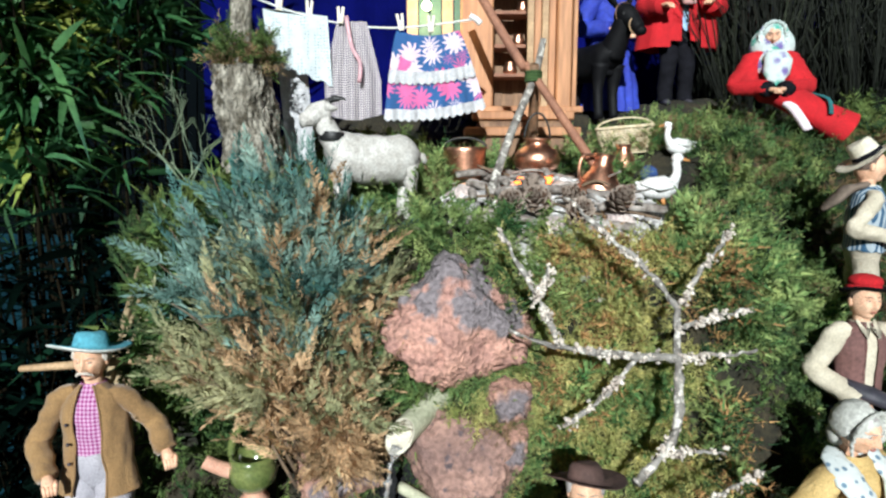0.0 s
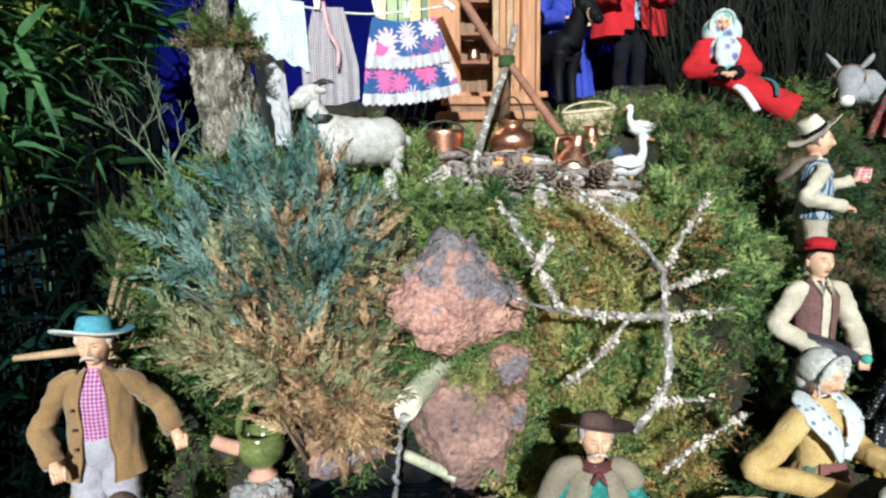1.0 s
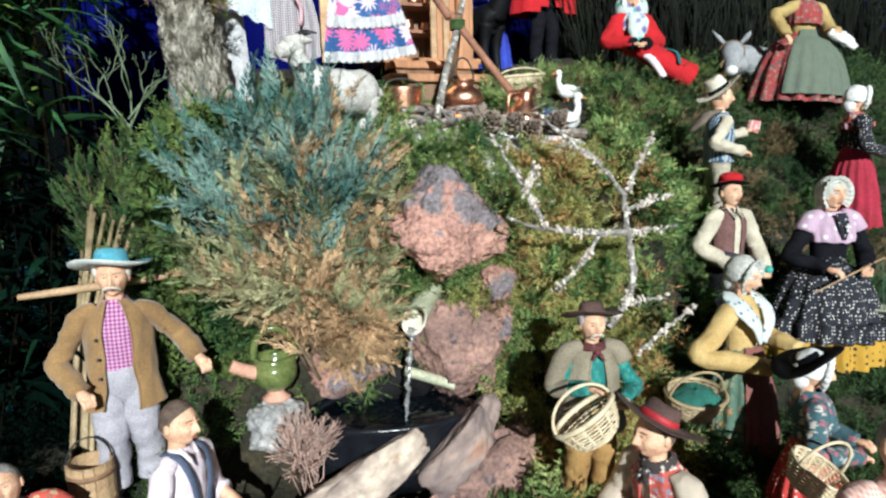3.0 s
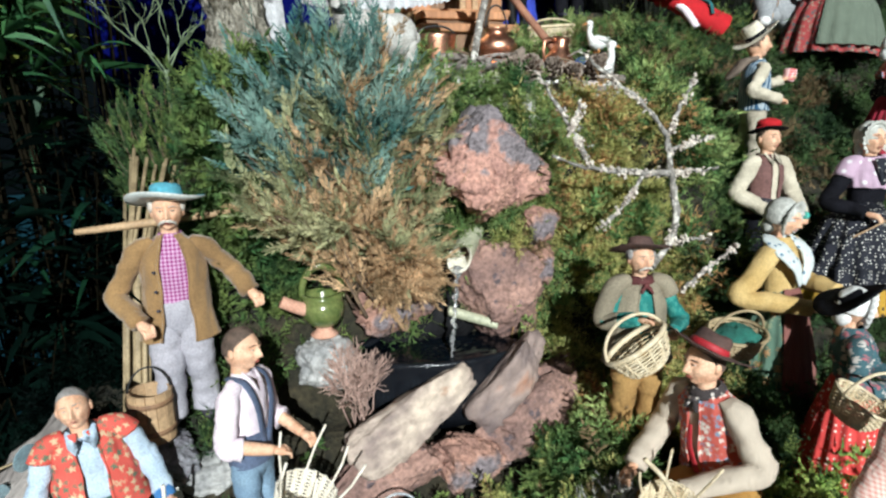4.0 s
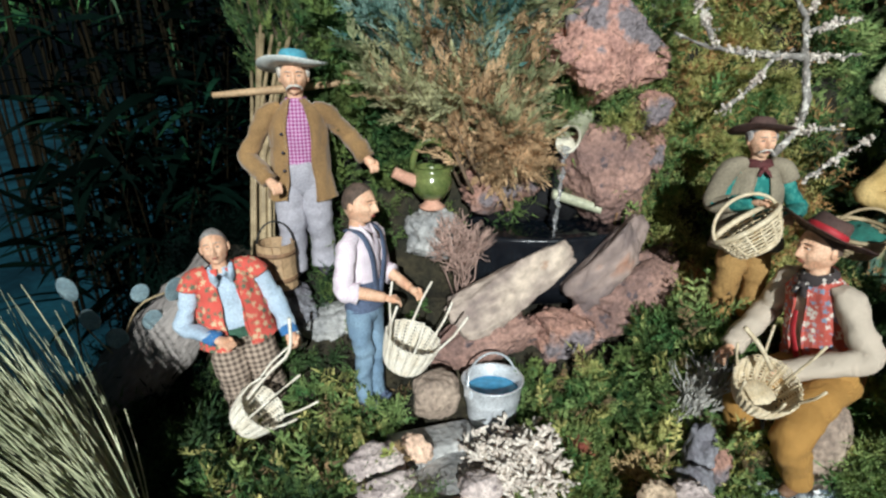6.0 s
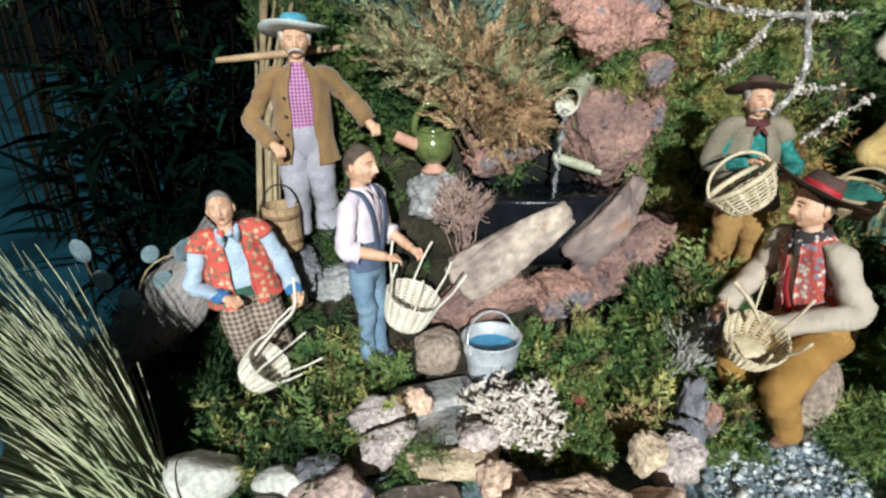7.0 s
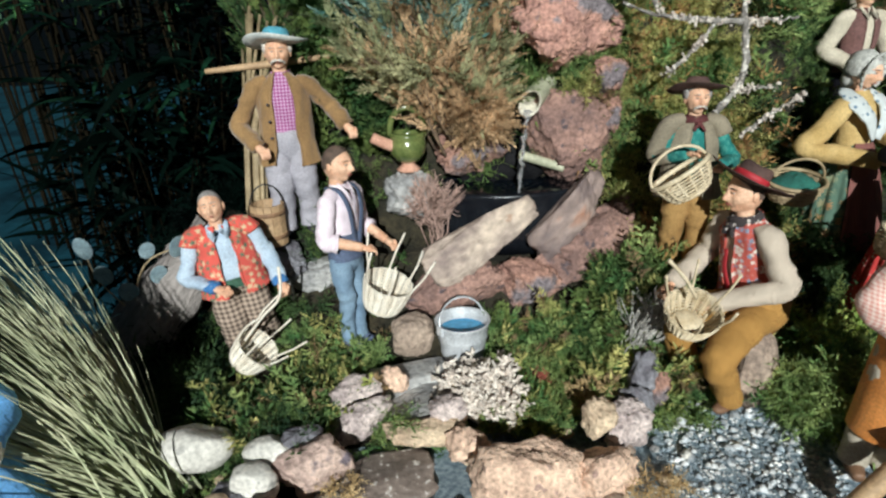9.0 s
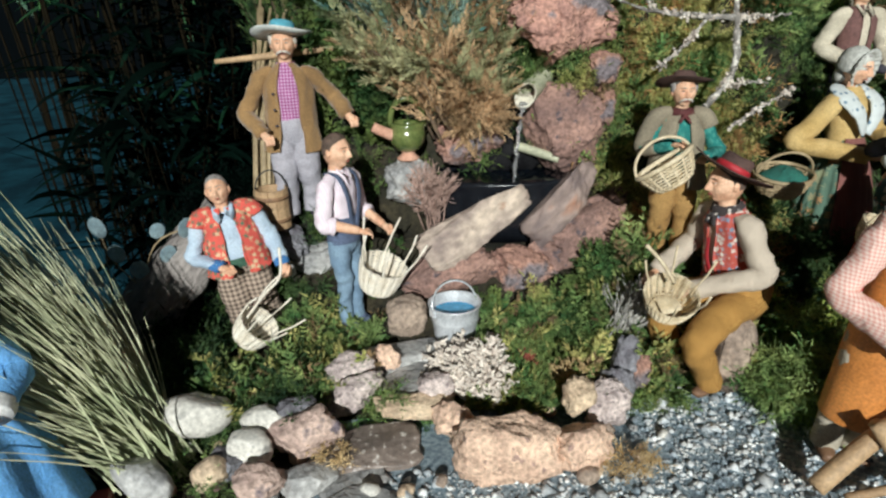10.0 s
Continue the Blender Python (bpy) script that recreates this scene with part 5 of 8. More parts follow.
    STONE_T = surf("stone_trousers", (0.46, 0.41, 0.32), (0.35, 0.31, 0.24), 24, 0.9, 0.4, fine=500)
    NAVY_DOT = cloth("black_dotted", (0.012, 0.013, 0.022), (0.66, 0.64, 0.58), "dots", 0.0058)
    BLACK = surf("black_wool", (0.010, 0.010, 0.014), (0.006, 0.006, 0.008), 30, 0.9, 0.4, spec=0.1)
    LILAC = cloth("lilac_shawl", (0.48, 0.34, 0.44), (0.70, 0.66, 0.68), "dots", 0.016)
    RED_DOT = cloth("red_dotted", (0.60, 0.055, 0.05), (0.84, 0.66, 0.58), "dots", 0.008)
    DARK_FLORAL = cloth("dark_floral", (0.05, 0.11, 0.13), (0.50, 0.46, 0.42), "flowers", 0.012, (0.36, 0.12, 0.14))
    PINK_CHECK = cloth("pink_gingham", (0.70, 0.34, 0.28), (0.84, 0.66, 0.58), "check", 0.004)
    LEATHER = surf("tan_leather", (0.62, 0.25, 0.065), (0.48, 0.18, 0.042), 20, 0.40, 0.3, fine=300)
    SKY_BLUE = surf("sky_blue_cotton", (0.20, 0.47, 0.86), (0.14, 0.38, 0.76), 14, 0.85, 0.3, fine=400)
    SILVER_BLUE = surf("silver_blue_satin", (0.42, 0.60, 0.82), (0.32, 0.50, 0.74), 20, 0.35, 0.3)
    SCARLET = surf("scarlet_wool", (0.50, 0.007, 0.014), (0.36, 0.005, 0.01), 20, 0.9, 0.4, fine=400)
    SCARF = cloth("flower_headscarf", (0.55, 0.62, 0.60), (0.09, 0.36, 0.28), "flowers", 0.022, (0.16, 0.12, 0.34))
    ROYAL = surf("royal_blue_dress", (0.03, 0.055, 0.42), (0.02, 0.03, 0.28), 14, 0.8, 0.3)
    RED_PAISLEY = cloth("red_paisley", (0.30, 0.045, 0.045), (0.26, 0.20, 0.15), "flowers", 0.0095, (0.06, 0.10, 0.10))
    APRON_GREEN = cloth("sage_apron", (0.17, 0.20, 0.15), (0.075, 0.10, 0.075), "check", 0.0035)
    STRAW_HAT = surf("pale_straw", (0.78, 0.73, 0.60), (0.64, 0.58, 0.45), 60, 0.8, 0.6)
    REDBROWN = surf("crimson_skirt", (0.36, 0.02, 0.05), (0.26, 0.015, 0.03), 20, 0.9, 0.4)
    G = "clay dolls"

    def place(name, bb, label, at):
        return solo(name, bb, label, "doll", at, G)

    # old man with a teal hat
    d = doll(0.315)
    trousers(d, GREYT, SHOE, ((-0.055, -0.02), (0.065, 0.02)), 0.51, 0.064)
    torso(d, PLAID, JACKET, coat_low=0.38, gap=24, wide=1.22)
    arms(d, ((-0.205, 0.0, 0.575), (-0.120, -0.120, 0.490)), ((0.205, 0.01, 0.640), (0.262, -0.065, 0.560)), JACKET, r=0.038)
    for z in (0.52, 0.60, 0.68):
        d.ball((-0.062, -0.082, z), 0.007, SHOE, 8, 5)
    head(d, hair=HAIR_WHITE, moustache=HAIR_WHITE, tufts=HAIR_WHITE, hat=(TEAL_HAT, 0.138, 0.066, None, -13), nod=3)
    k = d.m.copy()
    d.m = d.m @ Matrix.Diagonal((1.08 / 1.12, 1.06 / 1.08, 1, 1)) @ pose(0, 0, 0.912, 3) @ pose(0, 0.010, 0.046, -17)
    # pale grey ring along the underside and edge of the brim
    d.lathe([(0.060, -0.0090), (0.098, -0.0075), (0.1420, 0.0040), (0.1420, 0.0100)], surf("pale_brim", (0.70, 0.71, 0.66), (0.56, 0.59, 0.56), 40, 0.9, 0.4), 44, wob=0.085)
    d.m = k
    place("clay_doll", d, "old man doll in brown jacket, plaid shirt and teal hat", pose(-0.440, 0.745, 0.188, 0, 0, 4))

    # stout man with a red waistcoat
    d = doll(0.285, 1.32, 1.15)
    trousers(d, BROWN_CHECK, SHOE_B, ((-0.06, 0), (0.06, 0.01)), 0.52, 0.066)
    torso(d, PALE_SHIRT, RED_VEST, coat_low=0.46, gap=17, belly=1.30, collar=PALE_SHIRT)
    for sx in (-1, 1):
        d.limb([(sx * 0.045, 0.005, 0.812), (sx * 0.090, 0.0, 0.795), (sx * 0.120, -0.005, 0.745)], [0.026, 0.040, 0.040], RED_VEST, 14, 5)
    d.loft([(0.50, 0.118, 0.098, 0, 0), (0.55, 0.114, 0.094, 0, 0)], surf("green_sash", (0.06, 0.14, 0.09), None, 40, 0.9, 0.4), 24)
    arms(d, ((-0.165, -0.02, 0.59), (-0.070, -0.13, 0.545)), ((0.150, -0.01, 0.60), (0.165, -0.10, 0.46)), PALE_SHIRT, r=0.031, cuff=surf("blue_cuff", (0.07, 0.22, 0.50), (0.05, 0.16, 0.38), 40, 0.9, 0.4))
    head(d, hair=HAIR_GREY, nod=-8, yaw=-6)
    place("clay_doll", d, "stout grey-haired man doll in red print waistcoat and checked trousers", pose(-0.508, 0.632, 0.018, 0, -8, 14))

    # young man with braces
    d = doll(0.305, 0.98, 0.92)
    trousers(d, JEANS, APRON_BLUE, ((-0.032, 0), (0.040, -0.015)), 0.52, 0.049)
    torso(d, PINK_SHIRT, collar=PINK_SHIRT)
    for s in (-1, 1):
        d.limb([(s * 0.050, 0.045, 0.81), (s * 0.060, -0.040, 0.805), (s * 0.050, -0.083, 0.72), (s * 0.028, -0.082, 0.60), (s * 0.01, -0.082, 0.54)], [0.017] * 5, APRON_BLUE, 8, 4, 0.35)
    d.loft([(0.50, 0.100, 0.076, 0, 0), (0.535, 0.098, 0.074, 0, 0)], APRON_BLUE, 24)
    arms(d, ((-0.165, -0.01, 0.60), (-0.06, -0.15, 0.55)), ((0.165, 0.0, 0.585), (0.12, -0.17, 0.53)), PINK_SHIRT, r=0.040, bare=True)
    d.loft([(0.47, 0.104, 0.082, 0, 0), (0.54, 0.100, 0.080, 0, 0), (0.60, 0.094, 0.080, 0, 0)], APRON_BLUE, 30)
    head(d, hair=HAIR_BROWN, nod=4)
    place("clay_doll", d, "young man doll with brown hair, pink-checked shirt and jeans", pose(-0.357, 0.590, 0.056, 0, 0, 58))

    # man with a basket under the bank
    d = doll(0.266, 1.10, 1.05)
    trousers(d, OCHRE, SHOE_B, ((-0.062, 0), (0.062, -0.01)), 0.50, 0.064)
    torso(d, TEAL, GREY_VEST, coat_low=0.40, gap=17, belly=1.1, wide=1.25)
    arms(d, ((-0.175, -0.03, 0.625), (-0.075, -0.17, 0.665)), ((0.185, -0.03, 0.60), (0.085, -0.17, 0.60)), TEAL, r=0.036)
    d.limb([(0.05, 0.0, 0.81), (0.105, -0.005, 0.785), (0.135, -0.010, 0.73)], [0.03, 0.046, 0.046], GREY_VEST, 14, 5)
    d.limb([(-0.05, 0.0, 0.81), (-0.115, -0.005, 0.785), (-0.160, -0.015, 0.70), (-0.176, -0.032, 0.625), (-0.125, -0.10, 0.643)], [0.03, 0.046, 0.044, 0.045, 0.040], GREY_VEST, 14, 6)
    scarf(d, surf("dark_red_scarf", (0.12, 0.03, 0.03), None, 60, 0.8, 0.3))
    head(d, hair=HAIR_GREY, moustache=HAIR_WHITE, tufts=HAIR_GREY, hat=(DARK_HAT, 0.138, 0.060, None, -15), nod=2)
    place("clay_doll", d, "man doll in dark felt hat, taupe waistcoat and teal sleeves", pose(0.138, 0.560, 0.160, 0, 0, -8))

    # seated basket weaver
    d = doll(0.340)
    k = d.m.copy()
    d.m = k @ pose(0, 0.150, -0.135, 11, 0, -14)
    torso(d, CREAM, FLORAL_RED, low=0.50, coat_low=0.50, gap=13, belly=1.12)
    d.limb([(0.0, -0.085, 0.70), (0.0, -0.100, 0.62), (0.02, -0.10, 0.52)], [0.008, 0.013, 0.016], RED_BAND, 8, 3, 0.3)
    arms(d, ((-0.165, -0.05, 0.61), (-0.09, -0.26, 0.56)), ((0.195, -0.02, 0.60), (0.085, -0.22, 0.545)), STRIPE_SHIRT, r=0.041)
    scarf(d, cloth("dark_dotted_scarf", (0.05, 0.04, 0.04), (0.6, 0.55, 0.5), "dots", 0.008))
    head(d, hair=HAIR_BROWN, hat=(DARK_HAT, 0.152, 0.066, RED_BAND, -30), nod=-8, yaw=-6)
    d.m = k
    o = d.loft([(0.20, 0.10, 0.10, 0, 0.05), (0.26, 0.125, 0.12, 0, 0.06), (0.32, 0.120, 0.12, 0, 0.07), (0.40, 0.10, 0.09, 0, 0.085)], CORD, 20, caps=True)
    for s, kx, ky, kz, fx, fy in ((-1, -0.085, -0.215, 0.230, -0.075, -0.165), (1, 0.100, -0.235, 0.185, 0.085, -0.120)):
        d.limb([(s * 0.05, 0.06, 0.28), (s * 0.075, -0.10, (0.30 + kz) / 2 + 0.01), (kx, ky, kz), ((kx + fx) / 2, (ky + fy) / 2, 0.07), (fx, fy, -0.045)], [0.066, 0.066, 0.058, 0.052, 0.046], CORD, 22, 9)
        d.ball((fx, fy - 0.03, -0.060), (0.030, 0.060, 0.024), SHOE_B, 12, 7)
    d.wrinkle(o, 0.004, 50)
    place("clay_doll", d, "seated man doll in floral waistcoat, brown corduroys and dark hat", pose(0.178, 0.452, 0.036, 0, 0, -68))

    # woman in a lace bonnet
    d = doll(0.330)
    skirt(d, GREEN_FLORAL, 0.19, apron=BROWN_DOT)
    torso(d, YELLOW, low=0.54)
    for sx in (-1, 1):
        o = d.limb([(sx * 0.030, 0.046, 0.825), (sx * 0.072, 0.010, 0.808), (sx * 0.088, -0.050, 0.765), (sx * 0.060, -0.094, 0.70), (sx * 0.012, -0.098, 0.60)], [0.022, 0.050, 0.054, 0.042, 0.020], SHAWL_W, 16, 7, 0.35)
        creases(d, o, 0.0016, 90, 120)
    arms(d, ((-0.290, 0.03, 0.575), (-0.07, -0.17, 0.515)), ((0.20, -0.02, 0.58), (0.15, -0.19, 0.55)), YELLOW, r=0.044)
    head(d, hair=HAIR_GREY, cap=BONNET, nod=14)
    place("clay_doll", d, "woman doll in mustard blouse, white shawl and lace bonnet", pose(0.482, 0.680, 0.112, 0, 0, 22))

    # boy with a red-banded hat
    d = doll(0.310, 1.05, 1.0)
    trousers(d, BLACK, SHOE_B, top=0.50)
    torso(d, CREAM, PLUM, coat_low=0.47, gap=14, collar=CREAM)
    d.limb([(-0.13, -0.02, 0.56), (-0.03, -0.13, 0.53), (0.10, -0.15, 0.47)], [0.035, 0.048, 0.035], SHOE, 12, 4, 0.7)
    d.ball((0.125, -0.185, 0.47), 0.026, surf("green_glass_bead", (0.10, 0.45, 0.36), (0.06, 0.30, 0.26), 40, 0.08, 0.0, coat=1.0), 14, 9)
    arms(d, ((-0.18, 0.02, 0.60), (-0.08, -0.13, 0.50)), ((0.19, -0.02, 0.58), (0.13, -0.15, 0.48)), CREAM, r=0.045)
    head(d, hair=HAIR_BROWN, hat=(BLACK, 0.105, 0.062, SCARLET, -6))
    d.ball((0, 0.004, 1.000), (0.066, 0.066, 0.034), SCARLET, 16, 8, 0.0, 0.6)
    place("clay_doll", d, "boy doll in plum waistcoat and black hat with scarlet crown", pose(0.575, 0.825, 0.250, 0, 0, 2))

    # man with a straw hat
    d = doll(0.322, 1.02, 1.0)
    trousers(d, STONE_T, SHOE_B, ((-0.05, 0.01), (0.05, -0.02)), 0.52)
    torso(d, CREAM, BLUE_STRIPE, coat_low=0.51, gap=22, belly=1.08, wide=1.1)
    arms(d, ((-0.190, 0.10, 0.625), (-0.085, -0.11, 0.575)), ((0.16, -0.06, 0.64), (0.12, -0.23, 0.70)), CREAM, r=0.034)
    head(d, hair=HAIR_BROWN, hat=(STRAW_HAT, 0.140, 0.088, BLACK, -32))
    o = d.limb([(-0.02, 0.02, 0.83), (-0.05, 0.10, 0.80), (-0.045, 0.15, 0.755), (-0.03, 0.20, 0.70)], [0.04, 0.060, 0.055, 0.02], surf("taupe_hood", (0.20, 0.155, 0.12), (0.13, 0.10, 0.08), 20, 0.95, 0.4), 14, 6, 0.4)
    d.wrinkle(o, 0.004, 40)
    d.limb([(0.125, -0.265, 0.69), (0.128, -0.275, 0.725), (0.13, -0.28, 0.765)], [0.034, 0.042, 0.040], cloth("red_gingham", (0.62, 0.05, 0.05), (0.85, 0.8, 0.78), "check", 0.005), 14, 3)
    d.limb([(0.07, 0.02, 0.82), (0.05, -0.078, 0.72), (-0.02, -0.088, 0.62), (-0.09, -0.05, 0.54)], [0.009] * 4, SHOE, 6, 4, 0.4)
    place("clay_doll", d, "man doll in striped blue waistcoat and pale straw hat", pose(0.660, 0.962, 0.420, 0, 0, 72))

    # woman with a pair of scales
    d = doll(0.325)
    skirt(d, cloth("saffron_dotted", (0.46, 0.27, 0.03), (0.03, 0.02, 0.015), "dots", 0.012), 0.285)
    skirt(d, NAVY_DOT, 0.30, low=0.15)
    torso(d, BLACK, low=0.54)
    shawl(d, LILAC, 0.66)
    arms(d, ((-0.20, 0.0, 0.58), (-0.10, -0.14, 0.53)), ((0.20, 0.0, 0.58), (0.10, -0.14, 0.53)), BLACK, r=0.040)
    for sx in (-1, 1):
        d.limb([(sx * 0.05, 0.0, 0.805), (sx * 0.105, 0.0, 0.780), (sx * 0.142, -0.010, 0.715)], [0.030, 0.046, 0.048], LILAC, 14, 5)
    d.limb([(0, -0.070, 0.815), (0, -0.096, 0.755), (0, -0.104, 0.675)], [0.030, 0.030, 0.010], NAVY_DOT, 14, 6, 0.4)
    d.box((0, -0.122, 0.745), (0.008, 0.006, 0.045), WHITE_GLAZE)
    d.box((0, -0.122, 0.752), (0.028, 0.006, 0.008), WHITE_GLAZE)
    head(d, hair=HAIR_BROWN, cap=BONNET)
    place("clay_doll", d, "woman doll in black dotted skirt, lilac shawl and white bonnet", pose(0.725, 0.745, 0.232, 0, 0, -10))

    # woman behind, in a white cap
    d = doll(0.30)
    skirt(d, REDBROWN, 0.20)
    torso(d, NAVY_DOT, low=0.54)
    shawl(d, FLORAL_RED, 0.72)
    arms(d, ((-0.20, 0.0, 0.58), (-0.09, -0.15, 0.53)), ((0.20, 0.0, 0.58), (0.10, -0.17, 0.55)), NAVY_DOT, r=0.041)
    head(d, hair=HAIR_GREY, cap=WHITE_GLAZE, nod=10)
    place("clay_doll", d, "woman doll in crimson skirt and puffed white cap", pose(1.005, 0.945, 0.435, 0, 0, 60))

    # woman in red dotted skirt
    d = doll(0.30)
    skirt(d, RED_DOT, 0.20)
    torso(d, DARK_FLORAL, low=0.54)
    shawl(d, DARK_FLORAL, 0.66)
    arms(d, ((-0.20, 0.0, 0.60), (-0.06, -0.17, 0.55)), ((0.20, -0.02, 0.58), (0.08, -0.19, 0.56)), DARK_FLORAL, r=0.042)
    head(d, hair=HAIR_BROWN, cap=WHITE_GLAZE, nod=12)
    k = d.m.copy()
    d.m = d.m @ pose(0.0, 0.035, 0.965, -28, 0, 0)
    d.lathe([(0.0001, 0.028), (0.05, 0.026), (0.062, 0.004), (0.11, 0.0), (0.150, 0.004), (0.152, 0.0), (0.148, -0.004), (0.06, -0.004)], BLACK, 30, wob=0.12)
    d.m = k
    place("clay_doll", d, "woman doll in red dotted skirt and dark floral shawl", pose(0.474, 0.530, 0.034, 0, 0, 50))

    # craftsman with a leather apron
    d = doll(0.395, 0.96, 0.96)
    trousers(d, STONE_T, SHOE_B, ((-0.045, 0), (0.045, 0)), top=0.50)
    torso(d, PINK_CHECK, low=0.46)
    d.loft([(0.145, 0.100, 0.096, 0, -0.004), (0.35, 0.106, 0.100, 0, -0.004), (0.50, 0.106, 0.096, 0, -0.004), (0.60, 0.102, 0.090, 0, -0.004), (0.72, 0.090, 0.084, 0, -0.004)], LEATHER, 28)
    arms(d, ((-0.195, -0.04, 0.555), (-0.05, -0.19, 0.480)), ((0.18, -0.02, 0.58), (0.08, -0.20, 0.52)), PINK_CHECK, r=0.042)
    head(d, hair=HAIR_GREY)
    place("clay_doll", d, "craftsman doll in pink gingham shirt and tan leather apron", pose(0.258, 0.288, -0.012, 0, 8, -12))

    # doll in blue
    d = doll(0.36)
    skirt(d, SKY_BLUE, 0.29, folds=11)
    torso(d, SKY_BLUE, low=0.54)
    shawl(d, SKY_BLUE, 0.70)
    arms(d, ((-0.19, 0.0, 0.58), (-0.06, -0.15, 0.55)), ((0.20, -0.02, 0.58), (0.15, -0.15, 0.53)), SKY_BLUE, r=0.052, cuff=WHITE_GLAZE)
    head(d, hair=HAIR_BROWN, cap=SKY_BLUE)
    place("clay_doll", d, "woman doll in a sky blue dress and veil", pose(-0.756, 0.250, -0.02, 0, 0, 30))

    # seated woman in scarlet
    d = doll(0.30)
    k = d.m.copy()
    d.m = k @ pose(0, 0, -0.25)
    torso(d, SCARLET, low=0.52, belly=1.2)
    arms(d, ((-0.20, -0.02, 0.58), (-0.06, -0.17, 0.54)), ((0.21, -0.02, 0.58), (0.02, -0.18, 0.54)), SCARLET, r=0.052, cuff=BLACK)
    head(d, hair=HAIR_GREY, cap=SCARF, nod=16, yaw=-14)
    shawl(d, SCARF, 0.66)
    for sx in (-1, 1):
        d.limb([(sx * 0.03, 0.02, 0.79), (sx * 0.085, 0.0, 0.75), (sx * 0.135, -0.02, 0.65), (sx * 0.135, -0.07, 0.56)], [0.05, 0.060, 0.064, 0.056], SCARLET, 16, 6, 0.8)
    o = d.ball((0.02, 0.050, 0.85), (0.130, 0.095, 0.14), SCARF, 22, 14, 0.25, 0.95)
    o = d.limb([(0.0, -0.06, 0.80), (0.0, -0.10, 0.74), (-0.01, -0.12, 0.64), (-0.01, -0.13, 0.56)], [0.05, 0.085, 0.075, 0.03], SCARF, 14, 4, 0.45)
    d.wrinkle(o, 0.004, 70)
    d.m = k
    d.limb([(0, 0, 0.30), (0.06, -0.08, 0.26), (0.24, -0.16, 0.12), (0.38, -0.18, 0.03)], [0.11, 0.105, 0.115, 0.140], SCARLET, 22, 8, 0.75)
    d.limb([(0.20, -0.10, 0.27), (0.25, -0.22, 0.22), (0.24, -0.29, 0.12)], [0.014] * 3, surf("teal_ribbon", (0.03, 0.16, 0.17), None, 40, 0.8, 0.3), 8, 4, 0.5)
    d.limb([(0.02, -0.10, 0.24), (0.07, -0.20, 0.16), (0.13, -0.27, 0.02)], [0.030, 0.030, 0.026], PINK_SHIRT, 12, 4)
    place("clay_doll", d, "seated woman doll in scarlet with a flowered headscarf", pose(0.668, 1.30, 0.775, 0, 0, -6))

    # standing figures before the cloth
    d = doll(0.40)
    trousers(d, BLACK, SHOE)
    torso(d, SILVER_BLUE, SCARLET, coat_low=0.40, gap=12, belly=1.3)
    o = d.loft([(0.36, 0.24, 0.14, 0, 0), (0.55, 0.22, 0.13, 0, 0), (0.72, 0.17, 0.11, 0, 0), (0.80, 0.10, 0.07, 0, 0)], SCARLET, 32, gap=24, folds=7, fold=0.07)
    d.limb([(0, -0.10, 0.80), (0.0, -0.135, 0.70), (0.0, -0.14, 0.62)], [0.03, 0.045, 0.04], surf("rose_shirt", (0.7, 0.4, 0.38), None, 30, 0.9, 0.3), 10, 3, 0.4)
    arms(d, ((-0.22, -0.06, 0.62), (-0.17, -0.18, 0.60)), ((0.20, -0.06, 0.62), (0.11, -0.17, 0.62)), SCARLET, r=0.06)
    head(d, hair=HAIR_BROWN, hat=(BLACK, 0.11, 0.06, None, 0))
    place("clay_doll", d, "standing man doll in a wide scarlet cape", pose(0.622, 1.700, 0.870, 0, 0, 4))
    d = doll(0.40)
    skirt(d, ROYAL, 0.20)
    torso(d, ROYAL, low=0.54)
    arms(d, ((-0.20, 0.0, 0.58), (-0.06, -0.15, 0.55)), ((0.20, -0.02, 0.56), (0.10, -0.16, 0.52)), ROYAL, r=0.055)
    head(d, hair=HAIR_BROWN, cap=ROYAL)
    place("clay_doll", d, "woman doll in a long royal blue dress", pose(0.470, 1.820, 0.86, 0, 0, 10))

    # rider on the grey donkey
    d = doll(0.315)
    skirt(d, RED_PAISLEY, 0.34, apron=APRON_GREEN)
    OCHRE_PALE = surf("pale_ochre_blouse", (0.46, 0.34, 0.13), (0.34, 0.24, 0.085), 24, 0.9, 0.5, fine=400)
    torso(d, OCHRE_PALE, low=0.54)
    shawl(d, RED_PAISLEY, 0.62)
    arms(d, ((-0.285, -0.06, 0.66), (-0.235, -0.14, 0.50)), ((0.20, -0.04, 0.58), (0.12, -0.18, 0.55)), OCHRE_PALE, r=0.044)
    o = d.limb([(0.06, -0.19, 0.54), (0.15, -0.22, 0.50), (0.27, -0.20, 0.46)], [0.03, 0.07, 0.04], WHITE_GLAZE, 14, 6, 0.5)
    d.wrinkle(o, 0.008, 70)
    head(d, hair=HAIR_GREY, cap=BONNET)
    place("clay_doll", d, "woman doll in paisley skirt and sage apron beside a donkey", pose(1.092, 1.20, 0.715, 0, 4, -6))


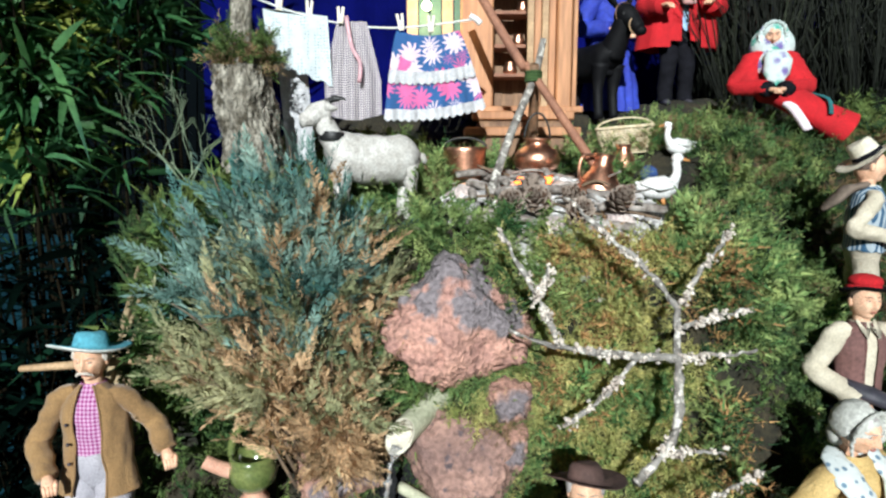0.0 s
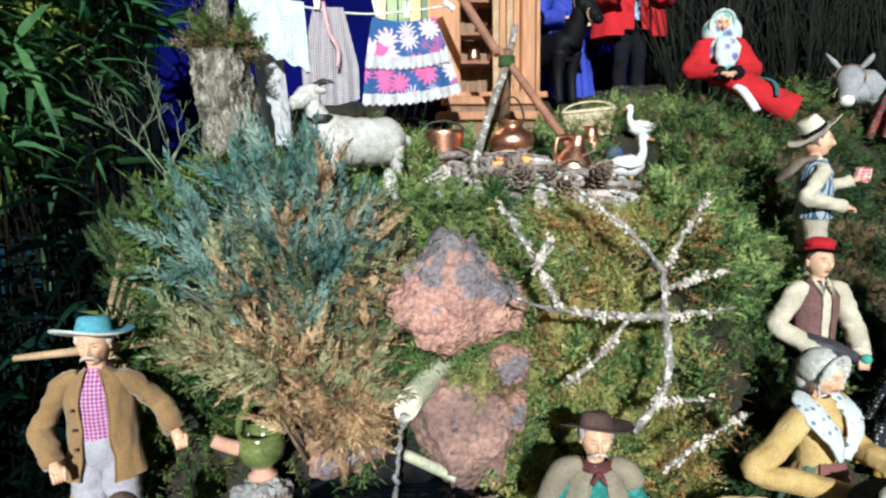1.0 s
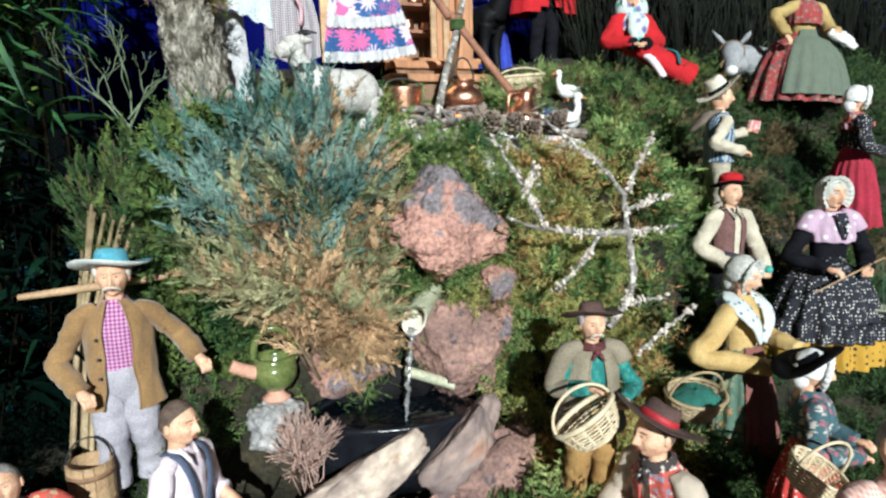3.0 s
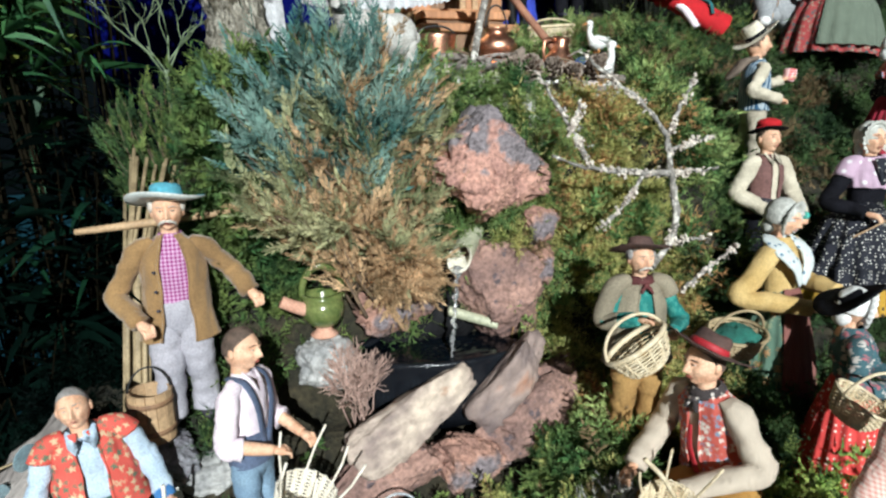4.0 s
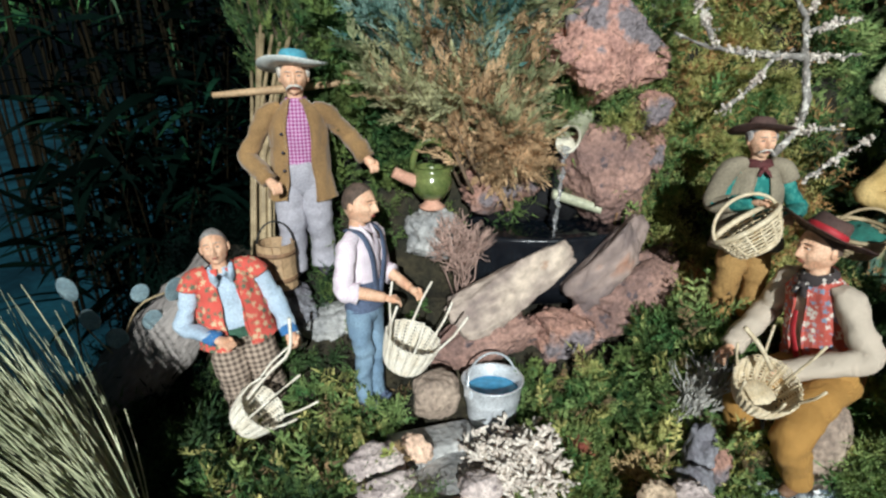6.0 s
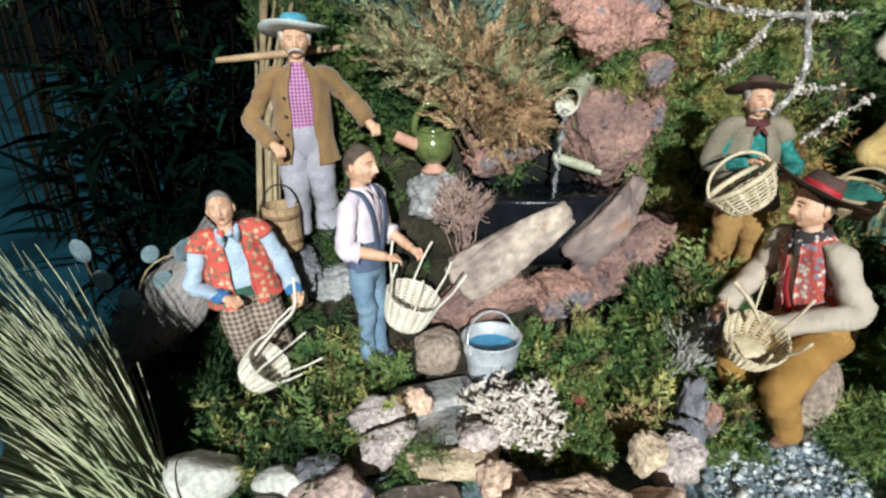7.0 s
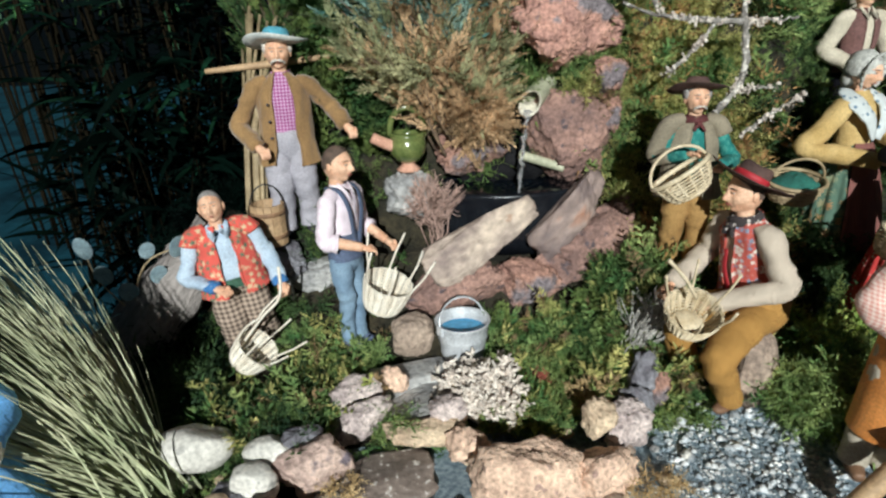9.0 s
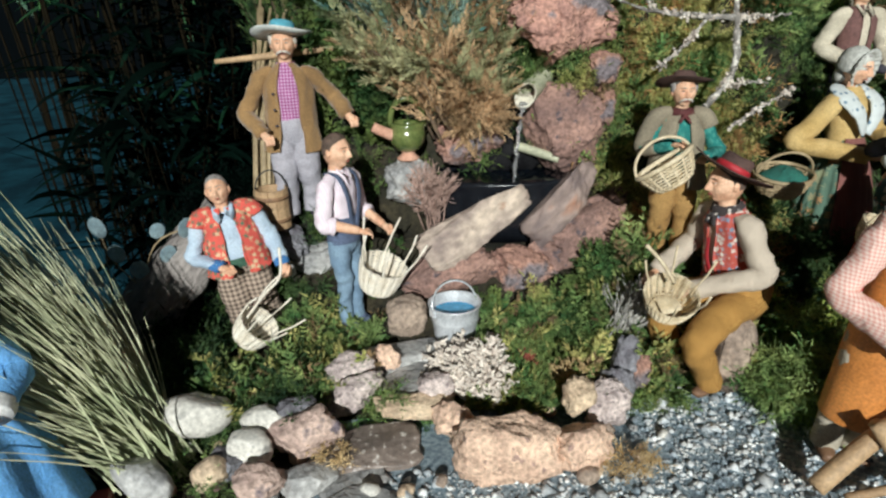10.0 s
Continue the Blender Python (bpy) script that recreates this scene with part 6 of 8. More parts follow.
# ---- animals: each one plain mesh ----
def creatures():
    d = Build()
    o = d.limb([(-0.085, 0, 0.088), (-0.06, 0, 0.092), (0.0, 0, 0.086), (0.07, 0, 0.090), (0.095, 0, 0.080)], [0.018, 0.034, 0.037, 0.036, 0.014], WHITE_COAT, 14, 5)
    d.limb([(-0.065, 0, 0.10), (-0.085, 0, 0.125), (-0.098, 0, 0.142)], [0.024, 0.019, 0.016], WHITE_COAT, 10, 4)
    d.limb([(-0.088, 0, 0.152), (-0.115, -0.004, 0.146), (-0.138, -0.006, 0.136)], [0.019, 0.015, 0.008], WHITE_COAT, 10, 4)
    d.limb([(0.09, 0, 0.088), (0.108, 0, 0.092), (0.118, 0, 0.086)], [0.010, 0.008, 0.004], WHITE_COAT, 8, 3)
    for x, y in ((-0.06, -0.016), (-0.06, 0.016), (0.075, -0.016), (0.075, 0.016)):
        d.limb([(x, y, 0.08), (x + 0.004, y, 0.045), (x, y, 0.0)], [0.019, 0.011, 0.009], WHITE_COAT, 9, 4)
    for s in (-1, 1):
        d.limb([(-0.092, s * 0.014, 0.158), (-0.078, s * 0.034, 0.153)], [0.008, 0.003], WHITE_COAT, 7, 3)
        d.limb([(-0.090, s * 0.008, 0.164), (-0.074, s * 0.012, 0.172), (-0.058, s * 0.02, 0.170)], [0.005, 0.004, 0.0015], IRON, 7, 3)
    d.wrinkle(o, 0.004, 90)
    d.lathe([(0.024, -0.006), (0.026, 0.0), (0.024, 0.006)], IRON, 16, (-0.078, 0, 0.118))
    solo("goat_figurine", d, "white goat figurine with a dark collar on the moss", "figurine", pose(-0.118, 0.985, 0.632, 0, 2, 24) @ Matrix.Diagonal((0.80, 1.0, 1.06, 1)))

    def duck(label, x, y, z, turn, big):
        q = Build()
        q.m = Matrix.Scale(big, 4)
        q.limb([(-0.040, 0, 0.024), (-0.02, 0, 0.022), (0.006, 0, 0.022), (0.026, 0, 0.026)], [0.004, 0.017, 0.020, 0.010], WHITE_GLAZE, 12, 5)
        q.limb([(0.020, 0, 0.026), (0.029, 0, 0.045), (0.026, 0, 0.064)], [0.010, 0.0065, 0.0065], WHITE_GLAZE, 10, 4)
        q.ball((0.029, 0, 0.069), (0.010, 0.008, 0.008), WHITE_GLAZE, 10, 7)
        q.limb([(0.037, 0, 0.068), (0.045, 0, 0.066), (0.051, 0, 0.065)], [0.004, 0.003, 0.0015], ORANGE, 8, 3, 0.6)
        for s in (-1, 1):
            q.limb([(0.014, s * 0.017, 0.028), (-0.012, s * 0.020, 0.026), (-0.038, s * 0.008, 0.030)], [0.006, 0.010, 0.002], WHITE_GLAZE, 8, 3, 0.5)
            q.tube([(0.002, s * 0.007, 0.006), (0.004, s * 0.007, -0.004)], [0.003, 0.004], ORANGE, 6)
        solo("duck_figurine", q, label, "figurine", pose(x, y, z, 0, 0, turn), "white ducks")

    duck("small white duck figurine with head turned aside", 0.484, 1.285, zat(0.484, 1.285) + 0.006, 190, 0.92)
    duck("small white duck figurine resting by the fire", 0.386, 1.105, zat(0.386, 1.105) + 0.009, 12, 1.12)

    def donkey(label, coat, at, muzzle, big=1.0, drop=0.0, aside=0.0, foot=0.0):
        q = Build()
        q.m = Matrix.Scale(big, 4)
        q.limb([(0.13, 0, 0.20), (0.10, 0, 0.21), (0.0, 0, 0.20), (-0.11, 0, 0.21), (-0.14, 0, 0.20)], [0.03, 0.062, 0.066, 0.062, 0.03], coat, 14, 5)
        q.limb([(-0.11, 0, 0.22), (-0.15, 0, 0.28 - drop * 0.7), (-0.175, 0, 0.33 - drop)], [0.05, 0.038, 0.034], coat, 12, 4)
        for sd in (-1, 1):
            for x in (-0.10, 0.10):
                q.limb([(x, sd * 0.035, 0.19), (x + 0.01, sd * 0.035, (0.20 + foot) / 2), (x, sd * 0.035, foot)], [0.034, 0.018, 0.016], coat, 9, 4)
        # the head turns about the top of the neck
        q.m = q.m @ pose(-0.165, 0, 0.345 - drop, 0, 0, aside) @ pose(0.165, 0, -0.345)
        q.limb([(-0.158, 0, 0.352), (-0.185, -0.001, 0.335), (-0.212, -0.003, 0.310), (-0.238, -0.004, 0.284)], [0.034, 0.036, 0.027, 0.021], coat, 14, 5)
        q.ball((-0.243, -0.004, 0.278), (0.021, 0.021, 0.017), muzzle, 12, 8)
        for sd in (-1, 1):
            q.limb([(-0.155, sd * 0.020, 0.368), (-0.146, sd * 0.044, 0.396), (-0.136, sd * 0.066, 0.424)], [0.010, 0.015, 0.003], coat, 10, 5, 0.6)
            q.ball((-0.196, sd * 0.029, 0.338), (0.006, 0.004, 0.006), IRON, 8, 5)
            q.ball((-0.258, sd * 0.009, 0.282), (0.003, 0.003, 0.003), IRON, 6, 4)
        q.tube([(-0.224, 0.028 * math.sin(a), 0.297 + 0.026 * math.cos(a)) for a in np.linspace(0, 2 * math.pi, 16)], 0.0022, WOOD_PALE, 6, caps=False)
        q.tube([(-0.170, 0.040 * math.sin(a), 0.345 + 0.038 * math.cos(a)) for a in np.linspace(0, 2 * math.pi, 16)], 0.0020, WOOD_DARK, 6, caps=False)
        solo("donkey_figurine", q, label, "figurine", at)

    donkey("black donkey figurine with a tan halter", BLACK_COAT, pose(0.385, 1.68, 0.83, 0, 0, 118), BLACK_COAT, 0.72)
    donkey("grey donkey figurine with a pale muzzle", GREY_COAT, pose(1.085, 1.295, 0.662, 0, 0, 8), WHITE_GLAZE, 0.78, 0.10, 38, 0.075)


# ---- upper place: shed, washing, fire ----
def shed():
    s = thing("wooden_shed", "small pine shed with open front, shelves and steps", "shed", pose(0.17, 1.56, 0.835))
    def bx(name, c, size, mat, label=""):
        q = Build()
        q.box((0, 0, 0), size, mat)
        return part(name, q, s, label, pose(*c))
    bx("post", (-0.093, -0.10, 0.19), (0.074, 0.026, 0.38), WOOD_WARM)
    bx("post", (0.105, -0.10, 0.19), (0.034, 0.030, 0.38), WOOD_WARM)
    for i in range(6):
        bx("board", (-0.24 + 0.027 * i, -0.09, 0.19), (0.025, 0.010, 0.38), GREEN_PAINT if i % 3 else WOOD_PALE, "")
    bx("floor_board", (0.02, 0.0, 0.005), (0.26, 0.24, 0.014), WOOD_WARM)
    for i in range(8):
        bx("board", (-0.10 + 0.033 * i, 0.11 + 0.004 * (i % 2), 0.19), (0.036, 0.010, 0.38), WOOD_DARK)
    for i in range(6):
        bx("board", (0.135, -0.07 + 0.033 * i, 0.19), (0.010, 0.031, 0.38), WOOD_WARM)
    for z in (0.10, 0.17, 0.25):
        bx("shelf", (-0.01, 0.06, z), (0.20, 0.07, 0.008), WOOD_RED)
    for i in range(5):
        bx("board", (0.030 + 0.0165 * i, -0.095 + 0.003 * (i % 2), 0.195), (0.0150, 0.010, 0.37), WOOD_WARM if i % 2 else WOOD_PALE)
    bx("step", (0.005, -0.16, -0.014), (0.22, 0.07, 0.018), WOOD_WARM)
    bx("step", (-0.005, -0.225, -0.052), (0.24, 0.08, 0.018), WOOD_WARM)
    bx("riser", (0.005, -0.165, -0.045), (0.20, 0.05, 0.04), WOOD_DARK)
    bx("riser", (-0.005, -0.225, -0.085), (0.20, 0.06, 0.045), WOOD_DARK)
    bx("roof", (-0.03, 0.0, 0.39), (0.44, 0.32, 0.016), WOOD_DARK)
    for x, y, z, r in ((0.0, 1.615, 0.104, 0.016), (0.05, 1.615, 0.104, 0.013), (0.02, 1.62, 0.174, 0.015), (0.06, 1.62, 0.174, 0.012), (0.03, 1.62, 0.254, 0.014)):
        q = Build()
        q.lathe([(0.0001, 0), (r, 0), (r * 1.15, r * 0.8), (r * 0.8, r * 1.7), (r * 0.9, r * 2.0), (r * 0.78, r * 1.9), (0.0001, r * 0.4)], COPPER, 16)
        solo("copper_pot", q, "small copper pot on the shed shelf", "pot", pose(x + 0.17, y, 0.835 + z), "copper pots")
    lamp = thing("lantern", "small glowing electric lantern hung on the shed front", "lamp", pose(-0.036, 1.425, 1.062))
    bulb_mat = bpy.data.materials.new("lamp_glow")
    bulb_mat.use_nodes = True
    pb = bulb_mat.node_tree.nodes["Principled BSDF"]
    pb.inputs["Emission Color"].default_value, pb.inputs["Emission Strength"].default_value = (1, 0.75, 0.45, 1), 25
    q = Build()
    q.ball((0, 0, 0), 0.010, bulb_mat, 12, 8)
    part("bulb", q, lamp).visible_shadow = False
    q = Build()
    q.lathe([(0.006, 0.010), (0.008, 0.014), (0.004, 0.026), (0.0005, 0.027)], IRON, 12)
    part("cap", q, lamp)
    q = Build()
    q.limb([(0, 0, 0.026), (0, 0.012, 0.040), (0, 0.040, 0.044)], [0.0014] * 3, IRON, 6, 4)
    part("hook", q, lamp)
    li = new("lantern_light", bpy.data.lights.new("lantern_light", "POINT"))
    li.data.energy, li.data.color, li.data.shadow_soft_size = 0.5, (1.0, 0.62, 0.32), 0.012
    li.parent = lamp
    li.location = (0, -0.02, -0.015)


def sheet(nx, nz, f, mat, mats=None):
    V, F = [], []
    for j in range(nz + 1):
        for i in range(nx + 1):
            V.append(f(i / nx, j / nz))
    for j in range(nz):
        for i in range(nx):
            F.append((j * (nx + 1) + i, j * (nx + 1) + i + 1, (j + 1) * (nx + 1) + i + 1, (j + 1) * (nx + 1) + i))
    bb = Build()
    bb.add(V, F, mat)
    return bb


def peg(x, y, z, tilt=0):
    q = Build()
    for s in (-1, 1):
        q.box((s * 0.0035, 0, 0), (0.005, 0.006, 0.030), WICKER_WHITE, (0, s * 4, 0))
    q.lathe([(0.004, -0.002), (0.0045, 0.0), (0.004, 0.002)], ZINC, 10)
    solo("clothes_peg", q, "pale wooden clothes peg on the washing line", "peg", pose(x, y, z, 0, tilt, 0), "clothes pegs")


def washing():
    rod("washing_line", "white cord strung from trunk to shed", "cord", [(-0.39, 1.14, 1.030), (-0.25, 1.18, 0.985), (-0.10, 1.20, 0.968), (0.06, 1.20, 0.984)], 0.0018, WHITE_GLAZE, 6)
    rod("cord_knot", "knotted end of the white washing cord", "cord", [(0.050, 1.20, 0.990), (0.062, 1.20, 0.984), (0.070, 1.2, 0.976)], 0.006, WHITE_GLAZE, 7)
    LACE = cloth("crochet_lace", (0.58, 0.64, 0.66), (0.24, 0.31, 0.32), "dots", 0.0058)
    GING = cloth("navy_gingham", (0.06, 0.05, 0.10), (0.70, 0.64, 0.62), "check", 0.0044)
    FLOW = cloth("big_flower_print", (0.03, 0.10, 0.27), (0.64, 0.13, 0.32), "flowers", 0.038, (0.68, 0.56, 0.62), flat=True)
    FRILL = surf("white_frill", (0.62, 0.62, 0.63), (0.48, 0.48, 0.50), 90, 0.9, 0.9, fine=400)
    q = sheet(16, 14, lambda u, v: (-0.330 + 0.118 * u + 0.006 * v, 1.180 + 0.006 * math.sin(9 * u) * (0.4 + v), 1.000 - 0.015 * u - (0.094 + 0.030 * u) * v - 0.004 * math.sin(28 * u) * v), LACE)
    solo("lace_cloth", q, "white crocheted cloth pegged to the line", "cloth", Matrix())
    q = sheet(12, 10, lambda u, v: (-0.315 + 0.055 * u + 0.012 * v, 1.215 + 0.006 * math.sin(7 * u), 0.90 - 0.17 * v - 0.01 * u), FRILL)
    solo("white_towel", q, "white towel hanging low beside the trunk", "cloth", Matrix())
    ap = thing("gingham_apron", "navy and white gingham apron with a pink tie", "apron", Matrix())
    q = sheet(24, 14, lambda u, v: (-0.177 + 0.056 * (u - 0.5) + 0.050 * (u - 0.5) * min(1, v * 1.6) + 0.008, 1.19 + 0.008 * math.sin(22 * u) * (0.3 + 0.7 * v) - 0.012 * math.sin(math.pi * u) * v, 0.978 - 0.168 * v - 0.012 * math.sin(math.pi * u) * v), GING)
    panel = part("panel", q, ap)
    q = Build()
    q.limb([(-0.177, 1.176, 0.985), (-0.167, 1.172, 0.93), (-0.152, 1.168, 0.90), (-0.154, 1.168, 0.865)], [0.004] * 4, surf("pink_ribbon", (0.72, 0.42, 0.46), None, 50, 0.6, 0.1), 6, 4, 0.3)
    part("tie", q, panel, "pink ribbon tie")
    sk = thing("flowered_skirt", "blue flowered doll skirt with white lace frills", "skirt", Matrix())
    def flare(u, v):
        w = 0.058 + 0.036 * v ** 0.8
        return (-0.028 + (2 * u - 1) * w + 0.012 * v, 1.19 - 0.030 * math.sin(math.pi * u) * (0.4 + v) + 0.005 * math.sin(30 * u) * v, 0.962 - 0.145 * v + 0.02 * (u - 0.4) * v - 0.012 * math.sin(math.pi * u))
    panel = part("panel", sheet(30, 12, flare, FLOW), sk)
    def frill(v0, v1):
        def f(u, v):
            x, y, z = flare(u, v0 + (v1 - v0) * v)
            return (x, y - 0.003 - 0.003 * v - 0.002 * math.sin(60 * u), z - 0.0045 * abs(math.sin(44 * u)) * v)
        return f
    part("frill", sheet(120, 4, frill(0.46, 0.60), FRILL), panel, "white lace frill")
    part("frill", sheet(120, 4, frill(0.93, 1.05), FRILL), panel, "white lace frill")
    for x, z, t in ((-0.30, 1.010, 3), (-0.245, 0.998, 4), (-0.188, 0.987, 2), (-0.078, 0.975, -8), (-0.022, 0.972, 2)):
        peg(x, 1.183, z, t)


def trunk():
    t = thing("tree_stump", "grey lichened tree stump with moss on top", "stump", pose(-0.328, 1.12, 0.66))
    V, F, n = [], [], 90
    rings = 70
    for i in range(rings + 1):
        z = 0.225 * i / rings
        for j in range(n):
            a = 2 * math.pi * j / n
            p = Vector((math.cos(a), math.sin(a), z * 9))
            r = 0.044 + 0.012 * (1 - i / rings) ** 2 + 0.010 * noise.fractal(p * 1.7, 1, 2, 3) + 0.013 * abs(noise.fractal(Vector((p.x * 5, p.y * 5, p.z * 2.2)), 0.7, 2, 4)) + 0.002 * noise.noise(p * 14)
            V.append((r * math.cos(a) - 0.03 * i / rings, r * math.sin(a), z))
    for i in range(rings):
        for j in range(n):
            k = (j + 1) % n
            F.append((i * n + j, i * n + k, (i + 1) * n + k, (i + 1) * n + j))
    F.append(tuple(range(rings * n, rings * n + n)))
    q = Build()
    q.add(V, F, BARK)
    part("trunk", q, t)
    m = 80
    a, r = RNG.uniform(0, 6.28, m), np.sqrt(RNG.uniform(0, 1, m)) * 0.046
    P = np.stack([r * np.cos(a) - 0.03, r * np.sin(a), 0.212 + 0.045 * RNG.uniform(0, 1, m)], -1)
    v, f = scatter(MOSSES, P, np.stack([np.cos(a) * 0.8, np.sin(a) * 0.8, np.ones(m) * 0.3], -1), 0.040 * RNG.uniform(0.5, 1.2, m), 0.4)
    bulk("moss_tuft", v, f, MOSS_DRY, "dark moss and dry sprigs", "", "stuff", t)
    v, f = scatter(LACES, P + np.array([0, 0, 0.01]), np.stack([np.cos(a), np.sin(a), np.ones(m) * 0.9], -1), 0.045 * RNG.uniform(0.5, 1.2, m), 0.5)
    bulk("moss_tuft", v, f, MOSS, "green moss sprigs", "", "stuff", t)
    q = Build()
    q.limb([(-0.03, 0, 0.20), (-0.028, 0.02, 0.40), (-0.05, 0.04, 0.62)], [0.022, 0.018, 0.015], BARK, 9, 4)
    part("shoot", q, t)
    # bare shrub beside the stump
    sh = Build()
    SHRUB = surf("green_twig", (0.24, 0.30, 0.19), (0.11, 0.16, 0.09), 40, 0.8, 0.3)
    g = random.Random(5)
    def grow(p, d, ln, r, lv):
        e = p + d * ln
        sh.tube([p, (p + e) / 2 + Vector((g.gauss(0, 1), g.gauss(0, 1), g.gauss(0, 1))) * ln * 0.07, e], [r, r * 0.80, r * 0.6], SHRUB, 5)
        if lv:
            for _ in range(2):
                turn = Vector((g.gauss(0, 0.50), g.gauss(0, 0.25), g.gauss(0.10, 0.25)))
                grow(e - d * ln * g.uniform(0, 0.35), (d + turn).normalized(), ln * g.uniform(0.55, 0.80), max(r * 0.58, 0.0005), lv - 1)
    sh.tube([(0.012, -0.01, -0.60), (0.004, 0, -0.25), (0, 0, 0)], [0.0042, 0.0038, 0.0034], SHRUB, 6)
    for dx, ln in ((-0.75, 0.085), (-0.30, 0.095), (0.10, 0.10), (0.50, 0.080), (0.85, 0.065)):
        grow(Vector((0, 0, g.uniform(-0.05, 0.01))), Vector((dx, -0.05, 1)).normalized(), ln, 0.0021, 4)
    solo("bare_shrub", sh, "thin grey-green leafless shrub beside the stump", "shrub", pose(-0.472, 1.15, 0.680))


def campfire():
    tri = thing("cooking_tripod", "tripod of rough sticks tied at the top", "tripod", Matrix())
    for i, (pts, r, m) in enumerate((([(0.075, 1.04, 0.655), (0.12, 1.11, 0.77), (0.168, 1.17, 0.875), (0.185, 1.18, 0.945)], [0.008, 0.0075, 0.007, 0.006], BRANCH),
                                   ([(0.295, 1.03, 0.655), (0.235, 1.10, 0.76), (0.168, 1.165, 0.875), (0.150, 1.17, 0.90)], [0.008, 0.008, 0.0075, 0.007], WOOD_RED),
                                   ([(0.185, 1.30, 0.72), (0.175, 1.22, 0.82), (0.166, 1.16, 0.895)], [0.010, 0.010, 0.009], WOOD_DARK))):
        q = Build()
        q.limb(pts, r, m, 9, 4)
        part("leg", q, tri)
    q = Build()
    for k in range(4):
        q.tube([(0.166 + 0.014 * math.cos(a), 1.168 + 0.014 * math.sin(a), 0.868 + 0.005 * k) for a in np.linspace(0, 2 * math.pi, 14)], 0.003, MOSS_DEEP_SHADED, 5, caps=False)
    part("lashing", q, tri, "dark green twine lashing")
    rod("leaning_pole", "reddish pole leaning across the tripod", "pole", [(0.045, 1.26, 1.09), (0.10, 1.21, 0.98), (0.150, 1.17, 0.89)], 0.009, WOOD_RED)
    pot = thing("copper_cauldron", "round hanging copper cauldron over the fire", "cauldron", pose(0.175, 1.165, 0.700))
    q = Build()
    q.lathe([(0.0001, 0.0), (0.022, 0.001), (0.040, 0.012), (0.045, 0.026), (0.036, 0.042), (0.022, 0.050), (0.021, 0.058), (0.027, 0.063), (0.026, 0.064), (0.019, 0.058), (0.0001, 0.05)], COPPER, 28)
    part("body", q, pot)
    q = Build()
    q.tube([(0.024 * math.cos(a), 0, 0.060 + 0.05 * math.sin(a)) for a in np.linspace(0, math.pi, 13)], 0.002, IRON, 6)
    part("handle", q, pot, "iron bail handle")
    jug = thing("copper_jug", "dented copper jug lying by the fire", "jug", pose(0.262, 1.06, 0.650, 0, -10, 200) @ Matrix.Scale(1.05, 4))
    q = Build()
    q.lathe([(0.0001, 0.0), (0.030, 0.001), (0.038, 0.014), (0.034, 0.034), (0.018, 0.056), (0.014, 0.070), (0.018, 0.080), (0.016, 0.080), (0.012, 0.070), (0.0001, 0.06)], COPPER, 24)
    part("body", q, jug)
    q = Build()
    q.limb([(0.016, 0, 0.075), (0.040, 0, 0.070), (0.042, 0, 0.045), (0.034, 0, 0.030)], [0.003] * 4, COPPER, 7, 4)
    part("handle", q, jug)
    bk = thing("copper_bucket", "ribbed copper bucket standing by the step", "bucket", pose(0.040, 1.15, 0.672) @ Matrix.Scale(1.25, 4))
    q = Build()
    V = [(0.0001, 0), (0.026, 0), (0.0275, 0.004)]
    for i in range(8):
        V += [(0.0275 + 0.0006 * i, 0.006 + i * 0.0065), (0.0268 + 0.0006 * i, 0.009 + i * 0.0065)]
    V += [(0.033, 0.060), (0.031, 0.060), (0.026, 0.006), (0.0001, 0.006)]
    q.lathe(V, COPPER, 24)
    part("body", q, bk)
    q = Build()
    q.tube([(0.032 * math.cos(a), 0.0, 0.058 + 0.016 * math.sin(a)) for a in np.linspace(0, math.pi, 13)], 0.0018, IRON, 6)
    part("handle", q, bk)
    # stacked firewood, ash-grey
    g = random.Random(9)
    ASH = surf("ash_log", (0.46, 0.42, 0.38), (0.10, 0.075, 0.06), 50, 0.95, 0.9)
    CINDER = surf("pale_ash", (0.78, 0.76, 0.74), (0.34, 0.32, 0.31), 60, 0.95, 0.9, island=0.35)
    q = Build()
    for i in range(760):
        a, k = g.uniform(0, 2 * math.pi), math.sqrt(g.random())
        x, y = 0.175 + 0.175 * k * math.cos(a), 1.03 + 0.195 * k * math.sin(a)
        r = g.uniform(0.004, 0.013)
        o = q.ball((x, y, zat(x, y) + 0.008 + 0.012 * (1 - k) + r * 0.3), (r * g.uniform(0.8, 1.5), r, r * g.uniform(0.5, 0.9)), CINDER, 8, 5)
        q.wrinkle(o, 0.004, 160)
    solo("ash_rubble", q, "pale grey ash and charred crumbs of the fire place", "ash", Matrix(), kind="stuff")
    for i in range(20):
        a = g.uniform(0, math.pi)
        x, y = 0.17 + g.uniform(-0.13, 0.13), 1.01 + g.uniform(-0.13, 0.13)
        ln = g.uniform(0.035, 0.07)
        z = zat(x, y) + 0.018 + 0.011 * (i % 3)
        rod("firewood_log", "short ash-grey split log in the fire place", "log", [(x - ln * math.cos(a), y - ln * math.sin(a), z), (x, y, z + 0.004), (x + ln * math.cos(a), y + ln * math.sin(a), z + g.uniform(-0.008, 0.01))], [0.006, 0.0075, 0.005], ASH, 7, "firewood")
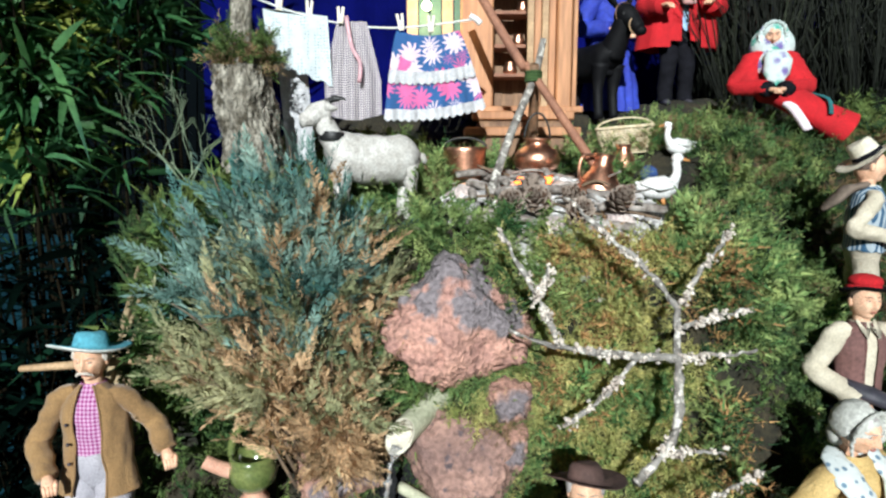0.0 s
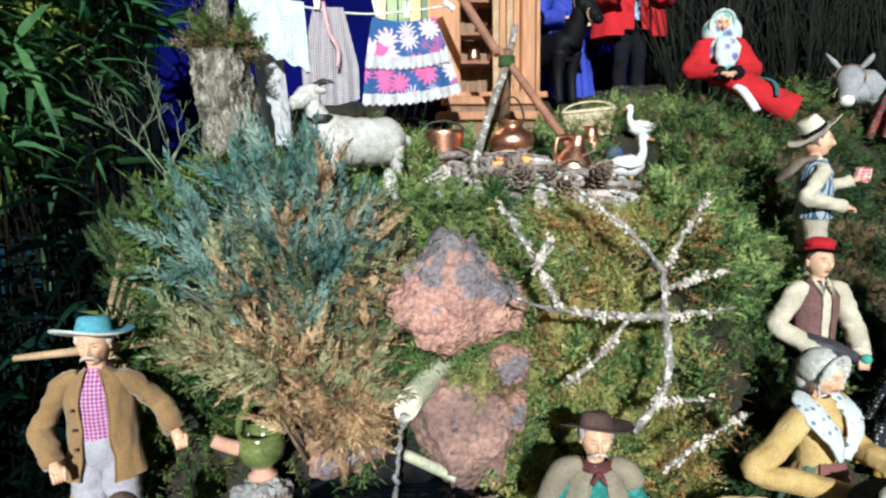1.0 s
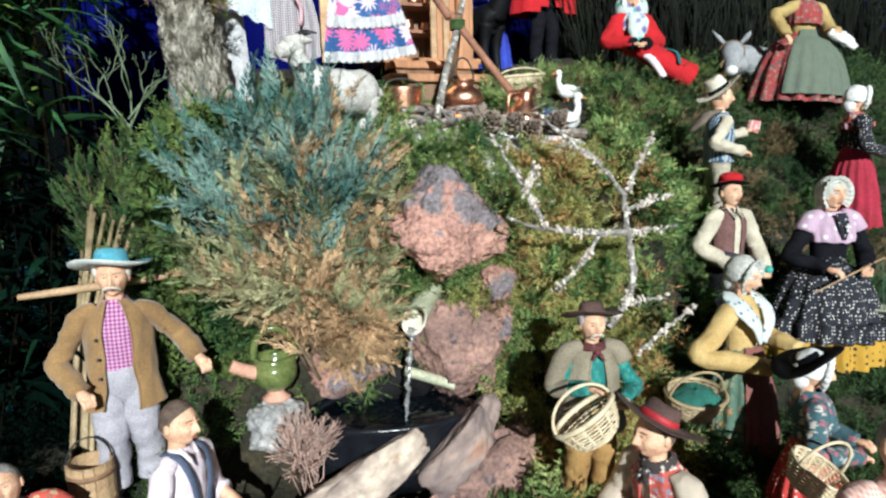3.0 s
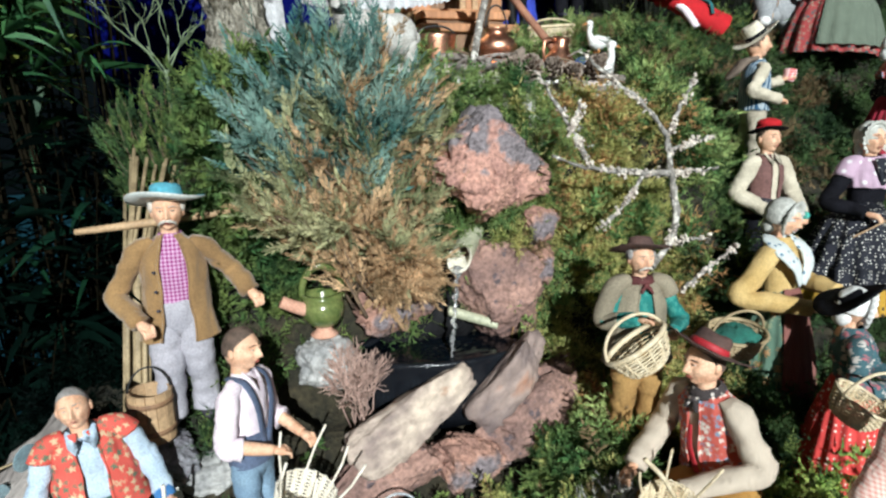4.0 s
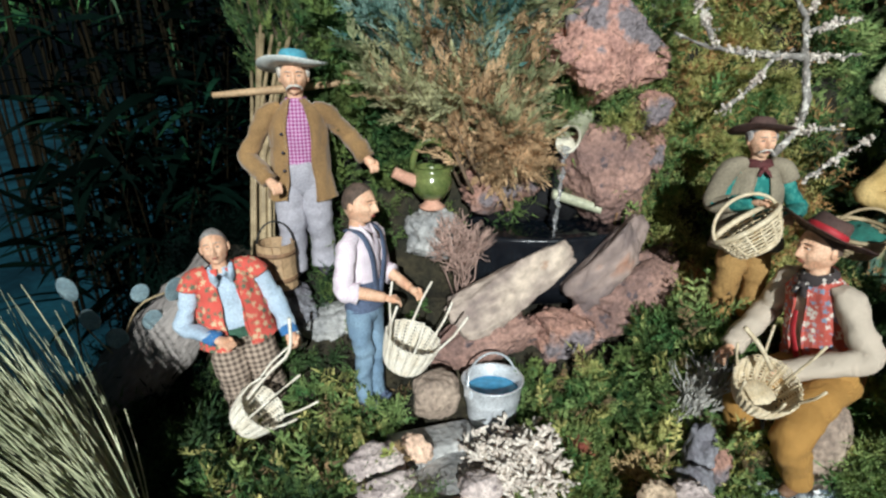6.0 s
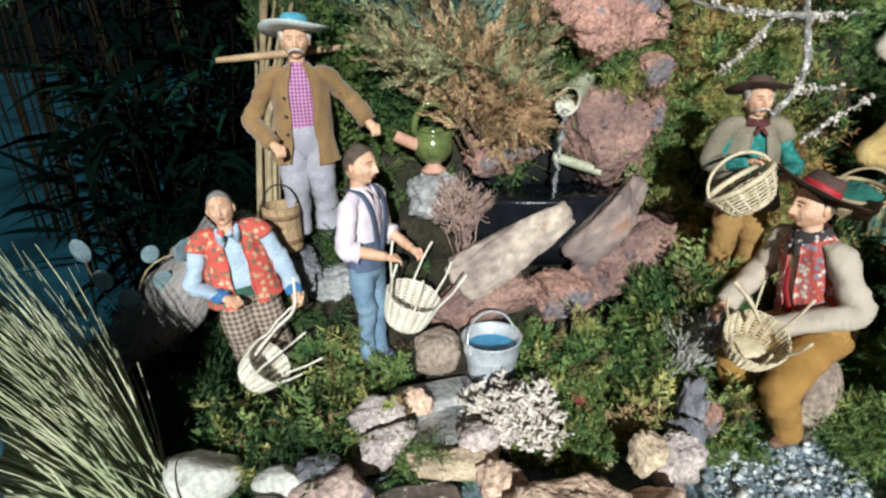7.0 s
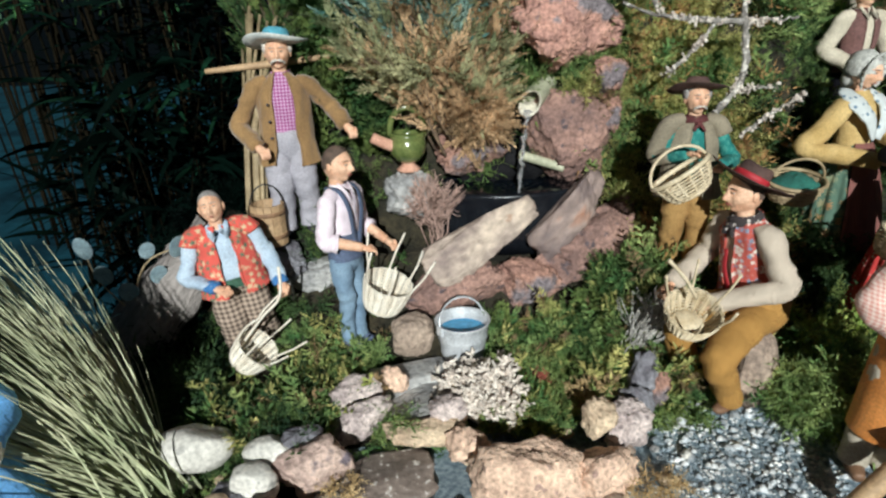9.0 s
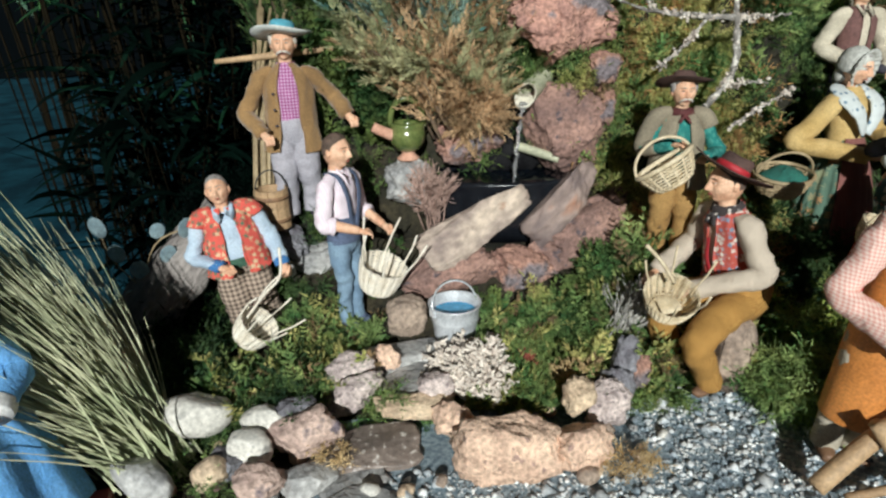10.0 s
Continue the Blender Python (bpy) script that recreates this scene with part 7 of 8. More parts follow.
    for i, (x, y) in enumerate(((0.03, 1.06), (0.27, 1.06), (0.11, 1.10), (0.21, 1.02), (0.10, 1.02), (0.26, 1.02), (0.07, 0.95), (0.115, 0.925), (0.165, 0.915), (0.215, 0.915), (0.26, 0.93))):
        rock("hearth_stone", "pale rounded stone of the hearth", (x, y, zat(x, y) + 0.014), (0.060, 0.050, 0.038), SLATE if i % 2 else LAVA_PALE, 300 + i, detail=3, group="hearth stones", category="stone")
    CONE_TIP = surf("cone_tip", (0.30, 0.24, 0.195), (0.20, 0.155, 0.12), 60, 0.85, 0.4)
    def cone(x, y, z, rx, rz, s):
        s = s * 0.88
        c = thing("pine_cone", "open brown pine cone by the fire", "pine cone", pose(x, y, z, rx, 0, rz), "pine cones")
        core = Build()
        core.limb([(0, 0, 0), (0, 0, s * 0.5), (0, 0, s)], [s * 0.12, s * 0.14, s * 0.03], CONE, 8, 3)
        part("core", core, c)
        sc = Build()
        sc.add([(-0.06 * s, 0, 0), (0.06 * s, 0, 0), (0.17 * s, 0.40 * s, 0.10 * s), (0, 0.50 * s, 0.16 * s), (-0.17 * s, 0.40 * s, 0.10 * s), (0, 0.30 * s, 0.0)], [(0, 1, 2, 3), (0, 3, 4), (1, 5, 2), (4, 5, 0), (0, 5, 1)], CONE, True)
        sc.add([(0.17 * s, 0.40 * s, 0.10 * s), (0, 0.50 * s, 0.16 * s), (-0.17 * s, 0.40 * s, 0.10 * s), (0, 0.30 * s, 0.0), (0, 0.38 * s, 0.16 * s)], [(0, 3, 1), (1, 3, 2), (0, 1, 4), (1, 2, 4)], CONE_TIP, True)
        me = sc.mesh("scale")
        for k in range(40):
            t = k / 40
            part("scale", me, c, "", pose(0, 0, s * (0.06 + 0.86 * t), 8 + 50 * t, 0, k * 137.5) @ Matrix.Scale(1.05 - 0.85 * abs(t - 0.3), 4))
    for x, y, rx, rz, s in ((0.090, 0.925, 62, 20, 0.056), (0.150, 0.925, 58, -30, 0.062), (0.120, 0.955, 30, 80, 0.050), (0.190, 0.895, 66, 10, 0.058), (0.252, 0.925, 50, 30, 0.056), (0.215, 0.945, 60, -60, 0.050)):
        cone(x, y, zat(x, y) + 0.040, rx, rz, s)
    EMBER = bpy.data.materials.new("glowing_ember")
    EMBER.use_nodes = True
    p = EMBER.node_tree.nodes["Principled BSDF"]
    p.inputs["Base Color"].default_value = (0.3, 0.05, 0.01, 1)
    p.inputs["Emission Color"].default_value, p.inputs["Emission Strength"].default_value = (1.0, 0.20, 0.03, 1), 4.0
    for x, y in ((0.135, 1.09), (0.185, 1.10)):
        q = Build()
        o = q.ball((0, 0, 0), (0.010, 0.008, 0.006), EMBER, 10, 6)
        q.wrinkle(o, 0.004, 200)
        solo("ember", q, "glowing orange ember among the ashes", "ember", pose(x, y, zat(x, y) + 0.034), "embers")
    for i in range(34):
        a = g.uniform(0, 2 * math.pi)
        x, y = 0.17 + g.uniform(-0.12, 0.14), 1.0 + g.uniform(-0.10, 0.12)
        ln, z = g.uniform(0.02, 0.05), zat(x, y) + g.uniform(0.03, 0.055)
        rod("kindling_twig", "thin grey kindling twig in the ashes", "twig", [(x - ln * math.cos(a), y - ln * math.sin(a), z - 0.008), (x, y, z), (x + ln * math.cos(a), y + ln * math.sin(a), z + g.uniform(-0.012, 0.012))], [0.0022, 0.0026, 0.0016], ASH if i % 3 else TWIG, 5, "kindling")
    basket("oblong wicker basket on the moss near the ducks", pose(0.396, 1.35, zat(0.396, 1.35) + 0.008, 0, -5, 8), 0.046, 0.064, 0.056, 12, 18, 0, 0.020, WICKER, oval=0.50)
    q = Build()
    q.ball((0, 0, 0), 0.016, WOOL_BLUE, 16, 10)
    for k in range(10):
        q.m = pose(0, 0, 0, 40 * k, 25 * k, 70 * k)
        q.tube([(0.0162 * math.cos(a), 0.0162 * math.sin(a), 0.002 * math.sin(3 * a)) for a in np.linspace(0, 6.283, 20)], 0.0009, WOOL_BLUE, 4, caps=False)
    solo("yarn_ball", q, "ball of blue wool on the moss", "yarn", pose(0.404, 1.22, zat(0.404, 1.22) + 0.018))
    q = Build()
    q.lathe([(0.0001, 0), (0.016, 0), (0.022, 0.016), (0.016, 0.034), (0.010, 0.044), (0.013, 0.052), (0.009, 0.050), (0.0001, 0.03)], COPPER, 20)
    solo("copper_pot", q, "copper jar beside the wicker basket", "pot", pose(0.352, 1.22, zat(0.352, 1.22) + 0.010) @ Matrix.Scale(1.25, 4), "copper pots")


# ---- bank: rocks, branch, fountain ----
def bank():
    rock("lava_boulder", "large red lava boulder with dark grey crust", (0.016, 0.780, 0.512), (0.194, 0.14, 0.176), CRUST, 121, (0, 4, 0), 3, 0.14, boxy=3, facets=(((0.74, -0.15, 0.64), 0.66), ((-0.80, -0.1, 0.60), 0.72), ((0.1, -0.9, 0.45), 0.74), ((-0.7, 0, -0.7), 0.78), ((0.5, 0, -0.85), 0.80)))
    rock("lava_stone", "small red lava stone wedged in the bank", (0.085, 0.755, 0.425), (0.055, 0.05, 0.065), LAVA, 22, (0, 0, 0), 6, 0.14)
    rock("lava_stone", "narrow reddish stone beneath the small lava stone", (0.092, 0.755, 0.36), (0.035, 0.04, 0.07), LAVA, 27, (0, 0, 0), 6, 0.14)
    rock("pitted_boulder", "dull purple pitted boulder over the basin", (0.025, 0.765, 0.315), (0.165, 0.11, 0.155), LAVA_DULL, 23, (6, 20, 0), 8, 0.10)
    rock("lava_stone", "reddish lava stone beneath the bush", (-0.145, 0.795, 0.295), (0.135, 0.08, 0.075), LAVA, 24, (0, 0, 0), 7, 0.14)
    rock("grey_stone", "grey stone that carries the green jug", (-0.250, 0.757, 0.230), (0.085, 0.07, 0.090), SLATE, 25, (0, 0, 0), 7, 0.12)
    rock("stone_slab", "long veined slab leaning on the basin", (-0.150, 0.645, 0.190), (0.195, 0.045, 0.080), SLAB, 31, (-14, -24, 14), 6, 0.07, boxy=5)
    rock("stone_slab", "upright grey-brown slab beside the basin", (-0.005, 0.660, 0.215), (0.070, 0.060, 0.155), SLAB_DARK, 32, (0, 36, -10), 6, 0.08, boxy=4)
    rock("lava_boulder", "pointed purple-brown boulder under the slabs", (0.050, 0.668, 0.160), (0.215, 0.09, 0.095), LAVA_DULL, 33, (0, -22, 16), 9, 0.10)
    rock("lava_boulder", "broad reddish boulder below the slab", (-0.195, 0.640, 0.110), (0.17, 0.08, 0.085), LAVA_DULL, 34, (0, -8, 6), 9, 0.10)
    rock("lava_boulder", "reddish rubble between the boulders", (-0.075, 0.645, 0.105), (0.12, 0.08, 0.08), LAVA, 35, (0, 10, 0), 8, 0.12)
    rock("brown_stone", "round brown stone beside the basket", (-0.270, 0.565, 0.075), (0.066, 0.055, 0.065), STONE_BROWN, 36, (0, 0, 0), 5, 0.06)
    rock("slate_stone", "dark flat stones behind the barrel", (-0.40, 0.70, 0.12), (0.13, 0.08, 0.06), SLATE, 37, (0, 0, 20), 8, 0.10)
    rock("slate_stone", "dark flat stone under the bark", (-0.48, 0.715, 0.155), (0.12, 0.08, 0.06), STONE_BLUE, 38, (0, 0, -20), 8, 0.10)
    rock("flagstone", "grey flat flagstone before the bucket", (-0.262, 0.520, 0.028), (0.14, 0.085, 0.03), SLATE, 39, (0, 0, 20), 8, 0.05, boxy=6, group="flagstones", category="stone")
    rock("flagstone", "grey flat flagstone beneath the bucket", (-0.20, 0.590, 0.030), (0.12, 0.09, 0.03), SLATE, 40, (10, 0, -10), 8, 0.05, boxy=6, group="flagstones", category="stone")
    rock("flagstone", "grey flat flagstone near the white lichen", (-0.268, 0.452, 0.020), (0.11, 0.09, 0.03), SLATE, 41, (0, 0, 40), 8, 0.05, boxy=6, group="flagstones", category="stone")

    # added near-black rock that covers the bare earth behind the stream
    rock("wet_rock", "added near-black rock behind the falling water", (-0.075, 0.812, 0.275), (0.17, 0.07, 0.16), surf("near_black_rock", (0.012, 0.012, 0.013), (0.005, 0.005, 0.006), 24, 0.7, 0.9, spec=0.1), 44, (0, 0, 0), 8, 0.14)
    # lichened branch
    br = thing("lichened_branch", "dead forked branch crusted with white lichen", "branch", Matrix())
    B0, C0 = (0.215, 0.645, 0.365), (0.272, 0.690, 0.495)
    for pts, r in (([B0, (0.262, 0.66, 0.42), C0, (0.275, 0.71, 0.55)], [0.010, 0.0095, 0.009, 0.007]),
                   ([C0, (0.20, 0.69, 0.500), (0.13, 0.69, 0.510), (0.075, 0.69, 0.528)], [0.008, 0.007, 0.006, 0.004]),
                   ([(0.135, 0.69, 0.510), (0.110, 0.70, 0.565), (0.066, 0.72, 0.640)], [0.006, 0.005, 0.004]),
                   ([(0.275, 0.71, 0.55), (0.235, 0.72, 0.60), (0.19, 0.74, 0.64), (0.15, 0.76, 0.68)], [0.007, 0.006, 0.005, 0.003]),
                   ([C0, (0.32, 0.70, 0.495), (0.375, 0.71, 0.497)], [0.006, 0.004, 0.003]),
                   ([(0.275, 0.70, 0.525), (0.32, 0.71, 0.540), (0.37, 0.72, 0.545)], [0.006, 0.005, 0.003]),
                   ([(0.28, 0.71, 0.555), (0.315, 0.73, 0.60), (0.355, 0.76, 0.635)], [0.006, 0.005, 0.003]),
                   ([(0.225, 0.69, 0.498), (0.18, 0.67, 0.455), (0.135, 0.66, 0.425)], [0.005, 0.005, 0.004]),
                   ([(0.245, 0.655, 0.395), (0.28, 0.65, 0.402), (0.315, 0.65, 0.400)], [0.006, 0.004, 0.002]),
                   ([(0.105, 0.70, 0.56), (0.125, 0.70, 0.60)], [0.004, 0.003]),
                   ([(0.235, 0.60, 0.34), (0.29, 0.61, 0.37), (0.34, 0.62, 0.395)], [0.005, 0.004, 0.003])):
        q = Build()
        o = q.limb(pts, [v * 0.52 for v in r], BRANCH, 8, 7)
        q.wrinkle(o, 0.005, 120)
        part("fork", q, br)
        crust = Build()
        g = random.Random(int(pts[-1][0] * 1e4))
        knots = [(g.randrange(len(pts) - 1), g.random()) for _ in range(7)]
        for k in range(75):
            i, t = g.choice(knots)
            t = min(1, max(0, t + g.gauss(0, 0.09)))
            p = Vector(pts[i]).lerp(Vector(pts[i + 1]), t)
            s = g.uniform(0.0008, 0.0028)
            crust.ball(p + Vector((g.gauss(0, 1), -abs(g.gauss(0, 1)), g.gauss(0, 1))) * 0.0030, (s * g.uniform(0.7, 1.3), s, s * g.uniform(0.6, 1.2)), LICHEN, 6, 4)
        crust.wrinkle(0, 0.0034, 420)
        tagged(part("lichen_crust", crust, br), "white crusty lichen", kind="stuff")

    moss_clump("yellow-green moss beside the spout", (0.040, 0.765, 0.400), (0.022, 0.02, 0.012), 50, MOSS_YELLOW, 0.026, 1)
    moss_clump("green moss above the spout", (-0.03, 0.81, 0.425), (0.035, 0.02, 0.018), 70, MOSS, 0.03, 2)
    moss_clump("dry moss between the lava stones", (0.075, 0.765, 0.385), (0.015, 0.015, 0.03), 50, MOSS_DRY, 0.026, 3)
    moss_clump("dry moss over the reddish stone", (-0.13, 0.765, 0.345), (0.05, 0.02, 0.012), 70, MOSS_DRY, 0.026, 4)
    moss_clump("green moss under the lava boulder", (0.035, 0.775, 0.435), (0.025, 0.015, 0.015), 50, MOSS_LUSH, 0.026, 5)
    for k, (x, y, z) in enumerate(((0.249, 0.389, 0.045), (0.279, 0.359, 0.035), (0.299, 0.429, 0.06))):
        moss_clump("bright fern-like sprays beside the seated doll", (x, y, z), (0.035, 0.03, 0.03), 110, MOSS_LUSH, 0.040, 20 + k)
    moss_clump("withered grass beside the flagstone", (-0.372, 0.352, 0.012), (0.012, 0.04, 0.008), 60, STRAW, 0.018, 31)
    moss_clump("withered grass at the gravel edge", (-0.010, 0.295, 0.004), (0.03, 0.025, 0.006), 70, STRAW, 0.020, 32)
    moss_clump("bright sprigs above the flagstone", (-0.300, 0.415, 0.030), (0.012, 0.012, 0.012), 30, MOSS_LUSH, 0.028, 33)
    for k, (x, y) in enumerate(((0.235, 0.385), (0.265, 0.372), (0.300, 0.390))):
        moss_clump("bright green fern sprays at the gravel edge", (x, y, 0.030), (0.028, 0.022, 0.026), 90, MOSS_LUSH, 0.034, 34 + k)
    # bamboo spout and water
    pipe = thing("bamboo_spout", "grey-green bamboo spout pouring water", "spout", Matrix())
    q = Build()
    a, c = Vector((-0.052, 0.728, 0.384)), Vector((0.004, 0.822, 0.408))
    d = (c - a).normalized()
    q.m = look(a, c)
    # the open end is cut on a slant
    n, V, F = 24, [], []
    for r, zs in ((0.0172, 0), (0.0172, 1), (0.0138, 1), (0.0138, 0)):
        for j in range(n):
            w = 2 * math.pi * j / n
            zz = -0.10 if zs == 0 else 0.003 - 0.016 * math.sin(w + 0.30)
            V.append((r * math.cos(w), r * math.sin(w), zz))
    for i in range(3):
        for j in range(n):
            k = (j + 1) % n
            F.append((i * n + j, i * n + k, (i + 1) * n + k, (i + 1) * n + j))
    q.add(V[: 2 * n], F[:n], BAMBOO)
    q.add(V, F[n:], BAMBOO_IN)
    part("tube", q, pipe)
    WATER = bpy.data.materials.new("water")
    WATER.use_nodes = True
    p = WATER.node_tree.nodes["Principled BSDF"]
    p.inputs["Transmission Weight"].default_value, p.inputs["IOR"].default_value, p.inputs["Roughness"].default_value = 0.80, 1.33, 0.12
    q = Build()
    o = q.limb([(-0.055, 0.722, 0.372), (-0.064, 0.708, 0.352), (-0.070, 0.702, 0.31), (-0.074, 0.699, 0.26), (-0.076, 0.698, 0.212)], [0.0058, 0.0032, 0.0024, 0.0021, 0.0020], WATER, 14, 20, 0.6)
    q.wrinkle(o, 0.005, 130)
    q.wrinkle(o, 0.002, 380)
    solo("water_stream", q, "thin clear stream of falling water", "water", Matrix())
    bs = thing("basin", "black plastic basin set into the rocks", "basin", pose(-0.070, 0.748, 0.140))
    q = Build()
    prof = [(0.0001, 0.0), (0.11, 0.0), (0.135, 0.03), (0.137, 0.045), (0.140, 0.050), (0.139, 0.065), (0.143, 0.07), (0.142, 0.088), (0.147, 0.094), (0.144, 0.100), (0.134, 0.092), (0.128, 0.03), (0.10, 0.008), (0.0001, 0.008)]
    o = q.lathe([(r, z) for r, z in prof], BASIN, 40)
    q.v = [Vector((v.x, v.y * 0.56, v.z * 1.12)) for v in q.v]
    part("tub", q, bs)
    q = Build()
    V, F, n = [(0, 0, 0.105)], [], 40
    for i in range(1, 25):
        for j in range(n):
            a = 2 * math.pi * j / n
            r = 0.133 * i / 24
            x, y = r * math.cos(a), r * math.sin(a) * 0.52
            dd = math.hypot(x - 0.0, y + 0.03)
            V.append((x, y, 0.105 + 0.0022 * math.sin(dd * 420) * math.exp(-dd * 12) + 0.0012 * math.sin(y * 520 + 2 * math.sin(x * 40))))
    for j in range(n):
        F.append((0, 1 + j, 1 + (j + 1) % n))
    for i in range(23):
        for j in range(n):
            k = (j + 1) % n
            F.append((1 + i * n + j, 1 + (i + 1) * n + j, 1 + (i + 1) * n + k, 1 + i * n + k))
    q.add(V, F, surf("dark_water", (0.003, 0.005, 0.008), None, 20, 0.04, 0.05))
    part("water_surface", q, bs, "rippled dark water")
    rod("bamboo_stick", "short pale bamboo piece lying over the basin", "stick", [(-0.058, 0.775, 0.290), (-0.020, 0.752, 0.280), (0.010, 0.735, 0.272)], [0.008, 0.008, 0.0075], BAMBOO, 12)

    # green jug
    j = thing("glazed_jug", "green glazed jug with hoop handle and pink spout", "jug", pose(-0.250, 0.765, 0.277))
    q = Build()
    q.lathe([(0.0001, 0), (0.019, 0), (0.020, 0.003), (0.012, 0.009), (0.010, 0.014)], CLAY, 24)
    part("foot", q, j, "bare pink clay foot")
    q = Build()
    q.lathe([(0.010, 0.013), (0.020, 0.018), (0.029, 0.030), (0.0315, 0.042), (0.0305, 0.050), (0.0285, 0.053), (0.0300, 0.057), (0.0290, 0.064), (0.025, 0.065), (0.024, 0.056), (0.020, 0.04), (0.0001, 0.03)], GLAZE_GREEN, 32)
    body = part("body", q, j)
    q = Build()
    q.tube([(0.0285 * math.cos(a), 0.002, 0.064 + 0.040 * math.sin(a)) for a in np.linspace(-0.10, math.pi + 0.10, 25)], 0.0052, GLAZE_GREEN, 10)
    part("handle", q, body)
    q = Build()
    q.limb([(-0.025, -0.008, 0.044), (-0.042, -0.012, 0.052), (-0.058, -0.014, 0.061)], [0.010, 0.009, 0.0085], CLAY, 12, 3)
    part("spout", q, body, "unglazed pink clay spout")


# ---- lower place ----
def sprig(name, label, base, height, spread, mat, n, levels, seed, r=0.0016, category="plant", curl=0.4):
    g = random.Random(seed)
    bb = Build()
    def grow(p, d, ln, rr, lv):
        e = p + d * ln
        m = (p + e) / 2 + Vector((g.gauss(0, 1), g.gauss(0, 1), g.gauss(0, 1))) * ln * 0.12
        bb.tube([p, m, e], [rr, rr * 0.9, rr * 0.7], mat, 5)
        if lv:
            for _ in range(3):
                grow(p.lerp(e, g.uniform(0.45, 1)), (d + Vector((g.gauss(0, curl), g.gauss(0, curl), g.gauss(0, curl)))).normalized(), ln * 0.62, rr * 0.8, lv - 1)
    for _ in range(n):
        d = Vector((g.gauss(0, spread), g.gauss(0, spread), 1)).normalized()
        grow(Vector((g.gauss(0, 0.006), g.gauss(0, 0.006), 0)), d, height * 0.42, r, levels)
    return solo(name, bb, label, category, pose(*base))


def lower():
    # load of the old man
    rod("wooden_board", "pale wooden yoke across the doll's shoulders", "yoke", [(-0.560, 0.788, 0.449), (-0.46, 0.790, 0.456), (-0.366, 0.792, 0.464)], [0.0042, 0.0062, 0.0042], WOOD_PALE, 10)
    c = thing("cane_bundle", "bundle of dry canes leaning behind the doll", "canes", Matrix())
    g = random.Random(3)
    for i in range(20):
        q = Build()
        u, w = g.uniform(-1, 1), g.uniform(-1, 1)
        x0, y0 = -0.524 + 0.020 * u, 0.815 + 0.018 * w
        h = 0.515 + g.uniform(-0.08, 0.04) - 0.02 * abs(u)
        q.tube([(x0, y0, 0.165), (x0 + 0.002, y0 + 0.10, 0.34), (-0.498 + 0.050 * u + g.uniform(-0.016, 0.016), 1.06 + 0.02 * w, h)], [0.0032, 0.0036, 0.0032], CANE, 7)
        part("cane", q, c)
    bl = thing("wooden_pail", "small coopered wooden pail with iron handle", "pail", pose(-0.480, 0.705, 0.186, 0, 0, 10) @ Matrix.Scale(0.95, 4))
    for i in range(14):
        q = Build()
        q.box((0, 0, 0), (0.0115, 0.004, 0.070), WOOD_PALE)
        part("stave", q, bl, "", pose(0, 0, 0.035, 0, 0, 360 / 14 * i) @ pose(0, -0.026, 0))
    for z in (0.012, 0.052):
        q = Build()
        q.lathe([(0.0275, z), (0.0292, z), (0.0292, z + 0.007), (0.0275, z + 0.007)], WOOD_DARK, 24)
        part("hoop", q, bl)
    q = Build()
    q.lathe([(0.0001, 0.004), (0.0245, 0.004), (0.0245, 0.008), (0.0001, 0.008)], WOOD_DARK, 20)
    part("bottom", q, bl)
    q = Build()
    q.tube([(0.027 * math.cos(a), 0.0, 0.064 + 0.038 * math.sin(a)) for a in np.linspace(0, math.pi, 13)], 0.0013, IRON, 6)
    part("handle", q, bl)
    # bark slab
    q = Build()
    V, F, nx, ny = [], [], 40, 12
    for side in (0, 1):
        for i in range(nx + 1):
            for jj in range(ny + 1):
                u, v = i / nx, jj / ny - 0.5
                p = Vector((u * 5, v * 3, side * 2))
                w = 0.054 * (1.08 - 0.36 * u) * (1 + 0.25 * noise.noise(Vector((u * 6, 3 * (v > 0), 0))))
                z = 0.022 * math.cos(v * math.pi) + 0.005 * noise.fractal(p * 2, 1, 2, 4) - side * 0.014
                V.append((u * 0.29, v * 2 * w, z))
    k = (nx + 1) * (ny + 1)
    for s in (0, 1):
        for i in range(nx):
            for jj in range(ny):
                f = (s * k + i * (ny + 1) + jj, s * k + (i + 1) * (ny + 1) + jj, s * k + (i + 1) * (ny + 1) + jj + 1, s * k + i * (ny + 1) + jj + 1)
                F.append(f if s == 0 else f[::-1])
    for i in range(nx):
        for jj in (0, ny):
            F.append((i * (ny + 1) + jj, k + i * (ny + 1) + jj, k + (i + 1) * (ny + 1) + jj, (i + 1) * (ny + 1) + jj))
    q.add(V, F, BARK_SLAB)
    ax = Vector((0.165, 0.065, 0.180)).normalized()
    nz = Vector((-0.05, -0.88, 0.40))
    nz = (nz - ax * nz.dot(ax)).normalized()
    ay = nz.cross(ax)
    bark_pose = Matrix(((ax.x, ay.x, nz.x, -0.750), (ax.y, ay.y, nz.y, 0.625), (ax.z, ay.z, nz.z, 0.010), (0, 0, 0, 1)))
    solo("bark_slab", q, "rough curved slab of brown bark", "bark", bark_pose)
    # bucket
    bk = thing("zinc_bucket", "galvanised metal bucket full of water", "bucket", pose(-0.194, 0.555, 0.022, 0, 0, 30) @ Matrix.Scale(1.13, 4))
    q = Build()
    q.lathe([(0.0001, 0), (0.025, 0), (0.026, 0.002), (0.0285, 0.020), (0.0297, 0.022), (0.0292, 0.025), (0.0318, 0.042), (0.0330, 0.044), (0.0325, 0.047), (0.0352, 0.064), (0.0368, 0.066), (0.0368, 0.068), (0.0345, 0.067), (0.025, 0.004), (0.0001, 0.004)], ZINC, 36)
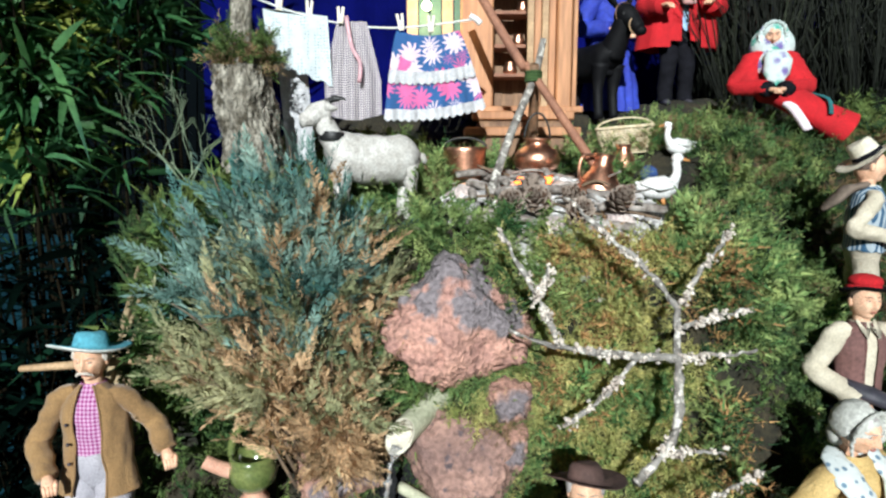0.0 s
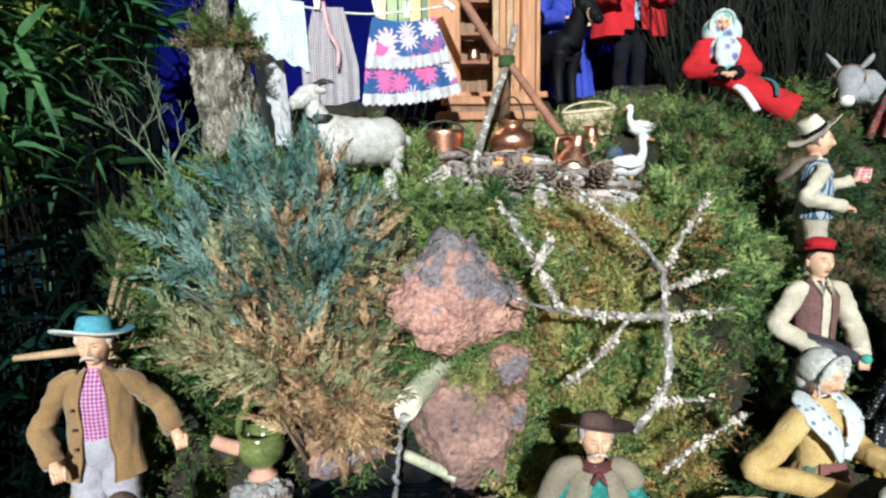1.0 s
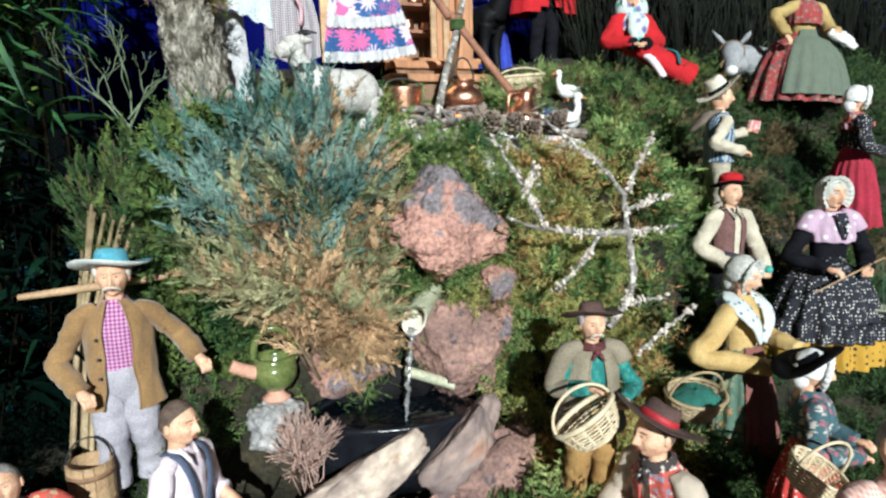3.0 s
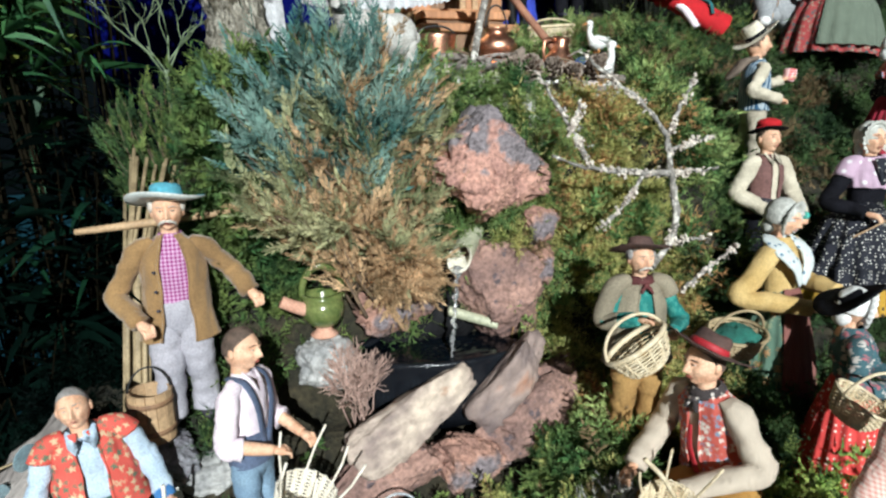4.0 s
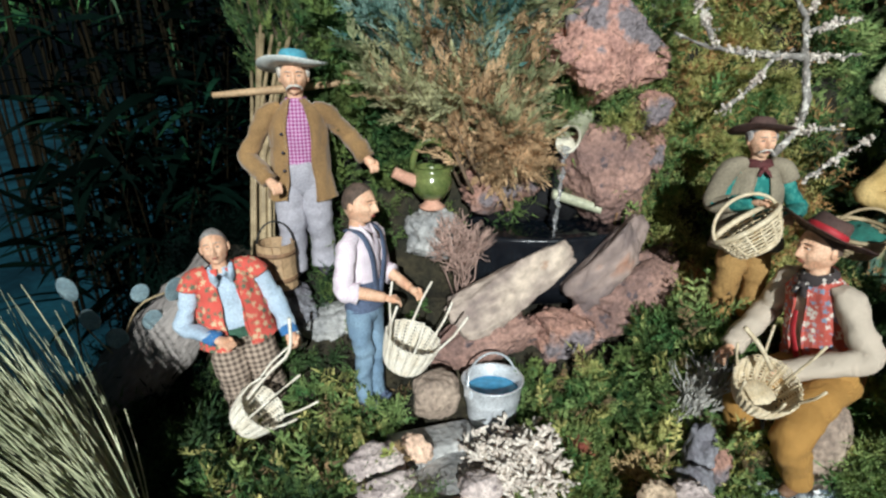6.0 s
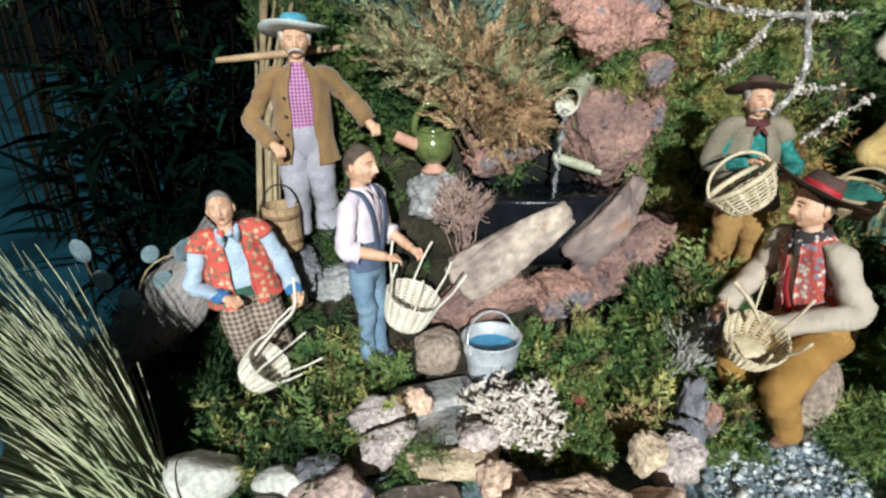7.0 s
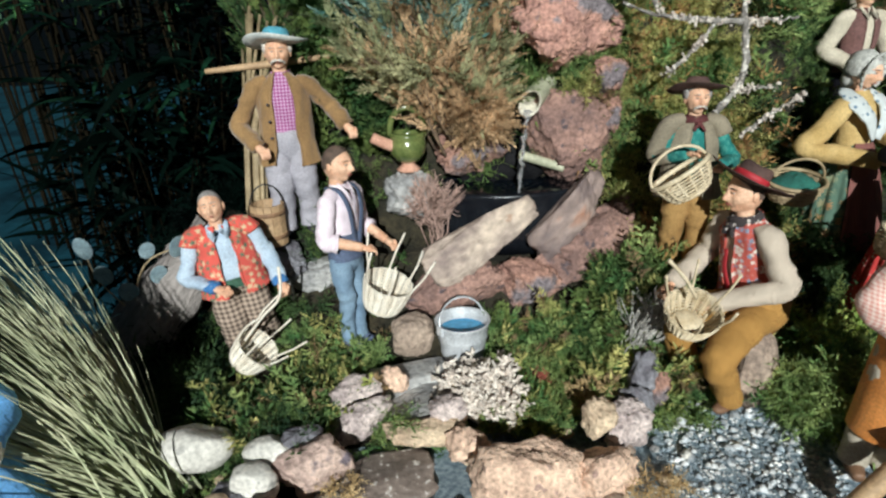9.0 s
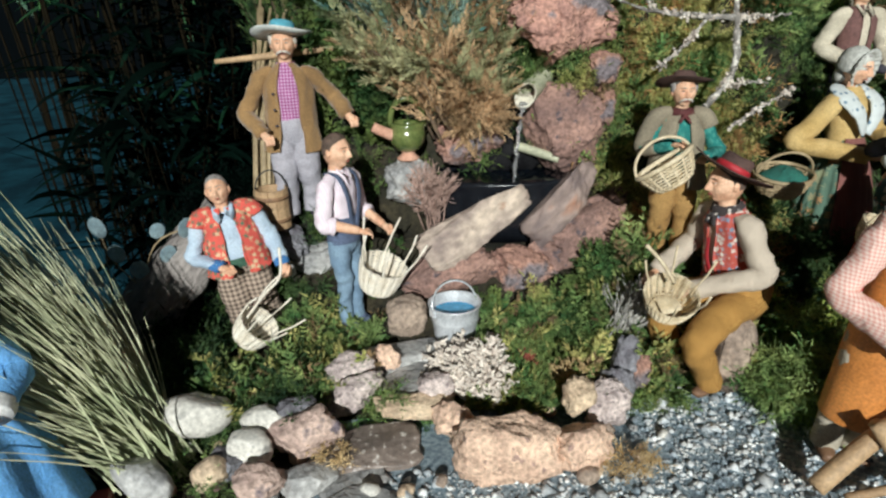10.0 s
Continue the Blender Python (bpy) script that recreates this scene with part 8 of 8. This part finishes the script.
    pail = part("pail", q, bk)
    # blue base colour paints the sky's reflection on the water
    BW = surf("sky_tinted_water", (0.08, 0.36, 0.62), (0.05, 0.28, 0.52), 20, 0.08, 0.05)
    q = Build()
    q.lathe([(0.0001, 0.052), (0.015, 0.0522), (0.0325, 0.052)], BW, 32)
    part("water_surface", q, bk, "water with the sky's reflected blue put into its colour")
    q = Build()
    q.tube([(0.036 * math.cos(a), 0.012 * math.sin(a), 0.064 + 0.030 * math.sin(a)) for a in np.linspace(0, math.pi, 21)], 0.0014, ZINC, 6)
    part("handle", q, bk)
    for s in (-1, 1):
        q = Build()
        q.box((s * 0.0365, 0, 0.062), (0.004, 0.010, 0.012), ZINC)
        part("ear", q, pail)
    # baskets in work
    basket("unfinished white willow basket with loose stakes", pose(-0.518, 0.560, 0.056, 12, 44, 0), 0.020, 0.032, 0.040, 18, 18, 0.060, 0, WICKER_WHITE, thin=0.44)
    basket("unfinished pale willow basket held by a doll", pose(-0.312, 0.550, 0.132, 16, 14, 20), 0.022, 0.035, 0.045, 20, 18, 0.055, 0, WICKER_WHITE, thin=0.44)
    basket("oval finished wicker basket held before a doll", pose(0.104, 0.480, 0.292, -14, -32, 0), 0.020, 0.040, 0.034, 8, 14, 0, 0.032, WICKER, oval=0.72, thin=0.30)
    basket("unfinished wicker basket on the seated doll's lap", pose(0.066, 0.392, 0.150, 30, -4, 0), 0.020, 0.034, 0.034, 17, 18, 0.045, 0, WICKER, thin=0.44)
    basket("wicker basket with a green cloth on a doll's arm", pose(0.340, 0.615, 0.232, 14, 0, 0), 0.030, 0.046, 0.032, 9, 16, 0, 0.036, CANE, oval=0.8)
    q = Build()
    o = q.ball((0, 0, 0), (0.036, 0.028, 0.012), surf("green_cloth", (0.03, 0.16, 0.12), (0.02, 0.10, 0.08), 40, 0.9, 0.5), 20, 12)
    q.wrinkle(o, 0.006, 90)
    solo("green_cloth", q, "folded green cloth lying in a wicker basket", "cloth", pose(0.340, 0.607, 0.257, 14, 0, 0))
    basket("small round wicker basket on a doll's arm", pose(0.385, 0.455, 0.190, 20, 20, 0), 0.018, 0.036, 0.034, 13, 16, 0, 0.045, WICKER, thin=0.44)
    rod("willow_rod", "long bent willow rod in the doll's hand", "rod", [(-0.520, 0.56, 0.080), (-0.480, 0.552, 0.130), (-0.452, 0.55, 0.160), (-0.448, 0.55, 0.205)], [0.0022] * 4, WICKER_WHITE, 6)
    rod("willow_rod", "willow rod leaning on the lap basket", "rod", [(0.065, 0.375, 0.195), (0.045, 0.37, 0.225), (0.020, 0.365, 0.252)], [0.0025] * 3, WICKER, 6)
    # seat stone
    rock("seat_stone", "upright brown stone under the seated doll", (0.182, 0.428, 0.050), (0.070, 0.07, 0.13), STONE_BROWN, 61, (0, 0, 0), 6, 0.06)
    # edging stones
    for name, label, c_, s_, m_, sd, rot in (
            ("pale_pebble", "large smooth white pebble among the edging stones", (-0.548, 0.395, 0.040), (0.088, 0.060, 0.056), STONE_WHITE, 71, (0, 12, 20)),
            ("pale_pebble", "oval speckled grey pebble", (-0.458, 0.375, 0.030), (0.066, 0.050, 0.046), STONE_WHITE, 72, (0, -6, 0)),
            ("pale_pebble", "rounded speckled white pebble", (-0.470, 0.335, 0.026), (0.056, 0.046, 0.044), STONE_WHITE, 73, (0, 0, 0)),
            ("pale_pebble", "long grey-green pebble lying at the edge", (-0.590, 0.305, 0.018), (0.092, 0.044, 0.040), SLATE, 74, (0, 10, -38)),
            ("pale_pebble", "small pale broken edging stone", (-0.512, 0.305, 0.015), (0.042, 0.036, 0.044), STONE_YELLOW, 75, (0, 0, 0))):
        rock(name, label, c_, s_, m_, sd, rot, 3, 0.035, 4, "edging stones", "stone")
    for name, label, c_, s_, m_, sd, rot in (
            ("lava_stone", "pinkish lava edging stone", (-0.405, 0.355, 0.030), (0.104, 0.058, 0.056), STONE_MAUVE, 81, (0, -12, 0)),
            ("lava_stone", "square reddish edging stone", (-0.452, 0.280, 0.016), (0.066, 0.045, 0.048), STONE_MAUVE, 82, (0, 0, 0)),
            ("lava_stone", "grey-pink pitted edging stone", (-0.350, 0.432, 0.030), (0.098, 0.06, 0.055), LAVA_PALE, 83, (0, -10, 10)),
            ("lava_stone", "pale violet pitted edging stone", (-0.352, 0.470, 0.044), (0.074, 0.05, 0.046), LAVA_PALE, 84, (0, -10, 10)),
            ("lava_stone", "small pink porous stone standing upright", (-0.300, 0.492, 0.046), (0.038, 0.035, 0.050), LAVA_PINK, 85, (0, 0, 0)),
            ("lava_stone", "pale pinkish flat stone in the path", (-0.262, 0.395, 0.028), (0.12, 0.05, 0.035), STONE_YELLOW, 86, (0, 0, -6)),
            ("lava_stone", "pink lumpy lava edging stone", (-0.215, 0.365, 0.026), (0.06, 0.05, 0.045), LAVA_PINK, 87, (0, 0, 0)),
            ("lava_stone", "small violet pitted stone in the edging", (-0.235, 0.415, 0.045), (0.05, 0.04, 0.04), LAVA_PALE, 88, (0, 0, 0)),
            ("lava_boulder", "broad pink lava block at the gravel edge", (-0.155, 0.308, 0.022), (0.142, 0.085, 0.092), LAVA_PINK, 89, (0, 0, -6)),
            ("lava_boulder", "squat pink lava block at the gravel edge", (-0.068, 0.300, 0.022), (0.078, 0.06, 0.062), LAVA_PINK, 90, (0, 0, 0)),
            ("ochre_stone", "small pale yellow stone in the edging", (-0.055, 0.355, 0.050), (0.045, 0.04, 0.050), STONE_YELLOW, 91, (0, 0, 0)),
            ("lava_stone", "violet-pink stone at the bank's foot", (-0.015, 0.365, 0.030), (0.062, 0.05, 0.07), LAVA_PALE, 92, (0, 0, 0)),
            ("grey_stone", "dark grey pointed stone by the moss", (0.035, 0.430, 0.045), (0.05, 0.045, 0.085), STONE_BLUE, 93, (0, 0, 0)),
            ("grey_stone", "dark violet stone at the gravel", (0.010, 0.400, 0.030), (0.055, 0.045, 0.06), STONE_BLUE, 94, (0, 0, 0)),
            ("lava_stone", "dark red stone beside the twigs", (0.052, 0.420, 0.040), (0.035, 0.035, 0.055), LAVA, 95, (0, 0, 0)),
            ("grey_stone", "dark shaded stone behind the pebbles", (-0.418, 0.385, 0.034), (0.06, 0.05, 0.05), STONE_BLUE, 96, (0, 0, 0)),
            ("grey_stone", "small dark stone between the pebbles", (-0.495, 0.325, 0.010), (0.05, 0.05, 0.05), STONE_BLUE, 97, (0, 0, 0))):
        rock(name, label, c_, s_, m_, sd, rot, 8, 0.13, 4, "edging stones", "stone")
    rock("flagstone", "wet brown flagstone at the gravel edge", (-0.322, 0.350, -0.002), (0.128, 0.072, 0.026), surf("wet_flagstone", (0.25, 0.20, 0.17), (0.13, 0.105, 0.09), 14, 0.35, 0.7, fine=120, spots=((0.5, 0.47, 0.43), 0.36, 120), relief=0.003, vary=0.3), 98, (4, 0, 4), 7, 0.06, boxy=6, group="flagstones", category="stone")
    rock("flagstone", "pale grey flagstone half in the gravel", (-0.345, 0.255, -0.008), (0.085, 0.06, 0.024), SLATE, 99, (0, 0, -10), 6, 0.05, boxy=6, group="flagstones", category="stone")
    rock("flagstone", "angular grey flagstone beside the pebbles", (-0.400, 0.300, 0.004), (0.07, 0.05, 0.024), SLATE, 100, (0, 0, 40), 8, 0.05, boxy=6, group="flagstones", category="stone")
    # rubble between the edging stones
    g = random.Random(44)
    for i in range(56):
        x = g.uniform(-0.62, 0.06)
        y = g.uniform(0.27, 0.46) if x > -0.45 else g.uniform(0.24, 0.40)
        s = g.uniform(0.010, 0.026)
        rock("rubble_stone", "small broken stone between the edging stones", (x, y, zat(x, y) + 0.012), (s * 1.3, s, s), (LAVA_PINK, STONE_YELLOW, LAVA_DULL, STONE_WHITE, SLATE, STONE_BROWN)[i % 6], 400 + i, (0, 0, g.uniform(0, 180)), 5, 0.10, 2, "rubble", "stone")
    for x, y, a, m in ((-0.345, 0.300, 20, SLATE), (-0.300, 0.235, 60, SLATE)):
        rock("flagstone", "flat bluish stone trodden into the gravel", (x, y, -0.010), (0.085, 0.06, 0.02), m, int(500 + x * -1000), (0, 0, a), 7, 0.05, 3, "flagstones", "stone", 6)
    q = Build()
    q.box((0, 0, 0), (0.16, 0.14, 0.03), surf("dark_red_board", (0.16, 0.02, 0.018), (0.10, 0.012, 0.012), 20, 0.6, 0.3))
    solo("red_stand", q, "dark red painted board under the blue doll", "stand", pose(-0.690, 0.235, -0.022, 0, 0, 20))
    # small plants
    sprig("lichen_clump", "white curly lichen clump before the bucket", (-0.182, 0.452, 0.022), 0.100, 1.1, LICHEN, 46, 3, 1, 0.0046, "lichen", 1.6)
    sprig("heather_sprig", "dry brown heather sprig by the basin", (-0.217, 0.690, 0.165), 0.150, 0.15, HEATHER, 14, 3, 2, 0.0011, "plant", 0.30)
    sprig("grey_twig_sprig", "dry grey branching sprig beside the seated doll", (0.027, 0.478, 0.040), 0.155, 0.17, GREY_SPRIG, 24, 3, 3, 0.0010, "plant", 0.26).rotation_euler = (0, radians(27), 0)
    sprig("dry_root_clump", "tangled clump of dry straw-coloured roots", (-0.036, 0.425, 0.030), 0.06, 1.2, STRAW, 34, 2, 9, 0.0011, "plant", 1.1)
    sprig("red_leaf_sprig", "small sprig of dry reddish leaves", (-0.100, 0.475, 0.030), 0.035, 0.8, surf("dry_red_leaf", (0.36, 0.10, 0.06), (0.22, 0.06, 0.04), 60, 0.8, 0.3), 16, 2, 12, 0.0016, "plant", 0.8)
    # sedge tuft
    n = 1000
    g2 = np.random.default_rng(17)
    ang = -0.06 - 0.66 * g2.random(n) ** 0.85 + g2.normal(0, 0.02, n)
    ln = g2.uniform(0.72, 1.08, n) * (0.25 + 0.25 * np.clip(-ang / 0.5, 0, 1))
    base = np.stack([g2.normal(-0.605, 0.020, n), g2.normal(0.365, 0.018, n), np.full(n, -0.01)], -1)
    V, F = [], []
    for i in range(n):
        d = np.array([math.sin(ang[i]), g2.normal(0.0, 0.22), math.cos(ang[i])])
        d /= np.linalg.norm(d)
        side = np.cross(d, [0, 1, 0])
        side /= np.linalg.norm(side)
        o = len(V)
        for t in np.linspace(0, 1, 6):
            c0 = base[i] + d * ln[i] * t + np.array([math.copysign(1, d[0]) * 0.05, 0, -0.06]) * ln[i] / 0.4 * t * t
            w = 0.0017 * (1 - 0.85 * t)
            V += [c0 - side * w, c0 + np.array([0, -w * 0.9, 0]), c0 + side * w]
        for r in range(5):
            F += [(o + r * 3, o + r * 3 + 1, o + r * 3 + 4, o + r * 3 + 3), (o + r * 3 + 1, o + r * 3 + 2, o + r * 3 + 5, o + r * 3 + 4)]
    tuft = thing("sedge_tuft", "large tuft of pale green sedge", "grass", Matrix())
    bulk("blade_tuft", np.array(V), np.array(F), GRASS, "", "", "stuff", tuft)
    # honesty
    hn = thing("honesty_plant", "dry honesty stem with pale round pods", "plant", pose(-0.715, 0.66, -0.02))
    q = Build()
    q.limb([(0.03, 0, 0.0), (0.02, 0, 0.12), (0.05, 0, 0.20), (0.10, 0, 0.225)], [0.0015] * 4, CANE, 5, 4)
    q.limb([(0.02, 0, 0.12), (-0.02, 0, 0.18), (-0.03, 0, 0.23)], [0.0012] * 3, CANE, 5, 4)
    part("stem", q, hn)
    for x, z, s in ((0.105, 0.228, 0.020), (0.06, 0.225, 0.016), (-0.03, 0.235, 0.022), (-0.01, 0.19, 0.02), (0.02, 0.16, 0.02), (0.07, 0.185, 0.018), (-0.05, 0.15, 0.022), (0.0, 0.11, 0.02)):
        q = Build()
        q.ball((0, 0, 0), (s * 0.74, 0.0012, s * 0.86), SEEDPOD, 16, 8)
        part("pod", q, hn, "", pose(x, -0.004, z, 10, 10, x * 500))
    # stool of the craftsman
    st = thing("wooden_trestle", "rough wooden trestle on the gravel", "trestle", Matrix())
    for pts, r in (([(0.178, 0.213, 0.008), (0.235, 0.225, 0.050), (0.31, 0.235, 0.102)], 0.011), ([(0.234, 0.216, 0.088), (0.262, 0.206, 0.045), (0.296, 0.196, -0.004)], 0.009), ([(0.205, 0.198, 0.004), (0.26, 0.198, 0.012), (0.33, 0.198, 0.020)], 0.0055)):
        q = Build()
        q.limb(pts, [r] * 3, WOOD_PALE, 8, 3)
        part("beam", q, st)
    # scales of the woman
    sc = thing("hand_scales", "small brass hand scales with hanging pan", "scales", pose(0.735, 0.685, 0.40))
    q = Build()
    q.tube([(-0.10, 0, -0.03), (0.05, 0, 0.02)], 0.0016, WOOD_PALE, 6)
    part("beam", q, sc)
    q = Build()
    for a in (0, 2.1, 4.2):
        q.tube([(0.045, 0, 0.02), (0.045 + 0.026 * math.cos(a), 0.026 * math.sin(a), -0.07)], 0.0008, GREEN_PAINT, 4)
    part("cord", q, sc)
    q = Build()
    q.lathe([(0.0001, -0.078), (0.015, -0.077), (0.027, -0.070), (0.029, -0.069), (0.026, -0.068), (0.0001, -0.074)], BAMBOO, 20, (0.045, 0, 0))
    part("pan", q, sc)
    # gravel
    n = 22000
    x, y = g2.uniform(-0.40, 0.75, n), g2.uniform(-0.08, 0.45, n)
    k = (y < 0.40 + 0.05 * np.sin(x * 9)) & ~((x < 0.02) & (y > 0.31)) & ~((x < -0.30) & (y > 0.27))
    x, y = x[k], y[k]
    n = len(x)
    s = 0.0021 * np.exp(g2.normal(0, 0.55, n))
    T = np.array([(1, 0, 0), (-1, 0, 0), (0, 1, 0), (0, -1, 0), (0, 0, 0.7), (0, 0, -0.7)], float)
    TF = np.array([(0, 2, 4), (2, 1, 4), (1, 3, 4), (3, 0, 4), (2, 0, 5), (1, 2, 5), (3, 1, 5), (0, 3, 5)])
    ang = g2.uniform(0, 6.28, n)
    tt = T[None] * (s[:, None, None] * g2.uniform(0.6, 1.4, (n, 6, 1)))
    ca, sa = np.cos(ang)[:, None], np.sin(ang)[:, None]
    P = np.stack([tt[:, :, 0] * ca - tt[:, :, 1] * sa + x[:, None], tt[:, :, 0] * sa + tt[:, :, 1] * ca + y[:, None], tt[:, :, 2] + ground(x, y)[:, None] + 0.004 + 0.3 * s[:, None]], -1)
    F = (TF[None] + (np.arange(n) * 6)[:, None, None]).reshape(-1, 3)
    bulk("gravel", P.reshape(-1, 3), F, GRAVEL, "loose grey and white gravel on the ground", "gravel")
    X, Y = np.meshgrid(np.linspace(-0.42, 1.0, 60), np.linspace(-0.09, 0.42, 30))
    idx = np.arange(1800).reshape(30, 60)
    F = np.stack([idx[:-1, :-1], idx[:-1, 1:], idx[1:, 1:], idx[1:, :-1]], -1).reshape(-1, 4)
    bulk("gravel_bed", np.stack([X, Y, ground(X, Y) + 0.004], -1).reshape(-1, 3), F, GRAVEL_BED, "grey gravel bed before the stones", "ground", "structure")


def brushwood():
    g = np.random.default_rng(31)
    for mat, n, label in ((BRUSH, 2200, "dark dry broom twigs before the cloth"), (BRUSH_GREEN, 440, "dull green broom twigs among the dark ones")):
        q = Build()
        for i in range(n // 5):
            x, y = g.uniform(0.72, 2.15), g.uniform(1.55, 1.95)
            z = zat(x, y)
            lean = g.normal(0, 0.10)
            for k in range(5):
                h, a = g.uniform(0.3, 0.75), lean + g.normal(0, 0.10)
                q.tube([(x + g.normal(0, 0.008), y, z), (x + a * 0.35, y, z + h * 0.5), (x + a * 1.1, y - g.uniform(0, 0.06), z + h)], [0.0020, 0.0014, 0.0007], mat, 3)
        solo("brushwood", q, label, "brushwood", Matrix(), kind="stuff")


backdrop()
plants()
juniper()
thuja()
people()
creatures()
shed()
washing()
trunk()
campfire()
bank()
lower()
brushwood()
